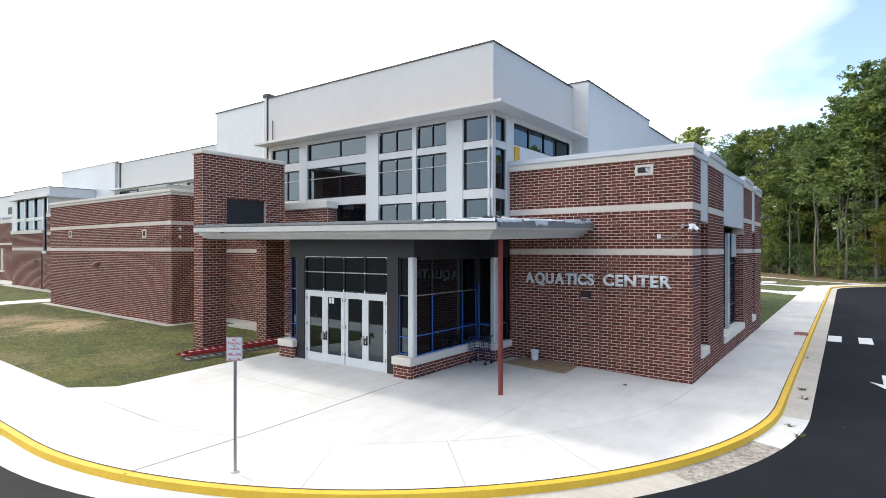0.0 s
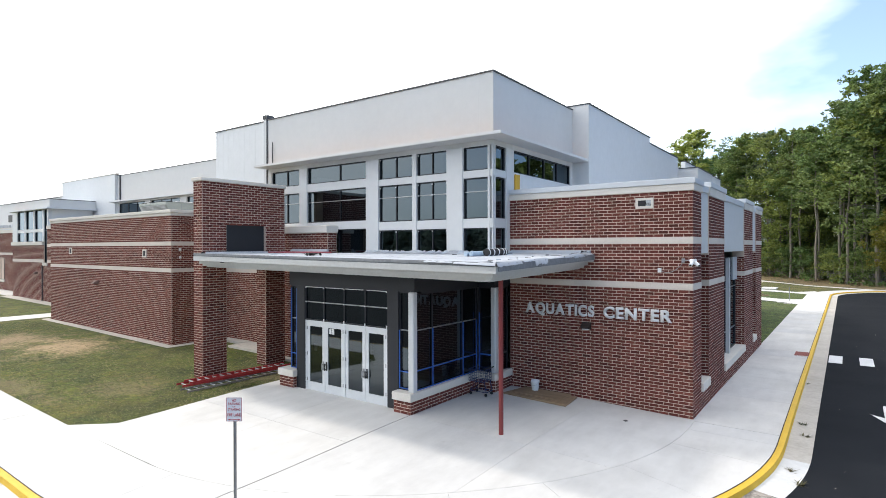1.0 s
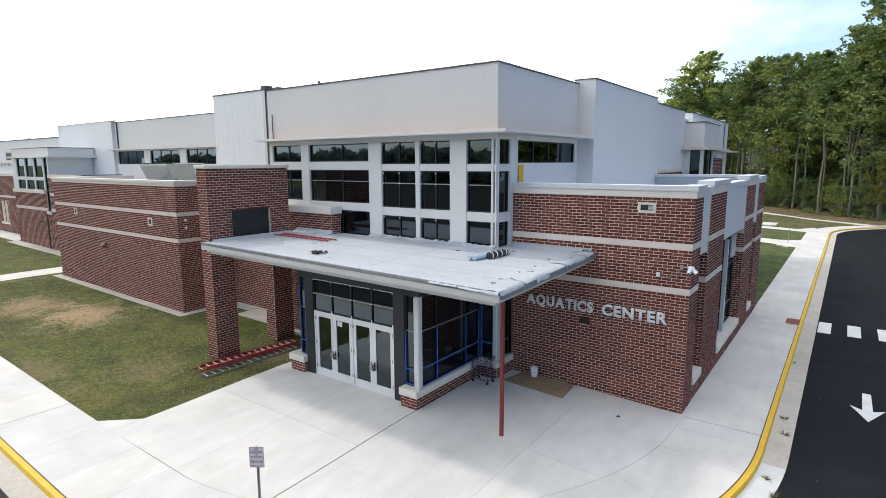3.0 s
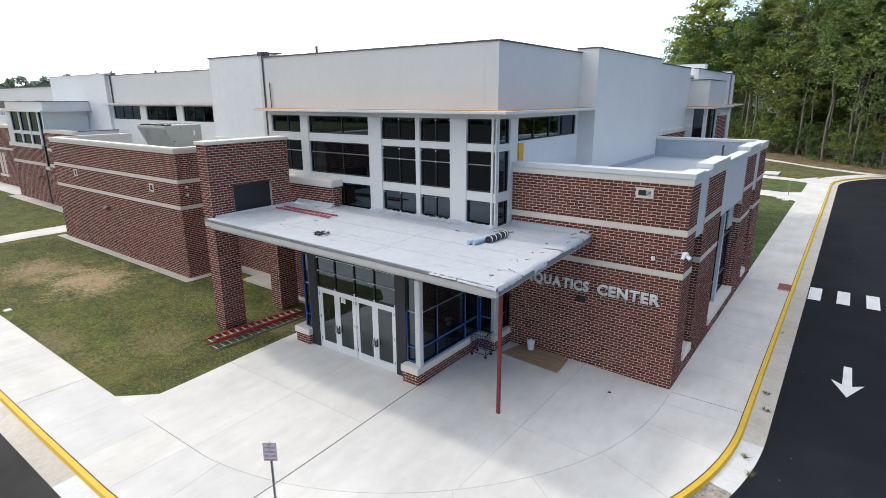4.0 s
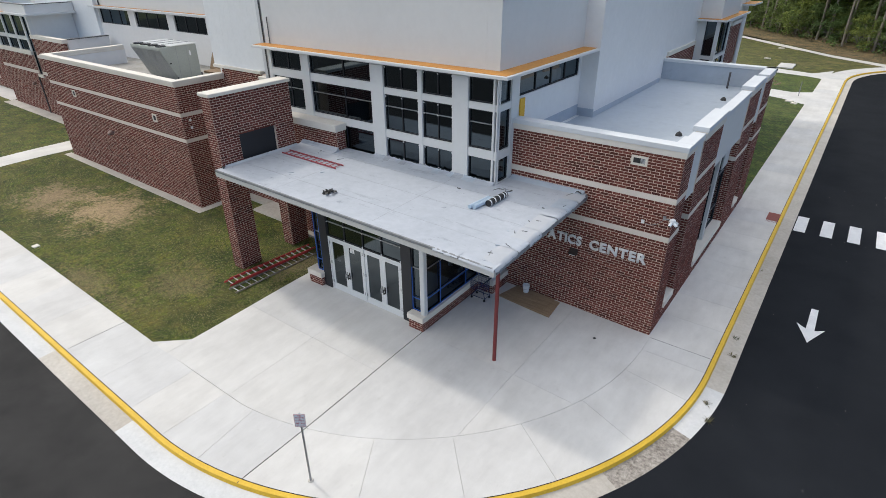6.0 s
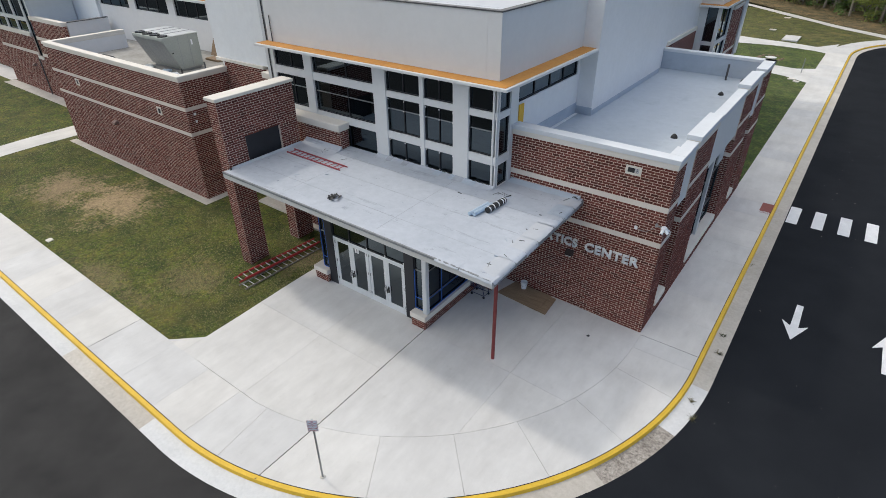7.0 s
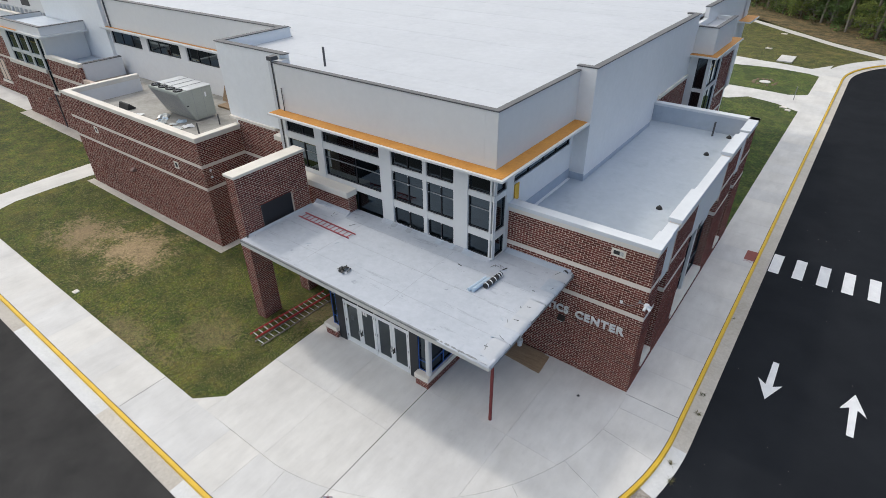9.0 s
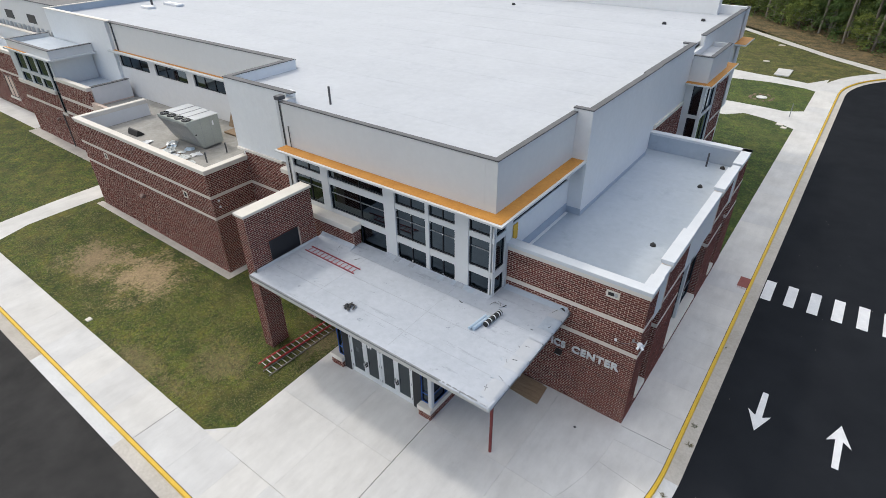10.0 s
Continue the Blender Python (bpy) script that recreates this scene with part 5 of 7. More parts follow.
# ---- brick pylon ----
pylon = thing("brick_pylon", (-21.3, 14.4, 0), "tall red brick entrance pylon with two legs", "pylon")
PX0, PX1, PY0, PY1, PT = -21.65, -21.0, 12.35, 16.4, 8.15
LEGS = ((PY0, 13.42), (15.35, PY1))
core = block("pylon_body", MORTAR, (PX0, PX1, LEGS[0][0], LEGS[0][1], -0.6, 5.1), (PX0, PX1, LEGS[1][0], LEGS[1][1], -0.6, 5.1), (PX0, PX1, PY0, 13.42, 5.1, PT), (PX0, PX1, 15.35, PY1, 5.1, PT), (PX0, PX1, 13.42, 15.35, 6.42, PT), (PX0, PX1, 13.42, 15.35, 4.7, 5.12), parent=pylon)
zones = ((0.0, PT),)
brickwork(core, "-y", PY0, PX0 - 0.009, PX1 + 0.009, zones, seed=81)
brickwork(core, "+x", PX1, PY0, PY1, zones, holes=((13.42, 15.35, -1, 6.42),), near=(PY0, PY1, 0.0, 8.2), seed=82)
brickwork(core, "-y", 15.35, PX0, PX1, ((0.0, 5.1),), seed=83)
block("pylon_opening", DARK_METAL, (PX0 + 0.1, PX1 - 0.12, 13.42, 15.35, 5.12, 6.42), parent=pylon, label="dark metal infill panel")
block("pylon_coping", STONE, (PX0 - 0.07, PX1 + 0.07, PY0 - 0.07, PY1 + 0.07, PT, PT + 0.15), parent=pylon, label="cream cast stone coping", bevel=0.02)

# ---- canopy ----
canopy = thing("entrance_canopy", (-14, 14.5, 4.6), "flat entrance canopy with unfinished white membrane roof", "canopy")
CX0, CX1, CY0 = -20.98, -7.05, 11.95


def cz(x, y):
    """The canopy falls slightly towards its free corner."""
    return -0.17 * min(1, max(0, (x + 21) / 14)) * min(1, max(0, (18.5 - y) / 6.5))


def canopy_outline(inset):
    return [(CX0 + inset * 0.3, CY0 + inset), (CX1 - inset, CY0 + inset), (CX1 - inset, 18.58), (-10.42, 18.58), (-10.42, TY - 0.02), (-18.2, TY - 0.02), (-18.2, 16.83), (CX0 + inset * 0.3, 16.83)]


def sagged(geo):
    geo.v = [(x, y, z + cz(x, y)) for x, y, z in geo.v]
    return geo


def canopy_layer(inset, z0, z1):
    return sagged(Geo().prism(canopy_outline(inset), z0, z1))


# the deck is cut in strips so that it follows the fall
deck = Geo()
for k in range(14):
    xa, xb = CX0 + (CX1 - CX0) * k / 14, CX0 + (CX1 - CX0) * (k + 1) / 14
    yb = 16.83 if xb < -18.1 else TY - 0.02 if xb < -10.3 else 18.58
    for j in range(6):
        y0, y1 = CY0 + 0.02 + (yb - CY0 - 0.02) * j / 6, CY0 + 0.02 + (yb - CY0 - 0.02) * (j + 1) / 6
        deck.face((xa, y0, 5.2), (xb, y0, 5.2), (xb, y1, 5.2), (xa, y1, 5.2))
part("deck", sagged(deck), CANOPY_ROOF, canopy, "patched white roofing membrane")
part("deck_edge", canopy_layer(0.02, 5.1, 5.19), EDGE, canopy, "dark roofing edge")
part("fascia", canopy_layer(0.0, 4.92, 5.1), FASCIA, canopy, "pale grey metal fascia")
part("fascia", canopy_layer(0.2, 4.8, 4.92), FASCIA, canopy, "pale grey stepped fascia")
part("fascia", canopy_layer(0.34, 4.71, 4.8), FASCIA, canopy, "pale grey stepped fascia")
part("soffit", canopy_layer(0.5, 4.66, 4.71), SOFFIT, canopy, "pale painted soffit")

solid("steel_post", Geo().tube((-7.9, 13.66, 0.05), (-7.9, 13.66, 4.6), 0.068, sides=16), PRIMER, "red primed round steel post under the canopy corner", "post", smooth=False)

# ---- vestibule ----
vestibule = thing("entrance_vestibule", (-14, 15, 0.1), "dark framed glass entrance vestibule under the canopy", "vestibule")
V = vestibule
FY = 13.68
FL = 0.14


def piece(name, mat, *boxes, label="", bevel=0.0, parent=None):
    return block(name, mat, *boxes, parent=parent or V, label=label, bevel=bevel)


piece("header", DARK_METAL, (-17.2, -11.05, FY - 0.02, FY + 0.3, 4.0, 4.62), (-11.35, -11.05, FY + 0.3, 17.5, 3.95, 4.62), (-11.05, -10.35, 17.4, 17.7, 3.95, 4.62), (-10.55, -10.35, 17.7, 18.58, 3.95, 4.62), label="dark metal header")
piece("frame_post", DARK_METAL, (-16.78, -16.32, FY - 0.03, FY + 0.25, FL - 0.05, 4.0), label="dark metal jamb")
piece("frame_post", DARK_METAL, (-12.2, -11.72, FY - 0.03, FY + 0.25, FL - 0.05, 4.0), label="dark metal jamb")
window("transom_window", "-y", FY, -16.32, -12.2, 2.74, 4.0, ups=(-15.3, -14.26, -13.24), rails=(3.42,), parent=V, bar=0.04)

# glazing clips left on the transom
for x in (-16.27, -15.3, -14.26, -13.24, -12.25):
    for z in (3.95, 3.42, 2.79):
        if (x, z) not in ((-16.27, 2.79), (-13.24, 3.95)):
            piece("clip", PLASTIC_WHITE, (x - 0.02, x + 0.02, FY - 0.012, FY + 0.004, z - (0.045 if z < 3 else 0.022), z + (0.045 if z < 3 else 0.022)), label="small white glazing clip")
for x0, x1 in ((-16.27, -15.35), (-15.2, -14.3), (-14.2, -13.3), (-13.15, -12.28)):
    piece("transom_tape", ALU, (x0, x1, FY - 0.006, FY, 3.962, 3.985), label="pale strip of torn film")


def door_leaf(x0, x1, hinge_left, z0=FL, z1=2.7):
    d = part("door_leaf", Geo().box(x0, x0 + 0.14, FY + 0.03, FY + 0.08, z0, z1).box(x1 - 0.14, x1, FY + 0.03, FY + 0.08, z0, z1).box(x0 + 0.14, x1 - 0.14, FY + 0.03, FY + 0.08, z0, z0 + 0.32).box(x0 + 0.14, x1 - 0.14, FY + 0.03, FY + 0.08, z1 - 0.18, z1), DOOR_METAL, V, "brushed aluminium door leaf")
    part("pane", Geo().face((x0 + 0.14, FY + 0.055, z0 + 0.32), (x1 - 0.14, FY + 0.055, z0 + 0.32), (x1 - 0.14, FY + 0.055, z1 - 0.18), (x0 + 0.14, FY + 0.055, z1 - 0.18)), GLASS_DOOR, d)
    xh = x1 - 0.07 if hinge_left else x0 + 0.07
    part("handle", Geo().box(xh - 0.035, xh + 0.035, FY + 0.02, FY + 0.032, z0 + 0.82, z0 + 1.14).box(xh - 0.02, xh + 0.02, FY - 0.06, FY + 0.02, z0 + 0.86, z0 + 0.89).box(xh - 0.02, xh + 0.02, FY - 0.06, FY + 0.02, z0 + 1.03, z0 + 1.06).box(xh - 0.02, xh + 0.02, FY - 0.08, FY - 0.055, z0 + 0.84, z0 + 1.08), BLACK if not hinge_left else STEEL, d, "door pull")
    xb = x0 + 0.005 if hinge_left else x1 - 0.035
    for z in (0.35, 1.3, 2.25):
        part("hinge", Geo().box(xb, xb + 0.03, FY + 0.0, FY + 0.032, z0 + z, z0 + z + 0.12), STEEL, d)
    return d


piece("door_frame", DOOR_METAL, (-16.31, -16.25, FY, FY + 0.12, FL, 2.74), (-12.27, -12.21, FY, FY + 0.12, FL, 2.74), (-14.29, -14.23, FY, FY + 0.12, FL, 2.74), (-16.25, -14.29, FY, FY + 0.12, 2.7, 2.74), (-14.23, -12.27, FY, FY + 0.12, 2.7, 2.74), label="aluminium door frame")
leaves = [door_leaf(-16.245, -15.275, True), door_leaf(-15.265, -14.295, False), door_leaf(-14.225, -13.255, True), door_leaf(-13.245, -12.275, False)]
part("number_bar", Geo().box(-15.06, -14.95, FY + 0.045, FY + 0.05, 2.3, 2.5).box(-14.92, -14.81, FY + 0.045, FY + 0.05, 2.3, 2.5), LETTER, leaves[1], "white bars in place of a number")
part("notice", Geo().box(-15.9, -15.72, FY + 0.058, FY + 0.06, 1.62, 1.9), SIGN_WHITE, leaves[0], "pale paper notice")
piece("threshold", ALU, (-16.31, -12.21, FY - 0.08, FY + 0.12, FL - 0.12, FL), label="aluminium threshold")
# sidelights with blue tape
window("sidelight", "-y", FY + 0.02, -17.15, -16.78, 0.86, 4.0, rails=(2.75,), parent=V, bar=0.05)
window("sidelight", "-y", FY + 0.02, -11.72, -11.25, 0.8, 4.0, rails=(2.75,), parent=V, bar=0.05)
window("side_glazing", "+x", -11.12, FY + 0.12, 17.45, 0.8, 3.95, ups=(14.7, 16.5), rails=(1.45, 2.75), parent=V, bar=0.05, glass=GLASS_SIDE)
window("front_glazing", "-y", 17.5, -11.08, -10.5, 0.8, 3.95, rails=(1.45,), parent=V, bar=0.05, glass=GLASS_SIDE)
window("side_glazing", "+x", -10.42, 17.75, 18.55, 0.8, 3.95, rails=(1.45,), parent=V, bar=0.05, glass=GLASS_SIDE)
piece("corner_post", MULLION, (-11.25, -11.02, FY - 0.12, FY + 0.1, 0.8, 4.0), label="pale grey round-edged corner post", bevel=0.03)
piece("corner_post", MULLION, (-10.52, -10.32, 17.42, 17.72, 0.8, 3.95), label="pale grey round-edged corner post", bevel=0.03)


class Tapes:
    def box(self, *b):
        part("masking_tape", Geo().box(*b), BLUE_TAPE, V, "blue masking tape along a bar")
        return self


tapes = Tapes()
for x in (-17.13, -16.82, -11.70, -11.28):
    tapes.box(x - 0.013, x + 0.013, FY - 0.004, FY + 0.018, 0.86, 2.75 if x > -12 else 3.9)
for x0, x1 in ((-17.13, -16.82), (-11.70, -11.28)):
    for z in (1.42, 0.88):
        tapes.box(x0, x1, FY - 0.006, FY + 0.016, z - 0.013, z + 0.013)
for y, z1 in ((FY + 0.16, 2.75), (14.7, 2.75), (16.5, 2.75), (17.38, 2.75)):
    tapes.box(-11.118, -11.1, y - 0.016, y + 0.016, 0.82, z1)
tapes.box(-11.118, -11.098, FY + 0.14, 17.4, 1.44, 1.47).box(-11.118, -11.098, FY + 0.14, 17.4, 0.8, 0.85)
tapes.box(-11.06, -10.52, 17.48, 17.498, 1.43, 1.48).box(-11.06, -11.02, 17.48, 17.498, 0.82, 3.0)


def plinth(x0, x1, y0, y1, faces, seed, top=0.56):
    body = piece("plinth", MORTAR, (x0, x1, y0, y1, -0.5, top))
    for side, at, a, b in faces:
        brickwork(body, side, at, a, b, ((0.04, top),), near=(a, b, 0.0, 1.0), seed=seed)
    piece("plinth_cap", STONE, (x0 - 0.05, x1 + 0.05, y0 - 0.06, y1, top, top + 0.26), label="cream stone cap", bevel=0.02)


plinth(-17.6, -16.8, 13.5, 14.3, (("-y", 13.5, -17.6, -16.79), ("+x", -16.8, 13.5, 13.66)), 91)
plinth(-11.72, -11.02, 13.42, 17.35, (("-y", 13.42, -11.72, -11.01), ("+x", -11.02, 13.42, 17.35)), 92)
plinth(-11.08, -10.28, 17.36, 18.58, (("-y", 17.36, -11.0, -10.27), ("+x", -10.28, 17.36, 18.58)), 93)
vest_wall = piece("vestibule_wall", MORTAR, (-18.2, -17.2, 16.0, 16.4, -0.3, 4.64))
brickwork(vest_wall, "-y", 16.0, -18.2, -17.2, ((0.0, 4.6),), seed=94)


# ---- sign letters ----
def letters(text, x0, x1, cap, z, at_y, mat, parent, depth=0.04, bold=0.012):
    """Raised letters of the built-in font, set between x0 and x1 on a wall that looks south."""
    made, x = [], 0.0
    for ch in text:
        cu = bpy.data.curves.new("letter", "FONT")
        cu.body, cu.size, cu.extrude, cu.offset = ch, 1.0, 0.0, bold
        tmp = bpy.data.objects.new("letter", cu)
        scene.collection.objects.link(tmp)
        bpy.context.view_layer.update()
        me = bpy.data.meshes.new_from_object(tmp.evaluated_get(bpy.context.evaluated_depsgraph_get()))
        bpy.data.objects.remove(tmp)
        bpy.data.curves.remove(cu)
        if not len(me.vertices):
            x += 0.28
            continue
        lo, hi = min(v.co.x for v in me.vertices), max(v.co.x for v in me.vertices)
        made.append((me, x - lo))
        x += hi - lo + 0.085
    width = x - 0.085
    sx, sz = (x1 - x0) / width, cap / 0.73
    for me, dx in made:
        bm = bmesh.new()
        bm.from_mesh(me)
        for v in bm.verts:
            v.co = (x0 + (v.co.x + dx) * sx, at_y, z + v.co.y * sz)
        out = bmesh.ops.extrude_face_region(bm, geom=bm.faces[:])
        bmesh.ops.translate(bm, verts=[e for e in out["geom"] if isinstance(e, bmesh.types.BMVert)], vec=(0, -depth, 0))
        bmesh.ops.recalc_face_normals(bm, faces=bm.faces[:])
        bm.to_mesh(me)
        bm.free()
        me.materials.clear()
        me.name = "letter"
        part("letter", me, mat, parent)


sign = thing("wall_sign", (-7, EY, 3.2), "white raised capital letters reading AQUATICS CENTER on brick", "sign")
letters("AQUATICS", -9.66, -7.02, 0.385, 3.015, EY - 0.03, LETTER, sign, 0.05, 0.036)
letters("CENTER", -6.69, -4.46, 0.385, 3.015, EY - 0.03, LETTER, sign, 0.05, 0.036)

# ---- woods ----
def leaf_cloud(g, rng, c, r, n, size, flat=0.75):
    """n small bent leaf clumps round c."""
    for _ in range(n):
        d = Vector((rng.gauss(0, 1), rng.gauss(0, 1), rng.gauss(0, 1))).normalized() * r * (0.45 + 0.6 * rng.random())
        p = Vector(c) + Vector((d.x, d.y, d.z * flat))
        s = size * rng.uniform(0.6, 1.35)
        a = Vector((rng.gauss(0, 1), rng.gauss(0, 1), rng.gauss(0, 0.55))).normalized()
        b = a.orthogonal().normalized()
        b = (Matrix.Rotation(rng.uniform(0, 6.28), 3, a) @ b)
        k = a.cross(b) * s * 0.35
        i = len(g.v)
        g.v.extend([tuple(p - a * s - k * 0.2), tuple(p + b * s * 0.55 + k), tuple(p + a * s - k * 0.2), tuple(p - b * s * 0.55 + k)])
        g.f.append((i, i + 1, i + 2))
        g.f.append((i, i + 2, i + 3))


def tree(kind, h, seed, size=0.42, leaf=None):
    """A tree at the origin: trunk with limbs, and a crown of leaf clumps."""
    rng = random.Random(seed)
    ob = thing("tree", (0, 0, 0), "", "tree")
    trunk, crown = Geo(), Geo()
    r0 = h * 0.0062 + 0.03
    pts = [Vector((0, 0, -0.6))]
    bend = Vector((rng.uniform(-1, 1), rng.uniform(-1, 1), 0)) * 0.03
    for k in range(1, 9):
        pts.append(Vector((bend.x * h * (k / 8) ** 2 + rng.uniform(-0.15, 0.15), bend.y * h * (k / 8) ** 2 + rng.uniform(-0.15, 0.15), h * 0.93 * k / 8)))
    for k in range(8):
        trunk.tube(pts[k], pts[k + 1], r0 * (1 - k / 8.6), r0 * (1 - (k + 1) / 8.6), 7, False)

    def on_trunk(f):
        k = min(7, int(f * 8))
        return pts[k].lerp(pts[k + 1], f * 8 - k)

    base = {"leafy": 0.2, "tall": 0.5, "pine": 0.45, "bush": 0.05}[kind]
    limbs = {"leafy": 40, "tall": 24, "pine": 24, "bush": 18}[kind]
    for k in range(limbs):
        f = base + (0.97 - base) * (k + rng.random()) / limbs
        p = on_trunk(f)
        w = rng.uniform(0, 6.283)
        span = {"leafy": 0.23, "tall": 0.16, "pine": 0.13, "bush": 0.42}[kind] * h
        shape = math.sin(math.pi * min(1, max(0.06, (f - base) / (1 - base) * 0.82 + 0.2))) ** 0.7
        reach = span * shape * rng.uniform(0.55, 1.15)
        rise = {"leafy": 0.35, "tall": 0.45, "pine": 0.08, "bush": 0.6}[kind]
        q = p + Vector((math.cos(w), math.sin(w), rise * rng.uniform(0.3, 1.3))) * reach
        trunk.tube(p, q, r0 * 0.28 * (1.15 - f), 0.02, 4, False)
        for j, s in enumerate((0.4, 0.65, 0.85, 1.05)):
            c = p.lerp(q, s) + Vector((rng.uniform(-0.5, 0.5), rng.uniform(-0.5, 0.5), rng.uniform(-0.4, 0.4)))
            if rng.random() < (0.9 if kind != "pine" else 0.75):
                r = max(0.6, reach * (0.30 if kind != "pine" else 0.22) + 0.3)
                for _ in range(3):
                    off = Vector((rng.gauss(0, 1), rng.gauss(0, 1), rng.gauss(0, 0.7))).normalized() * r * rng.uniform(0.45, 0.95)
                    leaf_cloud(crown, rng, c + off, 0.36 * r + 0.15, {"leafy": 18, "tall": 15, "pine": 15, "bush": 8}[kind], size * 0.5, 0.65)
    ob["height"] = float(h)
    part("trunk", trunk, BARK, ob)
    part("crown", crown, leaf or (LEAF_PINE if kind == "pine" else LEAF), ob)
    return ob


LABELS = {"leafy": "broad green leafy tree at the edge of the woods", "tall": "tall slim green tree with a bare lower trunk", "pine": "tall dark pine with a high open crown", "bush": "low green sapling under the woods' edge"}
protos = [(k, tree(k, h, s, z)) for k, h, s, z in (("leafy", 24, 1, 0.42), ("leafy", 29, 2, 0.44), ("leafy", 21, 3, 0.4), ("tall", 27, 4, 0.4), ("tall", 24, 5, 0.38), ("pine", 28, 6, 0.36), ("pine", 25, 7, 0.36), ("bush", 7.5, 8, 0.34), ("bush", 5, 9, 0.3))]
yellow_tree = tree("leafy", 13, 31, 0.36, LEAF_YELLOW)
rng = random.Random(12)


def wood_edge(x):
    """The woods' front edge."""
    return 117 - 0.93 * (x + 4) if x < 3 else 110.5 if x < 12 else 116


def woods_top(x):
    """The height that the front of the woods reaches: lower in the middle, rising to the east."""
    return float(np.interp(x, (-30, -22, -16, -10, -6, -3.2, -0.3, 2.8, 5.6, 12), (28.5, 30, 31.5, 34, 32.5, 29.5, 34, 36.5, 38.5, 40)))


def place(kind, x, y, want, turn):
    choice = [p for k, p in protos if k == kind]
    p = choice[int(rng.random() * len(choice))]
    s = want / p["height"]
    ob = copy_thing(p, Matrix.Translation((x, y, gz(x, y) - 0.2)) @ Matrix.Rotation(turn, 4, "Z"))
    ob.scale = (s * rng.uniform(0.95, 1.15),) * 2 + (s,)
    tagged(ob, LABELS[kind], "tree", "trees of the woods")


ROWS_OF_TREES = ((0, ("bush", "tall", "bush", "tall", "bush"), 2.2), (3.5, ("tall", "pine", "leafy", "tall"), 3.0), (6, ("bush",), 2.4), (8, ("pine", "leafy", "leafy", "tall"), 4.2), (11, ("bush",), 2.6), (14, ("leafy", "pine", "leafy"), 5.0), (18, ("bush",), 2.6), (22, ("leafy", "leafy", "pine"), 5.0), (26, ("leafy",), 2.8), (31, ("leafy", "tall"), 4.0))
for row, (off, kinds, gap) in enumerate(ROWS_OF_TREES):
    x = -62.0 + row
    while x < 17:
        if x < -33.5 - 0.35 * off:
            x += 1.0
            continue
        kind = kinds[int(rng.random() * len(kinds))]
        thin = -25 < x < -12
        if thin and kind == "leafy":
            kind = "pine"
        if not (thin and off > 9 and kind != "bush"):
            y = wood_edge(x) + off + rng.uniform(-1.3, 1.3)
            top = rng.uniform(4.5, 8.0) if kind == "bush" else rng.uniform(12, 18) if off == 26 else woods_top(x) * rng.uniform(0.84, 1.03)
            place(kind, x, y, top, rng.uniform(0, 6.28))
        x += gap * rng.uniform(0.7, 1.4) * (0.8 if x > -30 else 1.3)
bright_tree = tree("leafy", 36, 41, 0.66, LEAF_LIGHT)
bright_tree.location = (-27.4, 140.0, gz(-27.4, 140.0) - 0.2)
bright_tree.scale = (1.12, 1.12, 1.0)
tagged(bright_tree, "tall bright green leafy tree above the woods' edge", "tree", "trees of the woods")
second_tree = tree("leafy", 33, 44, 0.6, LEAF_LIGHT)
second_tree.location = (-30.2, 141.5, gz(-30.2, 141.5) - 0.2)
second_tree.scale = (1.05, 1.05, 1.0)
tagged(second_tree, "bright green leafy tree beside a taller one", "tree", "trees of the woods")
yellow_tree.location = (6.2, 108.0, gz(6.2, 108.0) - 0.2)
tagged(yellow_tree, "small tree with yellowing leaves before the woods", "tree", "trees of the woods")
for k, p in protos:
    for o in (p, *p.children_recursive):
        bpy.data.objects.remove(o)

# far woods round the horizon: behind the school and across the car park
def far_woods(name, pts, h, seed, label, dens=5, leaf=None):
    rng = random.Random(seed)
    g = Geo()
    for (x0, y0), (x1, y1) in zip(pts, pts[1:]):
        L = math.hypot(x1 - x0, y1 - y0)
        n = int(L / dens)
        for k in range(n):
            t = (k + rng.random()) / n
            x, y = x0 + t * (x1 - x0), y0 + t * (y1 - y0)
            swell = 0.09 * math.sin(x * 0.045 + y * 0.03) + 0.05 * math.sin(x * 0.13 - y * 0.09)
            x, y = x + rng.uniform(-7, 7), y + rng.uniform(-7, 7)
            hh = h * (rng.uniform(0.82, 1.0) + swell)
            for j in range(6):
                c = (x + rng.uniform(-2.2, 2.2), y + rng.uniform(-2.2, 2.2), hh * (0.08 + 0.155 * j))
                leaf_cloud(g, rng, c, 3.1 if j < 5 else 2.3, 52 if j < 5 else 40, 1.25, 0.9)
    return solid(name, g, leaf or LEAF_HAZED, label, "woods", "stuff")


far_woods("far_woods", [(-420, 60), (-330, 190), (-230, 290), (-120, 330), (-20, 350)], 25, 5, "distant dull green woods behind the school, haze put into their colour", 1.8)
far_woods("far_woods", [(-260, -90), (-200, -130), (-60, -150), (60, -150), (190, -100)], 14, 6, "distant dull green tree line across the car park, haze put into its colour", 1.6)
far_woods("far_woods", [(20, 122), (70, 118), (110, 95)], 32, 7, "green woods going on to the east", 1.5, LEAF)

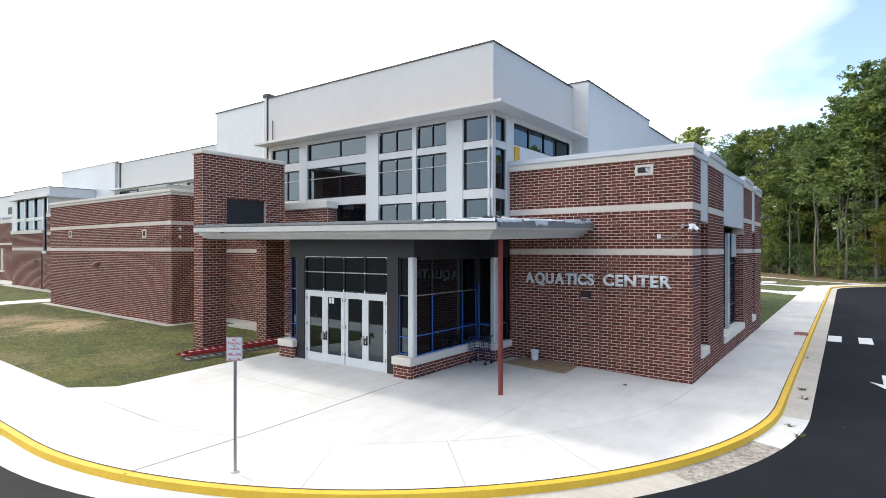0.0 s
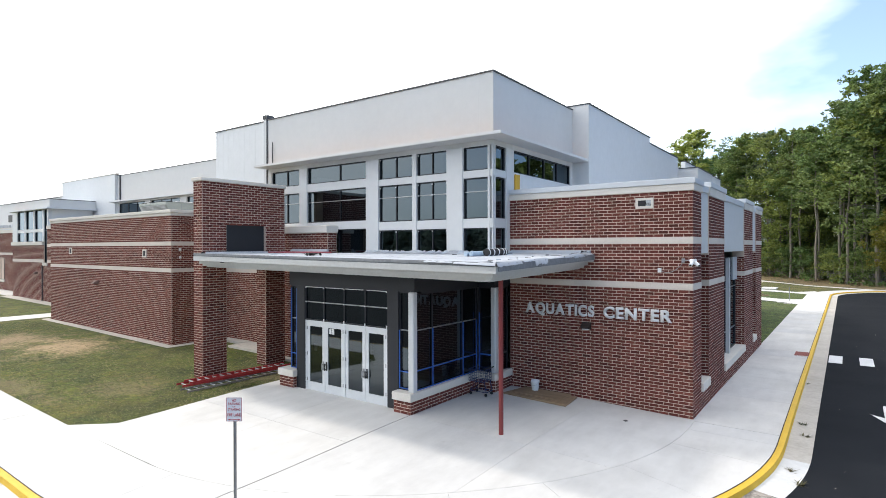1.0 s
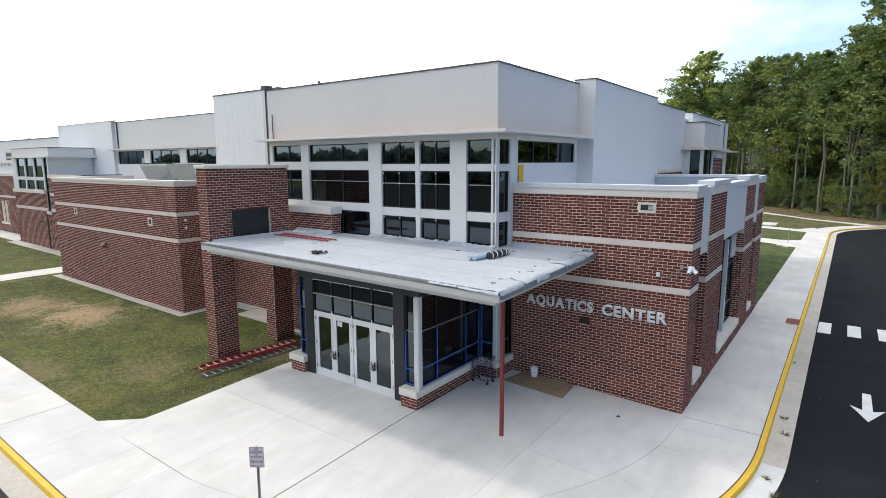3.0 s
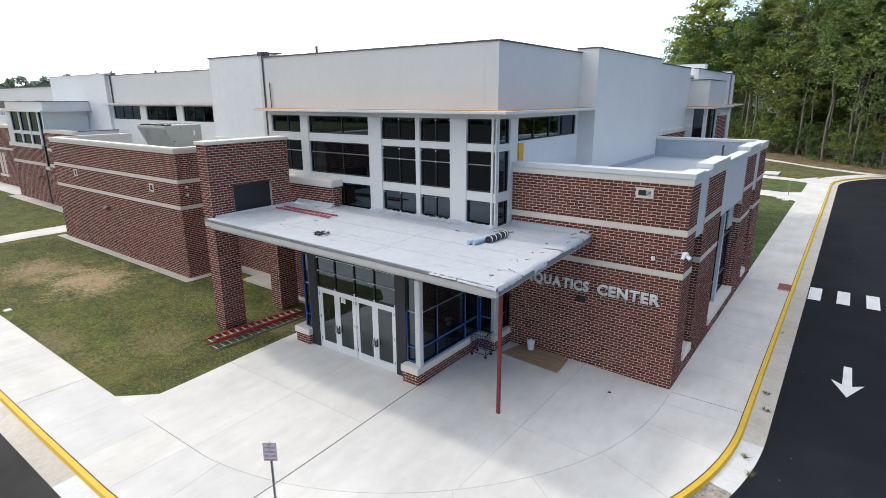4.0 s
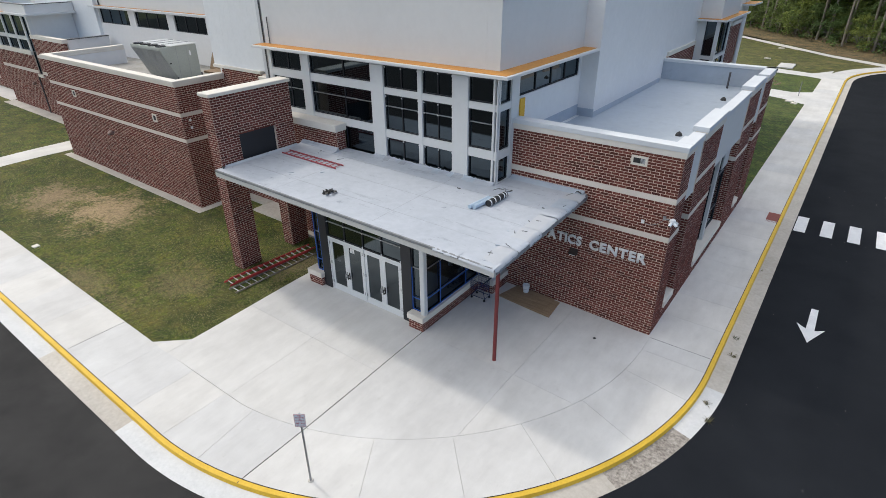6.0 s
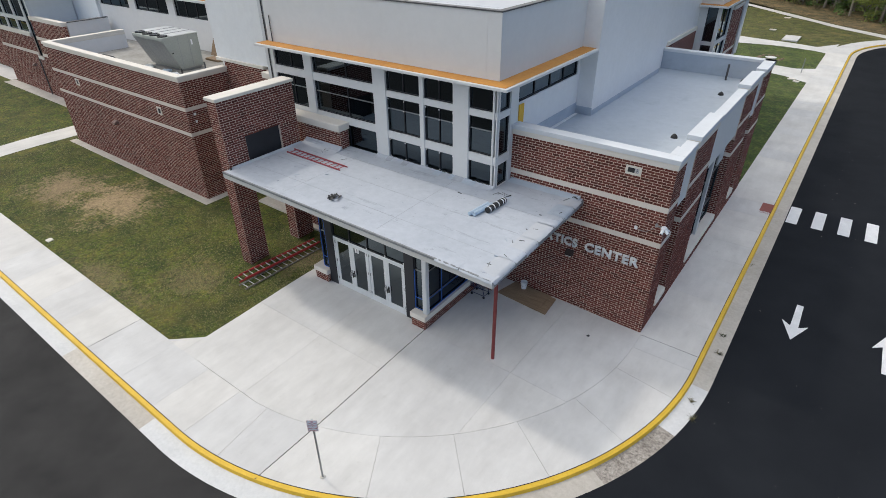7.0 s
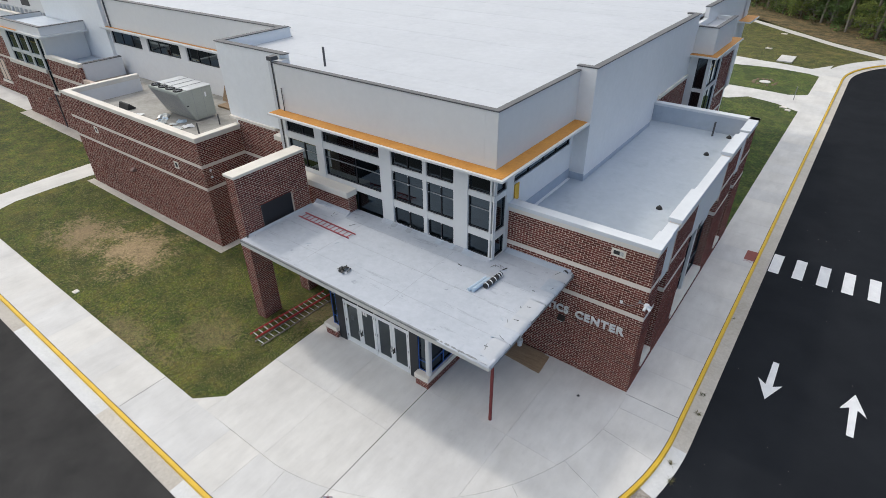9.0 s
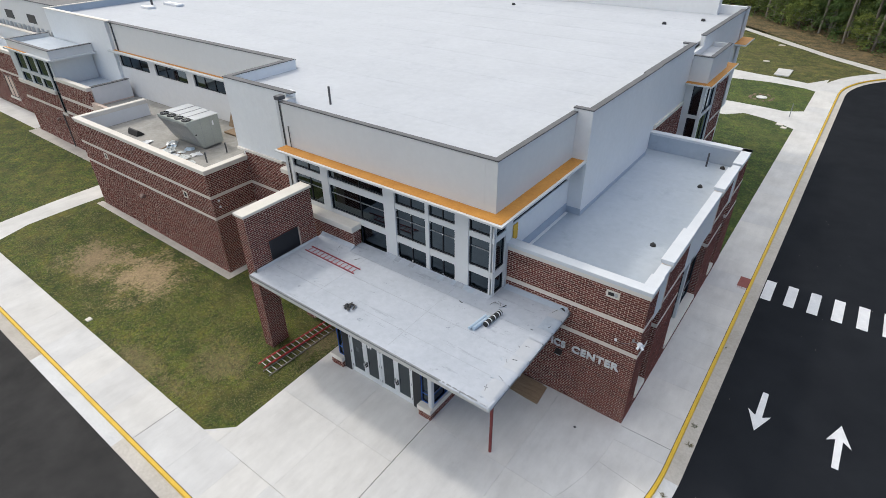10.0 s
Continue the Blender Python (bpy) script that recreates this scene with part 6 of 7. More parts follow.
# ---- loose things and fixtures ----
def ladder(length, width, rungs, rail_mat, rung_mat, thick=0.08):
    """Lies along y from the origin, on its back."""
    ob = thing("ladder", (0, 0, 0), "", "ladder")
    for x in (-width / 2, width / 2):
        g = Geo()
        g.extrude([(x - 0.016, 0.0), (x + 0.016, 0.0), (x + 0.016, 0.014), (x - 0.002, 0.014), (x - 0.002, thick - 0.014), (x + 0.016, thick - 0.014), (x + 0.016, thick), (x - 0.016, thick)], "y", 0.0, length)
        part("rail", g, rail_mat, ob)
    for k in range(rungs):
        y = 0.18 + (length - 0.36) * k / (rungs - 1)
        part("rung", Geo().box(-width / 2 + 0.016, width / 2 - 0.016, y - 0.018, y + 0.018, thick * 0.3, thick * 0.72), rung_mat, ob, bevel=0.004)
    return ob


def lay(ob, x, y, z, turn, label, group=""):
    ob.matrix_basis = Matrix.Translation((x, y, z)) @ Matrix.Rotation(radians(turn), 4, "Z") @ ob.matrix_basis.to_3x3().to_4x4()
    return tagged(ob, label, "", group)


a = ladder(4.4, 0.48, 14, LADDER_RED, ALU)
lay(a, -20.3, 11.0, 0.2, -4.5, "red fibreglass extension ladder lying on the lawn", "ladders")
lay(copy_thing(a, Matrix.Identity(4)), -20.22, 11.25, 0.285, -4.5, "red fibreglass ladder section lying on another ladder", "ladders")
LADDER_GREY = surface("weathered_ladder", (0.16, 0.13, 0.11), (0.34, 0.30, 0.27), 0.6, 0.2, fine=12, broad=2.0)
b = ladder(4.6, 0.5, 14, LADDER_GREY, ALU, 0.07)
lay(b, -19.72, 10.85, 0.12, -1.5, "grey weathered ladder lying under a red one", "ladders")
LADDER_DUSTY = surface("dusty_red", (0.26, 0.045, 0.055), (0.42, 0.11, 0.12), 0.8, fine=9, broad=1.5)
c = ladder(3.62, 0.44, 12, LADDER_DUSTY, LADDER_DUSTY, 0.06)
lay(c, -16.83, 15.24, 5.17 + 0.035, 88.6, "dusty red ladder lying on the canopy roof", "ladders")

# parking sign on its pole
sign_post = thing("parking_sign", (-9.4, 6.19, 0.0), "white no parking sign with red lettering on a steel pole", "sign")
part("pole", Geo().tube((-9.4, 6.19, -0.1), (-9.4, 6.19, 2.58), 0.03, sides=10), STEEL, sign_post, "galvanised steel pole")
part("base_collar", Geo().tube((-9.4, 6.19, gz(-9.4, 6.19)), (-9.4, 6.19, gz(-9.4, 6.19) + 0.03), 0.09, 0.07, 14), CONCRETE_GUTTER, sign_post)


def turned(geo_mesh, deg, c):
    geo_mesh.transform(Matrix.Translation(c) @ Matrix.Rotation(radians(deg), 4, "Z"))
    return geo_mesh


SA = 36
plate = part("plate", turned(Geo().box(-0.152, 0.152, -0.002, 0.002, -0.228, 0.228).mesh("plate"), SA, (-9.4, 6.19, 2.36)), SIGN_WHITE, sign_post, "white aluminium sign plate")
plate.location = (0.02, -0.03, 0)
border = Geo()
for q in ((-0.145, 0.145, 0.216, 0.222), (-0.145, 0.145, -0.222, -0.216), (-0.145, -0.139, -0.216, 0.216), (0.139, 0.145, -0.216, 0.216)):
    border.box(q[0], q[1], -0.0045, -0.0025, q[2], q[3])
arrow_g = Geo().box(-0.08, 0.08, -0.0045, -0.0025, -0.197, -0.187)
arrow_g.face((-0.12, -0.004, -0.192), (-0.075, -0.004, -0.21), (-0.075, -0.004, -0.174)).face((0.12, -0.004, -0.192), (0.075, -0.004, -0.174), (0.075, -0.004, -0.21))
part("border", turned(border.mesh("border"), SA, (-9.4, 6.19, 2.36)), SIGN_RED, plate)
part("arrow", turned(arrow_g.mesh("arrow"), SA, (-9.4, 6.19, 2.36)), SIGN_RED, plate)


def sign_line(text, half, cap, z):
    before = set(bpy.data.objects)
    letters(text, -half, half, cap, z, -0.003, SIGN_RED, None, 0.002, 0.01)
    for ob in set(bpy.data.objects) - before:
        ob.data.transform(Matrix.Translation((-9.4, 6.19, 2.36)) @ Matrix.Rotation(radians(SA), 4, "Z"))
        ob.parent = plate


sign_line("NO", 0.04, 0.05, 0.148)
sign_line("PARKING", 0.115, 0.05, 0.085)
sign_line("OR", 0.03, 0.032, 0.04)
sign_line("STANDING", 0.115, 0.045, -0.02)
sign_line("FIRE LANE", 0.125, 0.06, -0.13)

# bucket and plywood by the wall
bx, by, bz = -9.15, 18.3, 0.212
bucket = thing("bucket", (bx, by, bz), "white plastic bucket standing on plywood by the brick wall", "bucket")
body = Geo()
ring = [(0.0, 0.115), (0.30, 0.145), (0.30, 0.157), (0.34, 0.157), (0.36, 0.15), (0.36, 0.14), (0.02, 0.108)]
N = 20
body.v = [(bx + r * math.cos(2 * math.pi * k / N), by + r * math.sin(2 * math.pi * k / N), bz + z) for z, r in ring for k in range(N)]
body.f = [(j * N + k, j * N + (k + 1) % N, (j + 1) * N + (k + 1) % N, (j + 1) * N + k) for j in range(len(ring) - 1) for k in range(N)]
body.f += [tuple(reversed(range(N))), tuple(range((len(ring) - 1) * N, len(ring) * N))]
part("bucket_body", body, PLASTIC_WHITE, bucket, smooth=False)
hoop = Geo()
for k in range(10):
    w0, w1 = math.pi * k / 10, math.pi * (k + 1) / 10
    hoop.tube((bx + 0.155 * math.cos(w0), by - 0.05 - 0.1 * math.sin(w0), bz + 0.31 - 0.12 * math.sin(w0)), (bx + 0.155 * math.cos(w1), by - 0.05 - 0.1 * math.sin(w1), bz + 0.31 - 0.12 * math.sin(w1)), 0.004, sides=5)
part("handle", hoop, STEEL, bucket)
solid("plywood_sheet", Geo().prism([(-10.0, 17.4), (-7.5, 17.22), (-7.6, 18.45), (-9.75, 18.5)], 0.12, 0.185), PLYWOOD, "weathered brown plywood sheet lying on the paving", "plywood sheet", bevel=0.004)
solid("plywood_sheet", Geo().prism([(-9.85, 17.7), (-7.9, 17.55), (-7.85, 18.5), (-9.7, 18.55)], 0.187, 0.21), PLYWOOD, "weathered plywood sheet lying on another sheet", "plywood sheet", bevel=0.004)

# dark wire cart by the plinth
cart = thing("shopping_cart", (-10.55, 16.75, 0.12), "dark blue wire cart with castors beside the plinth", "cart")
CART = surface("cart_paint", (0.012, 0.025, 0.09), (0.03, 0.05, 0.15), 0.45, 0.3, fine=20)
x0, y0, z0 = -10.9, 16.55, 0.165
basket = Geo()
for k in range(9):
    x = x0 + 0.08 * k
    basket.tube((x, y0, z0 + 0.5), (x, y0, z0 + 0.92), 0.006, sides=5).tube((x, y0 + 0.5, z0 + 0.5), (x, y0 + 0.5, z0 + 0.92), 0.006, sides=5).tube((x, y0, z0 + 0.5), (x, y0 + 0.5, z0 + 0.5), 0.006, sides=5)
for k in range(7):
    y = y0 + 0.083 * k
    basket.tube((x0, y, z0 + 0.5), (x0, y, z0 + 0.92), 0.006, sides=5).tube((x0 + 0.64, y, z0 + 0.5), (x0 + 0.64, y, z0 + 0.92), 0.006, sides=5)
for z in (0.5, 0.6, 0.7, 0.81, 0.92):
    r = 0.012 if z in (0.5, 0.92) else 0.006
    for p, q in (((x0, y0), (x0 + 0.64, y0)), ((x0 + 0.64, y0), (x0 + 0.64, y0 + 0.5)), ((x0 + 0.64, y0 + 0.5), (x0, y0 + 0.5)), ((x0, y0 + 0.5), (x0, y0))):
        basket.tube((*p, z0 + z), (*q, z0 + z), r, sides=5)
part("basket", basket, CART, cart, "dark blue wire basket", kind="stuff")
under = Geo()
for y in (y0 + 0.05, y0 + 0.45):
    under.tube((x0 + 0.62, y, z0 + 0.5), (x0 + 0.7, y, z0 + 0.14), 0.014, sides=6).tube((x0 + 0.7, y, z0 + 0.14), (x0 + 0.02, y, z0 + 0.14), 0.014, sides=6).tube((x0 + 0.02, y, z0 + 0.14), (x0 + 0.3, y, z0 + 0.5), 0.012, sides=6)
under.tube((x0 + 0.7, y0 + 0.05, z0 + 0.14), (x0 + 0.7, y0 + 0.45, z0 + 0.14), 0.014, sides=6).tube((x0 + 0.02, y0 + 0.05, z0 + 0.14), (x0 + 0.02, y0 + 0.45, z0 + 0.14), 0.014, sides=6)
part("undercarriage", under, CART, cart, kind="stuff")
part("push_bar", Geo().tube((x0 + 0.74, y0, z0 + 1.0), (x0 + 0.74, y0 + 0.5, z0 + 1.0), 0.016).tube((x0 + 0.64, y0, z0 + 0.92), (x0 + 0.74, y0, z0 + 1.0), 0.012).tube((x0 + 0.64, y0 + 0.5, z0 + 0.92), (x0 + 0.74, y0 + 0.5, z0 + 1.0), 0.012), BLACK, cart)
for x in (x0 + 0.05, x0 + 0.68):
    for y in (y0 + 0.05, y0 + 0.45):
        part("castor", Geo().tube((x, y - 0.015, z0 + 0.05), (x, y + 0.015, z0 + 0.05), 0.055, sides=12), BLACK, cart, "black rubber castor")

# wall lamp, vent, camera on the entry block
lamp = thing("wall_lamp", (-7.3, EY, 2.68), "dark bronze wedge wall lamp under the letters", "lamp")
part("housing", Geo().extrude([(EY - 0.004, 2.56), (EY - 0.004, 2.8), (EY - 0.05, 2.8), (EY - 0.21, 2.66), (EY - 0.21, 2.6), (EY - 0.05, 2.56)], "x", -7.46, -7.14), BRONZE, lamp, bevel=0.006)
part("lens", Geo().box(-7.42, -7.18, EY - 0.19, EY - 0.06, 2.556, 2.575), PLASTIC_WHITE, lamp)


def wall_vent(x0, x1, z0, z1, y, label, split):
    ob = thing("wall_vent", ((x0 + x1) / 2, y, z0), label, "vent", "wall vents")
    f = Geo()
    for e in (y - 0.035, y + 0.02):
        for k in (0.0, 0.075):
            f.v += [(x0 + k, e, z0 + k), (x1 - k, e, z0 + k), (x1 - k, e, z1 - k), (x0 + k, e, z1 - k)]
    for k in range(4):
        j = (k + 1) % 4
        f.f += [(k, j, 4 + j, 4 + k), (8 + j, 8 + k, 12 + k, 12 + j), (k, 8 + k, 8 + j, j), (4 + j, 12 + j, 12 + k, 4 + k)]
    part("surround", f, STONE, ob, "white stone surround")
    # black plate on the wall face stands in for the vent's shaded hole
    part("opening", Geo().box(x0 + 0.075, x1 - 0.075, y - 0.008, y - 0.002, z0 + 0.075, z1 - 0.075), BLACK, ob)
    if split:
        for k in range(5):
            z = z0 + 0.09 + k * 0.04
            part("slat", Geo().box(x0 + 0.33, x1 - 0.08, y - 0.022, y - 0.009, z, z + 0.022), ALU, ob)
    return ob


wall_vent(-5.61, -5.04, 6.69, 7.03, EY, "white framed rectangular wall vent high in the brick wall", True)
for a, b, c, d in VENTS:
    wall_vent(a, b, c, d, WY, "small square white framed vent in the brick wing", False)

cctv = thing("security_camera", (-3.8, 18.5, 4.95), "white multi-lens security camera on a bracket at the brick corner", "camera")
part("bracket", Geo().tube((-4.12, EY - 0.09, 5.0), (-3.84, EY - 0.11, 5.0), 0.022).box(-4.17, -4.08, EY - 0.07, EY - 0.005, 4.93, 5.06), STEEL, cctv)
part("head", Geo().tube((-3.82, EY - 0.12, 5.05), (-3.82, EY - 0.12, 4.96), 0.095, 0.115, 16), PLASTIC_WHITE, cctv, bevel=0.01)
for k in range(3):
    w = radians(-100 + 75 * k)
    c0 = Vector((-3.82 + 0.08 * math.cos(w), EY - 0.12 + 0.08 * math.sin(w), 4.93))
    part("lens_housing", Geo().tube(c0, c0 + Vector((0.13 * math.cos(w), 0.13 * math.sin(w), -0.08)), 0.06, 0.052, 10), PLASTIC_WHITE, cctv)
    part("lens", Geo().tube(c0 + Vector((0.128 * math.cos(w), 0.128 * math.sin(w), -0.079)), c0 + Vector((0.14 * math.cos(w), 0.14 * math.sin(w), -0.085)), 0.036, 0.03, 10), BLACK, cctv)
cable = Geo()
cpts = [Vector((-4.84 + 0.1 * k, EY - 0.03, 4.66 - 0.16 * math.sin(math.pi * min(1, k / 7)) + 0.035 * k)) for k in range(8)]
for p, q in zip(cpts, cpts[1:]):
    cable.tube(p, q, 0.009, sides=5)
part("cable", cable, STEEL, cctv, "loose grey cable")
solid("junction_box", Geo().box(-4.9, -4.79, EY - 0.06, EY - 0.008, 4.6, 4.74), PLASTIC_WHITE, "small white junction box on the brick wall", "junction box", bevel=0.008)


WALL_LIGHT = surface("weathered_bronze", (0.16, 0.10, 0.08), (0.30, 0.2, 0.165), 0.6, 0.1, fine=20)


def wall_pack(x, y, z, w=0.32):
    ob = thing("wall_light", (x, y, z), "small bronze sloped wall light on the brick wing", "lamp", "wall lights")
    part("housing", Geo().extrude([(y - 0.005, z), (y - 0.005, z + 0.22), (y - 0.12, z + 0.22), (y - 0.3, z + 0.1), (y - 0.3, z + 0.04)], "x", x - w / 2, x + w / 2), WALL_LIGHT, ob, bevel=0.008)
    part("lens", Geo().box(x - w / 2 + 0.03, x + w / 2 - 0.03, y - 0.27, y - 0.05, z - 0.012, z + 0.012), BLACK, ob)


wall_pack(-37.7, WY, 3.2)
wall_pack(-60.5, VY, 3.05)
for z in (5.28, 4.86):
    solid("junction_box", Geo().box(WX1 + 0.008, WX1 + 0.07, 15.6, 15.72, z, z + 0.13), PLASTIC_WHITE, "small white junction box on the wing's end wall", "junction box", group="junction boxes", bevel=0.006)

# things on the canopy roof
roll = thing("membrane_roll", (-9.42, 15.9, 5.17), "black roofing membrane roll with white bands on the canopy", "roll")
p, q = Vector((-9.54, 15.54, 5.255)), Vector((-9.46, 16.64, 5.275))
part("roll_body", Geo().tube(p, q, 0.12, sides=18), BLACK, roll)
for s in (0.07, 0.3, 0.55, 0.8, 0.93):
    c = p.lerp(q, s)
    d = (q - p).normalized() * 0.026
    part("wrap_band", Geo().tube(c - d, c + d, 0.124, sides=18), PLASTIC_WHITE, roll, "white wrapping band")
SHEET_BLUE = surface("pale_blue_film", (0.30, 0.40, 0.50), (0.52, 0.61, 0.69), 0.4, fine=12)
for dx, r, w in ((0.0, 0.075, 1.25), (0.17, 0.085, 1.3)):
    solid("film_roll", Geo().tube((-10.0 + dx, 15.0 + dx * 0.3, 5.13 + r), (-9.86 + dx, 14.85 + w - dx * 0.3, 5.15 + r), r, sides=12), SHEET_BLUE, "pale blue plastic film roll on the canopy roof", "roll", group="film rolls")
heap = Geo()
rg = random.Random(4)
for k in range(9):
    x, y, w = -15.2 + rg.uniform(-0.25, 0.25), 13.05 + rg.uniform(-0.14, 0.14), rg.uniform(0, 6.28)
    a, b = Vector((math.cos(w), math.sin(w), 0)), Vector((-math.sin(w), math.cos(w), 0))
    n0, l, s = len(heap.v), rg.uniform(0.1, 0.24), rg.uniform(0.03, 0.08)
    for k2 in range(5):
        c = Vector((x, y, 5.12 + 0.11 * abs(math.sin(k2 * 1.3 + k)))) + a * l * (k2 - 2) * 0.5
        heap.v += [tuple(c - b * s), tuple(c + b * s + Vector((0, 0, 0.03)))]
    heap.f += [(n0 + 2 * m, n0 + 2 * m + 2, n0 + 2 * m + 3, n0 + 2 * m + 1) for m in range(4)]
solid("membrane_offcuts", heap, BLACK, "crumpled heap of black membrane offcuts on the canopy", "offcuts")
# ragged membrane flaps over the canopy's edges, loose scraps
SEAM = surface("membrane_seam", (0.30, 0.315, 0.345), (0.42, 0.44, 0.47), 0.65, fine=6, broad=1.2)
flaps = thing("membrane_edge", (-7.1, 15, 5.1), "torn white and grey membrane edge lapping over the canopy", "roofing membrane")
rg = random.Random(9)


def edge_flap(along, a, b, lip, back, drop, mat):
    """A loose end of membrane lapping over an edge, its hem uneven."""
    g, n = Geo(), 9
    lean = rg.uniform(-0.4, 0.4)
    for k in range(n + 1):
        f = k / n
        u = a + (b - a) * f
        o = rg.uniform(0.0, 0.03)
        fall = max(0.01, drop * (1 + lean * (2 * f - 1)) * rg.uniform(0.75, 1.2))
        hump = rg.uniform(0, 0.03)
        for out, z in ((-back, 5.208), (-0.14, 5.216 + hump), (0.03 + o, 5.2 + rg.uniform(-0.015, 0.02)), (0.055 + o, 5.19 - fall)):
            g.v.append((lip + out, u, z) if along == "y" else (u, lip - out, z))
    g.f = [(k * 4 + j, k * 4 + j + 1, k * 4 + 5 + j, k * 4 + 4 + j) for k in range(n) for j in range(3)]
    part("flap", sagged(g), mat, flaps, smooth=True)


y = CY0 - 0.02
for w, drop, mat, gap in ((1.35, 0.085, ROOF, 0.02), (0.7, 0.03, CANOPY_ROOF, 0.0), (0.8, 0.15, ROOF, 0.06), (1.1, 0.02, ROOF, 0.05), (0.75, 0.04, CANOPY_ROOF, 0.02), (0.9, 0.07, ROOF_GREY, 0.03), (0.6, 0.02, ROOF, 0.0)):
    edge_flap("y", y, min(y + w, 18.5), CX1, 0.65, drop, mat)
    y += w + gap
for a, b, drop in ((-9.3, -8.35, 0.02), (-8.3, CX1 + 0.02, 0.045)):
    edge_flap("x", a, b, CY0, 0.4, drop, CANOPY_ROOF)
part("drip_strip", sagged(Geo().box(CX0, CX1, CY0 - 0.015, CY0 + 0.05, 5.13, 5.215)), EDGE, flaps, "dark membrane strip along the edge")
part("drip_strip", sagged(Geo().box(CX1 - 0.05, CX1 + 0.045, CY0 + 0.1, 18.55, 4.98, 5.17)), EDGE, flaps, "dark membrane strip along the edge")
part("upturn", sagged(Geo().extrude([(TY - 0.22, 5.202), (TY - 0.03, 5.28), (TY - 0.03, 5.18)], "x", -16.8, -10.5)), CANOPY_ROOF, flaps, "membrane turned up against the windows")
part("upturn", sagged(Geo().extrude([(16.3, 5.2), (16.6, 5.235), (16.78, 5.36), (16.82, 5.37), (16.82, 5.18)], "x", -20.95, -18.5)), CANOPY_ROOF, flaps, "membrane folded up against the low brick wall")
part("upturn", sagged(Geo().extrude([(CX0 + 0.16, 5.202), (CX0 + 0.03, 5.27), (CX0 + 0.03, 5.18)], "y", PY0 + 0.1, PY1)), CANOPY_ROOF, flaps, "membrane turned up against the pylon")
part("upturn", sagged(Geo().extrude([(EY - 0.3, 5.202), (EY - 0.02, 5.31), (EY - 0.02, 5.18)], "x", -10.3, CX1 - 0.1)), ROOF_GREY, flaps, "membrane turned up against the brick wall")
x = -16.7
while x < -10.7:
    w = rg.uniform(0.15, 0.6)
    g = Geo()
    for k in range(6):
        u = x + w * k / 5
        g.v += [(u, TY - 0.3 - rg.uniform(0, 0.1), 5.204), (u, TY - 0.12, 5.25 + rg.uniform(0, 0.03)), (u, TY - 0.07, 5.28 + rg.uniform(0.0, 0.07))]
    g.f = [(k * 3 + j, k * 3 + j + 3, k * 3 + j + 4, k * 3 + j + 1) for k in range(5) for j in range(2)]
    part("tatter", sagged(g), rg.choice((CANOPY_ROOF, CANOPY_ROOF, ROOF_GREY, SEAM)), flaps, "ragged membrane end at the window foot")
    x += w + rg.uniform(-0.02, 0.12)
for x, y, w, l in ((-7.3, 18.3, 0.16, 0.3), (-20.9, 12.25, 0.12, 0.16)):
    torn = Geo()
    for k in range(5):
        a = 0.7 * k
        torn.v += [(x + w * math.cos(a) * rg.uniform(0.5, 1), y + l * math.sin(a) * rg.uniform(0.5, 1), 5.2), (x + w * 0.7 * math.cos(a), y + l * 0.8 * math.sin(a), 5.25 + 0.06 * rg.random())]
    torn.f = [(2 * k, 2 * k + 2, 2 * k + 3, 2 * k + 1) for k in range(4)] + [(1, 3, 5, 7, 9)]
    part("torn_corner", sagged(torn), BLACK, flaps, "torn black membrane corner")
for k, (x0, x1, y0, y1) in enumerate(((CX0 + 0.4, -7.8, 13.3, 13.318), (CX0 + 0.4, -7.8, 14.9, 14.918), (CX0 + 0.4, -7.8, 16.4, 16.42), (-12.2, -12.18, CY0 + 0.3, 17.2), (-17.3, -17.28, CY0 + 0.3, 16.7))):
    part("seam", sagged(Geo().box(x0, x1, y0, y1, 5.198, 5.204)), SEAM, flaps, "welded membrane seam")
for k in range(12):
    x, y = rg.uniform(-19.5, -7.8), rg.uniform(12.4, 17.0)
    if rg.random() < 0.35:
        x, y = rg.uniform(-10.9, -9.6), rg.uniform(17.0, 18.0)
        if x < -10.35 and y > 17.35:
            continue
    w, l, t = rg.uniform(0.008, 0.03), rg.uniform(0.02, 0.12), rg.uniform(0, 3.14)
    c, s = math.cos(t), math.sin(t)
    pts = [(x + c * a - s * b, y + s * a + c * b) for a, b in ((-l, -w), (l, -w * 0.4), (l * 0.7, w), (-l * 0.8, w * 0.8))]
    solid("membrane_scrap", sagged(Geo().prism(pts, 5.201, 5.208 + rg.uniform(0, 0.02))), BLACK if rg.random() < 0.45 else ROOF_GREY, "small torn scrap of roofing membrane on the canopy", "scrap", group="membrane scraps")
for k in range(24):
    if k < 8:
        x, y, l = rg.uniform(-10.3, -9.5), rg.uniform(17.05, 17.45), rg.uniform(0.06, 0.18)
    elif k < 21:
        x, y, l = rg.uniform(-7.9, -7.15), rg.uniform(12.2, 18.3), rg.uniform(0.04, 0.2)
    else:
        x, y, l = rg.uniform(-20.7, -17.5), rg.uniform(16.0, 16.75), rg.uniform(0.04, 0.16)
    t, w = rg.uniform(0, math.pi), rg.uniform(0.006, 0.02)
    c, s = math.cos(t), math.sin(t)
    pts = [(x + c * a - s * b, y + s * a + c * b) for a, b in ((-l, -w), (0, -w * 0.3), (l, -w * 0.8), (l * 0.8, w), (-l * 0.9, w * 0.5))]
    part("torn_strip", sagged(Geo().prism(pts, 5.2, 5.212 + rg.uniform(0, 0.03))), rg.choice((BLACK, EDGE, EDGE, ROOF_GREY)), flaps, "torn dark strip of membrane")
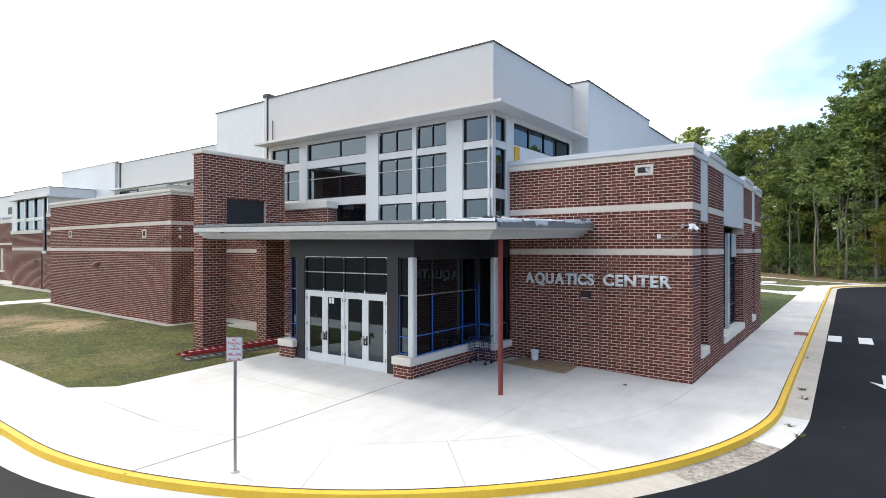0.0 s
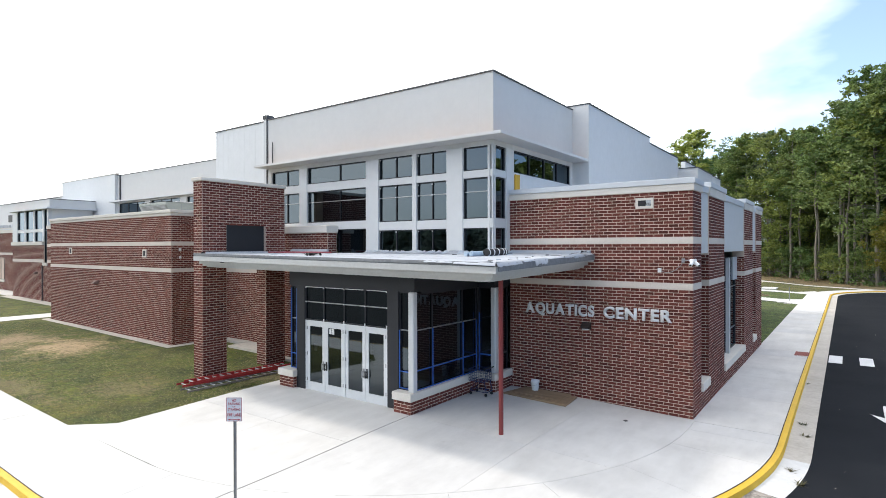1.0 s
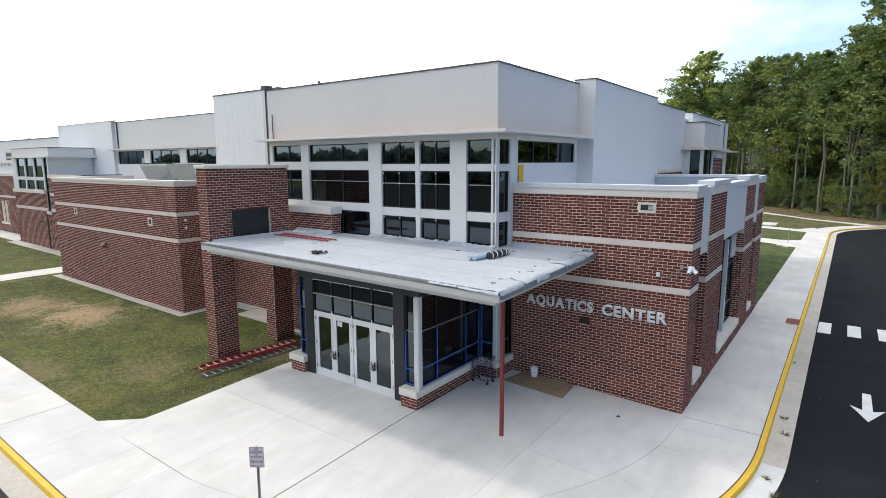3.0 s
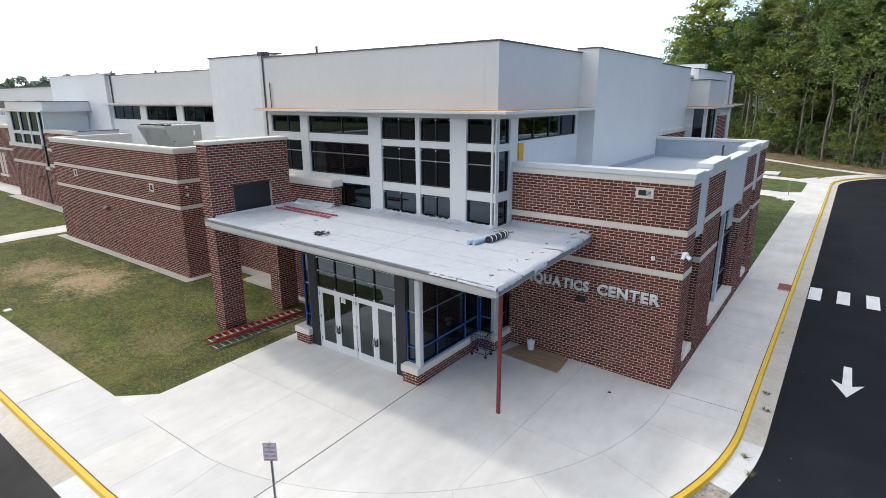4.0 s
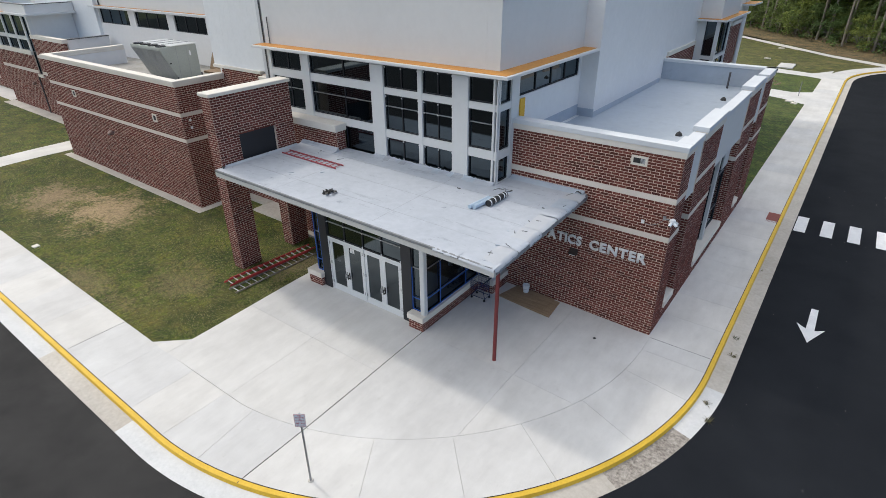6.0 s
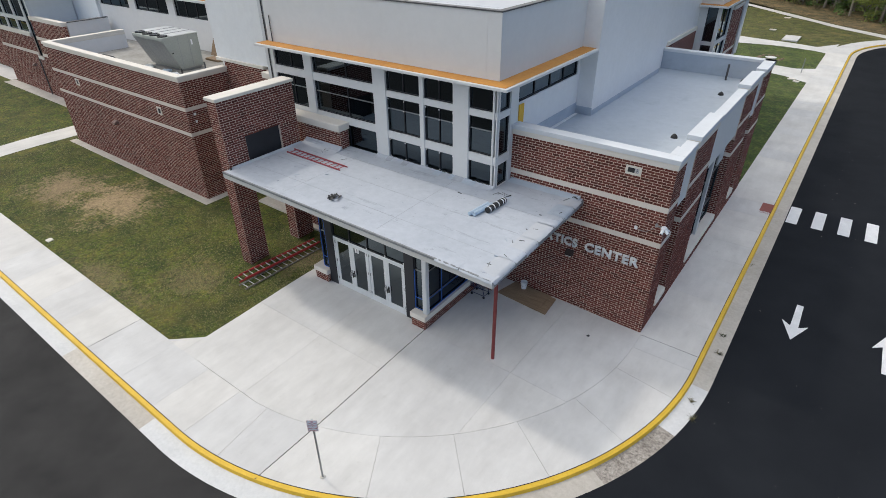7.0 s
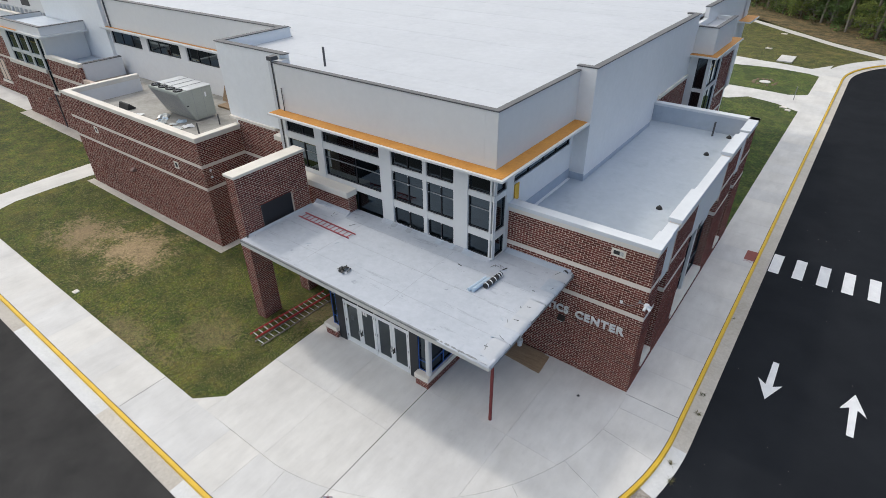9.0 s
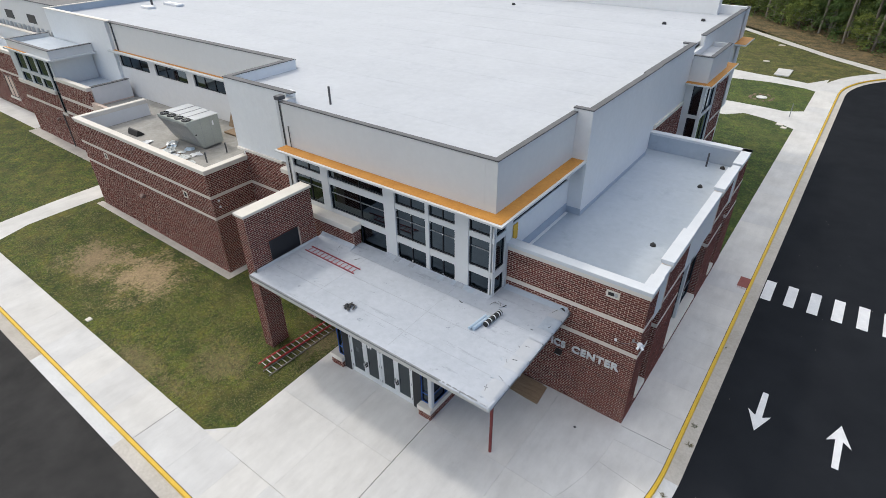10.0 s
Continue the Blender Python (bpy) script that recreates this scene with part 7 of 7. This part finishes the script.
for x in (-19.2, -16.0, -12.9, -8.9):
    solid("soffit_lamp", Geo().box(x - 0.09, x + 0.09, CY0 + 0.1, CY0 + 0.18, 4.86, 4.925), CAP, "small dark fixture under the canopy edge", "lamp", group="soffit lamps", bevel=0.01)

# rooftop unit and waste on the wing's roof
unit = thing("rooftop_unit", (-36.3, 19.2, 6.2), "grey-green rooftop air handling unit with slanted coil face", "air handler")
UX0, UX1 = -38.1, -34.6
part("cabinet", Geo().extrude([(18.75, 6.35), (20.3, 6.35), (20.3, 8.35), (17.9, 8.35), (17.9, 8.2)], "x", UX0, UX1), UNIT_GREEN, unit, bevel=0.015)
part("curb", Geo().box(UX0 + 0.15, UX1 - 0.15, 18.85, 20.2, 6.19, 6.35), STEEL, unit)
coil_face = Geo()
for k in range(26):
    s0, s1 = k / 26, (k + 0.55) / 26
    for s, t in ((s0, s1),):
        ya, za = 17.9 + (18.75 - 17.9) * s, 8.15 + (6.4 - 8.15) * s
        yb, zb = 17.9 + (18.75 - 17.9) * t, 8.15 + (6.4 - 8.15) * t
        coil_face.box(UX0 + 0.1, UX1 - 0.1, ya - 0.015, ya + 0.02, zb, za)
part("coil_face", coil_face, STEEL, unit, "fine metal coil fins", kind="stuff")
part("top_sheet", Geo().box(UX0 - 0.04, UX1 + 0.04, 18.55, 20.34, 8.352, 8.4), ALU, unit, "pale metal top sheet", bevel=0.01)
for x in (UX0 + 0.86, UX0 + 1.72, UX0 + 2.6):
    part("top_seam", Geo().box(x - 0.015, x + 0.015, 18.55, 20.33, 8.401, 8.425), STEEL, unit)
for k in range(4):
    x = UX0 + 0.45 + 0.87 * k
    f = part("fan", Geo().tube((x, 18.22, 8.352), (x, 18.22, 8.42), 0.3, sides=20, caps=False), BLACK, unit, "round condenser fan")
    part("fan_grille", Geo().tube((x, 18.22, 8.352), (x, 18.22, 8.362), 0.29, sides=20), BLACK, f)
    for j in range(4):
        w = j * math.pi / 4
        part("fan_spoke", Geo().tube((x - 0.3 * math.cos(w), 18.22 - 0.3 * math.sin(w), 8.41), (x + 0.3 * math.cos(w), 18.22 + 0.3 * math.sin(w), 8.41), 0.008, sides=4), STEEL, f)
for y in (18.9, 19.6):
    part("panel_joint", Geo().box(UX1 + 0.0, UX1 + 0.006, y, y + 0.02, 6.4, 8.3), STEEL, unit)
part("service_label", Geo().box(UX1 + 0.001, UX1 + 0.008, 19.75, 19.85, 7.7, 8.0), SIGN_WHITE, unit, "small white label")
part("latch", Geo().box(UX1 + 0.001, UX1 + 0.03, 18.35, 18.45, 7.35, 7.42), BLACK, unit)
def crumpled(x, y, z, size, rng, n=5):
    """A thin crumpled sheet, higher in the middle."""
    g = Geo()
    turn, long = rng.uniform(0, 6.28), rng.uniform(0.6, 1.5)
    for i in range(n):
        for j in range(n):
            u, v = (i / (n - 1) - 0.5) * size * long + rng.uniform(-0.1, 0.1) * size, (j / (n - 1) - 0.5) * size + rng.uniform(-0.1, 0.1) * size
            rim = i in (0, n - 1) or j in (0, n - 1)
            g.v.append((x + u * math.cos(turn) - v * math.sin(turn), y + u * math.sin(turn) + v * math.cos(turn), z + 0.012 + (rng.uniform(0, 0.08) if rim else rng.uniform(0.04, 0.3) * size)))
    g.f = [(i * n + j, (i + 1) * n + j, (i + 1) * n + j + 1, i * n + j + 1) for i in range(n - 1) for j in range(n - 1)]
    return g


FILM = surface("clear_packing_film", (0.42, 0.44, 0.43), (0.74, 0.75, 0.73), 0.25, fine=14, broad=2.0)
for k in range(34):
    x, y = rg.gauss(-35.9, 1.25), rg.uniform(16.1, 18.2)
    solid("packing_waste", crumpled(x, y, 6.2, rg.uniform(0.25, 0.8), rg), rg.choice((FILM, FILM, FILM, PLASTIC_WHITE, SHEET_BLUE)), "crumpled clear packing film on the wing roof", "waste", group="packing waste")
for k in range(8):
    x, y, l, t = rg.uniform(-37.5, -32.5), rg.uniform(16.0, 18.0), rg.uniform(0.3, 0.8), rg.uniform(0, 3.14)
    c, d = math.cos(t), math.sin(t)
    solid("wood_offcut", Geo().prism([(x + c * u - d * v, y + d * u + c * v) for u, v in ((-l, -0.05), (l, -0.05), (l, 0.05), (-l, 0.05))], 6.2, 6.24), PLYWOOD, "short wooden offcut lying on the wing roof", "offcut", group="wood offcuts")
solid("plywood_sheet", Geo().extrude([(22.6, 6.21), (22.64, 6.21), (23.14, 7.45), (23.1, 7.45)], "x", -37.3, -36.0), PLYWOOD, "brown plywood sheet leaning on the clerestory wall", "plywood sheet")
solid("wooden_pallet", Geo().box(-36.3, -34.9, 21.5, 22.5, 6.21, 6.34), PLYWOOD, "small wooden pallet on the wing roof", "pallet", bevel=0.01)
for x, y in ((-40.6, 21.5), (-43.2, 22.2)):
    solid("plywood_sheet", Geo().box(x - 0.9, x + 0.9, y - 0.4, y + 0.4, 6.21, 6.24), PLYWOOD, "plywood sheet lying on the wing roof", "plywood sheet")
solid("waste_sheet", Geo().extrude([(17.3, 6.2), (17.95, 6.2), (17.9, 6.28), (17.55, 6.62), (17.45, 6.6)], "x", -42.2, -40.9), BLACK, "folded black plastic sheet on the wing roof", "sheet", bevel=0.03)
for x, y in ((-33.0, 19.4), (-32.6, 17.6)):
    solid("vent_pipe", Geo().tube((x, y, 6.18), (x, y, 6.9), 0.05), CAP, "dark vent pipe on the wing roof", "pipe", group="vent pipes")

# roof drains and pipes
for x, y in ((-5.45, 24.0), (-5.4, 31.8), (-5.0, 35.2)):
    g = Geo()
    for k in range(4):
        g.tube((x, y, 6.42 + 0.045 * k), (x, y, 6.42 + 0.045 * (k + 1)), (0.15, 0.14, 0.12, 0.08)[k], (0.14, 0.12, 0.08, 0.02)[k], 14)
    solid("roof_drain", g, BLACK, "black domed drain on the pale grey roof", "drain", group="roof drains")
solid("vent_pipe", Geo().tube((-5.9, 35.0, 6.4), (-5.9, 35.0, 7.3), 0.055), CAP, "dark vent pipe on the roof", "pipe", group="vent pipes")
solid("vent_pipe", Geo().tube((-22.08, 19.5, 11.5), (-22.08, 19.5, 12.45), 0.06), CAP, "dark vent pipe on the white main roof", "pipe", group="vent pipes")
for x, y in ((-14.5, 50.3), (-12.2, 53.4), (-30.0, 52.0)):
    solid("roof_drain", Geo().tube((x, y, 11.5), (x, y, 11.68), 0.2, 0.14, 12), BLACK, "black domed drain on the white roof", "drain", group="roof drains")
for k in range(9):
    y = 20.5 + 4.1 * k
    part("roof_seam", Geo().box(-64 if y > 23.6 else -29.0, -11.2, y, y + 0.06, 11.5, 11.504), ROOF, B)

# ground details
solid("manhole_cover", Geo().tube((-8.8, 76.6, gz(-8.8, 76.6) - 0.03), (-8.8, 76.6, gz(-8.8, 76.6) + 0.04), 0.6, sides=20), CONCRETE, "round pale manhole cover in the lawn", "manhole cover")
SOIL = surface("bare_soil", (0.12, 0.085, 0.055), (0.24, 0.18, 0.12), 0.95, fine=8, broad=1.5, bump=0.6, depth=0.03)
rs = random.Random(3)
for k in range(16):
    w = k * 0.393
    x, y, r = -8.8 + 1.25 * math.cos(w) * rs.uniform(0.8, 1.3), 76.6 + 1.25 * math.sin(w) * rs.uniform(0.8, 1.3), rs.uniform(0.12, 0.3)
    solid("soil_clod", Geo().tube((x, y, gz(x, y) - 0.05), (x, y, gz(x, y) + 0.06), r, r * 0.5, 7), SOIL, "clod of bare soil round the manhole", "soil", group="soil clods")
solid("concrete_pad", Geo().prism(rect(-9.6, -7.75, 88.8, 92.6), gz(-9, 91) - 0.1, gz(-9, 91) + 0.1), CONCRETE, "low square concrete pad in the far lawn", "concrete pad")
for x, y, w in ((-5.3, 67.4, 0.4), (-4.8, 66.6, 0.3), (-11.9, 96.5, 0.45), (-11.9, 109.6, 0.5)):
    solid("white_stone", Geo().prism([(x - w, y - 0.2), (x + w * 0.7, y - 0.3), (x + w, y + 0.2), (x - w * 0.6, y + 0.3)], gz(x, y) - 0.05, gz(x, y) + 0.07), STONE, "flat white stone lying in the grass", "stone", group="white stones")
solid("valve_cover", Geo().box(-31.9, -31.55, 7.38, 7.68, gz(-32, 7.7) - 0.05, gz(-32, 7.7) + 0.02), STONE, "small pale valve cover in the lawn", "cover", bevel=0.01)
solid("dark_stone", Geo().prism([(-5.55, 17.08), (-5.46, 17.05), (-5.4, 17.14), (-5.5, 17.2)], 0.0, 0.07), BLACK, "small dark lump lying on the paving", "stone", bevel=0.012)
solid("marker_post", Geo().tube((-4.9, 70.9, gz(-4.9, 70.9) - 0.1), (-4.9, 70.9, gz(-4.9, 70.9) + 1.5), 0.04), STEEL, "thin grey marker post beside the path", "post")
# weeds in the gutter joints
rs = random.Random(21)
for x, y in ((-0.95, 19.4), (-1.1, 16.2), (-0.85, 15.4), (-1.25, 27.0), (-1.05, 20.6)):
    g = Geo()
    for k in range(26):
        w, l = rs.uniform(0, 6.28), rs.uniform(0.08, 0.22)
        p = Vector((x + rs.uniform(-0.07, 0.07), y + rs.uniform(-0.07, 0.07), gz(x, y) - 0.16))
        q = p + Vector((math.cos(w) * l, math.sin(w) * l, rs.uniform(0.03, 0.1)))
        n = Vector((-math.sin(w), math.cos(w), 0)) * 0.014
        g.face(tuple(p - n), tuple(p + n), tuple(q))
    solid("weed", g, LEAF_WEED, "small weed growing in the gutter joint", "weed", "stuff", group="weeds")

# grass tufts over the front lawn
rs = random.Random(33)
g = Geo()
for k in range(60000):
    x, y = -18.3 - 34 * rs.random() ** 1.5, 7.0 + 9.6 * rs.random()
    if x > -19.4 and y < 6.95 + (x + 19.4) * 0.9:
        continue
    if (-29 < x and y > 15.0 and x < -28) or (x < -28.3 and y > 14.25) or (-49.2 < x < -45.5):
        continue
    if bare_lawn(x, y) > rs.random():
        continue
    z = gz(x, y) - 0.035
    w, l, h = rs.uniform(0, 6.28), rs.uniform(0.03, 0.08), rs.uniform(0.012, 0.035)
    c, s = math.cos(w) * 0.012, math.sin(w) * 0.012
    i = len(g.v)
    g.v += [(x - c, y - s, z), (x + c, y + s, z), (x - s / 0.012 * l, y + c / 0.012 * l, z + h)]
    g.f.append((i, i + 1, i + 2))
solid("grass_blades", g, BLADE, "short mown grass blades of the front lawn", "grass", "stuff")

# fence and brush below the woods
FENCE = surface("weathered_fence", (0.22, 0.21, 0.20), (0.38, 0.365, 0.35), 0.9, fine=6, broad=0.8)
fence = thing("fence", (5, 118, gz(5, 118)), "weathered grey board fence under the trees", "fence")
fx = -22.0
while fx < 22:
    y0, y1 = wood_edge(fx) + 6.5, wood_edge(fx + 2.4) + 6.5
    za, zb = gz(fx, y0), gz(fx + 2.4, y1)
    g = Geo()
    g.v = [(fx, y0, za - 0.1), (fx + 2.4, y1, zb - 0.1), (fx + 2.4, y1, zb + 1.5), (fx, y0, za + 1.5), (fx, y0 + 0.05, za - 0.1), (fx + 2.4, y1 + 0.05, zb - 0.1), (fx + 2.4, y1 + 0.05, zb + 1.5), (fx, y0 + 0.05, za + 1.5)]
    g.f = [(0, 1, 2, 3), (5, 4, 7, 6), (3, 2, 6, 7), (1, 5, 6, 2), (4, 0, 3, 7)]
    part("fence_panel", g, FENCE, fence)
    part("fence_post", Geo().box(fx - 0.06, fx + 0.06, y0 - 0.1, y0 - 0.01, za - 0.2, za + 1.65), FENCE, fence)
    fx += 2.45
rs = random.Random(44)
g, d = Geo(), Geo()
for k in range(340):
    x = rs.uniform(-60, 18)
    y = wood_edge(x) + rs.uniform(-2.5, 7)
    (leaf_cloud)(g if rs.random() < 0.6 else d, rs, (x, y, gz(x, y) + rs.uniform(0.1, 0.7)), rs.uniform(0.4, 1.1), 16, 0.22, 0.7)
solid("brush", g, LEAF, "low green brush along the woods' edge", "brush", "stuff")
DRY = leaf_material("dry_brush_leaves", (0.10, 0.075, 0.045), (0.24, 0.19, 0.12))
solid("dry_brush", d, DRY, "dry brown brush and leaves along the woods' edge", "brush", "stuff")

rs = random.Random(51)
g = Geo()
for k in range(60):
    x, y, r = rs.uniform(-0.3, 9), rs.uniform(13, 48), rs.uniform(0.006, 0.017)
    if x < CX + RK + 0.8 - 0.0 or y < 14:
        continue
    z = gz(x, y) + ROAD_DROP - 0.019
    n = len(g.v)
    g.v += [(x + r * math.cos(w) * rs.uniform(0.6, 1.3), y + r * math.sin(w) * rs.uniform(0.8, 2.2), z + 0.004) for w in (0.3, 1.6, 2.9, 4.1, 5.2)]
    g.f.append(tuple(range(n, n + 5)))
solid("road_grit", g, CONCRETE_GUTTER, "pale grit and paint specks on the black asphalt", "grit", "stuff")

solid("vent_pipe", Geo().tube((-62.0, 32.0, 11.48), (-62.0, 32.0, 13.0), 0.12), CAP, "dark vent pipe at the far edge of the white roof", "pipe", group="vent pipes")
for x, y, w in ((-60.2, 30.6, 0.9), (-60.2, 33.1, 1.1), (-58.9, 33.0, 0.8)):
    solid("insulation_sheet", Geo().prism([(x - w, y - 0.3), (x + w * 0.8, y - 0.45), (x + w, y + 0.3), (x - w * 0.7, y + 0.4)], 11.5, 11.72), PLASTIC_WHITE, "white insulation sheet lying on the white roof", "sheet", group="insulation sheets", bevel=0.03)
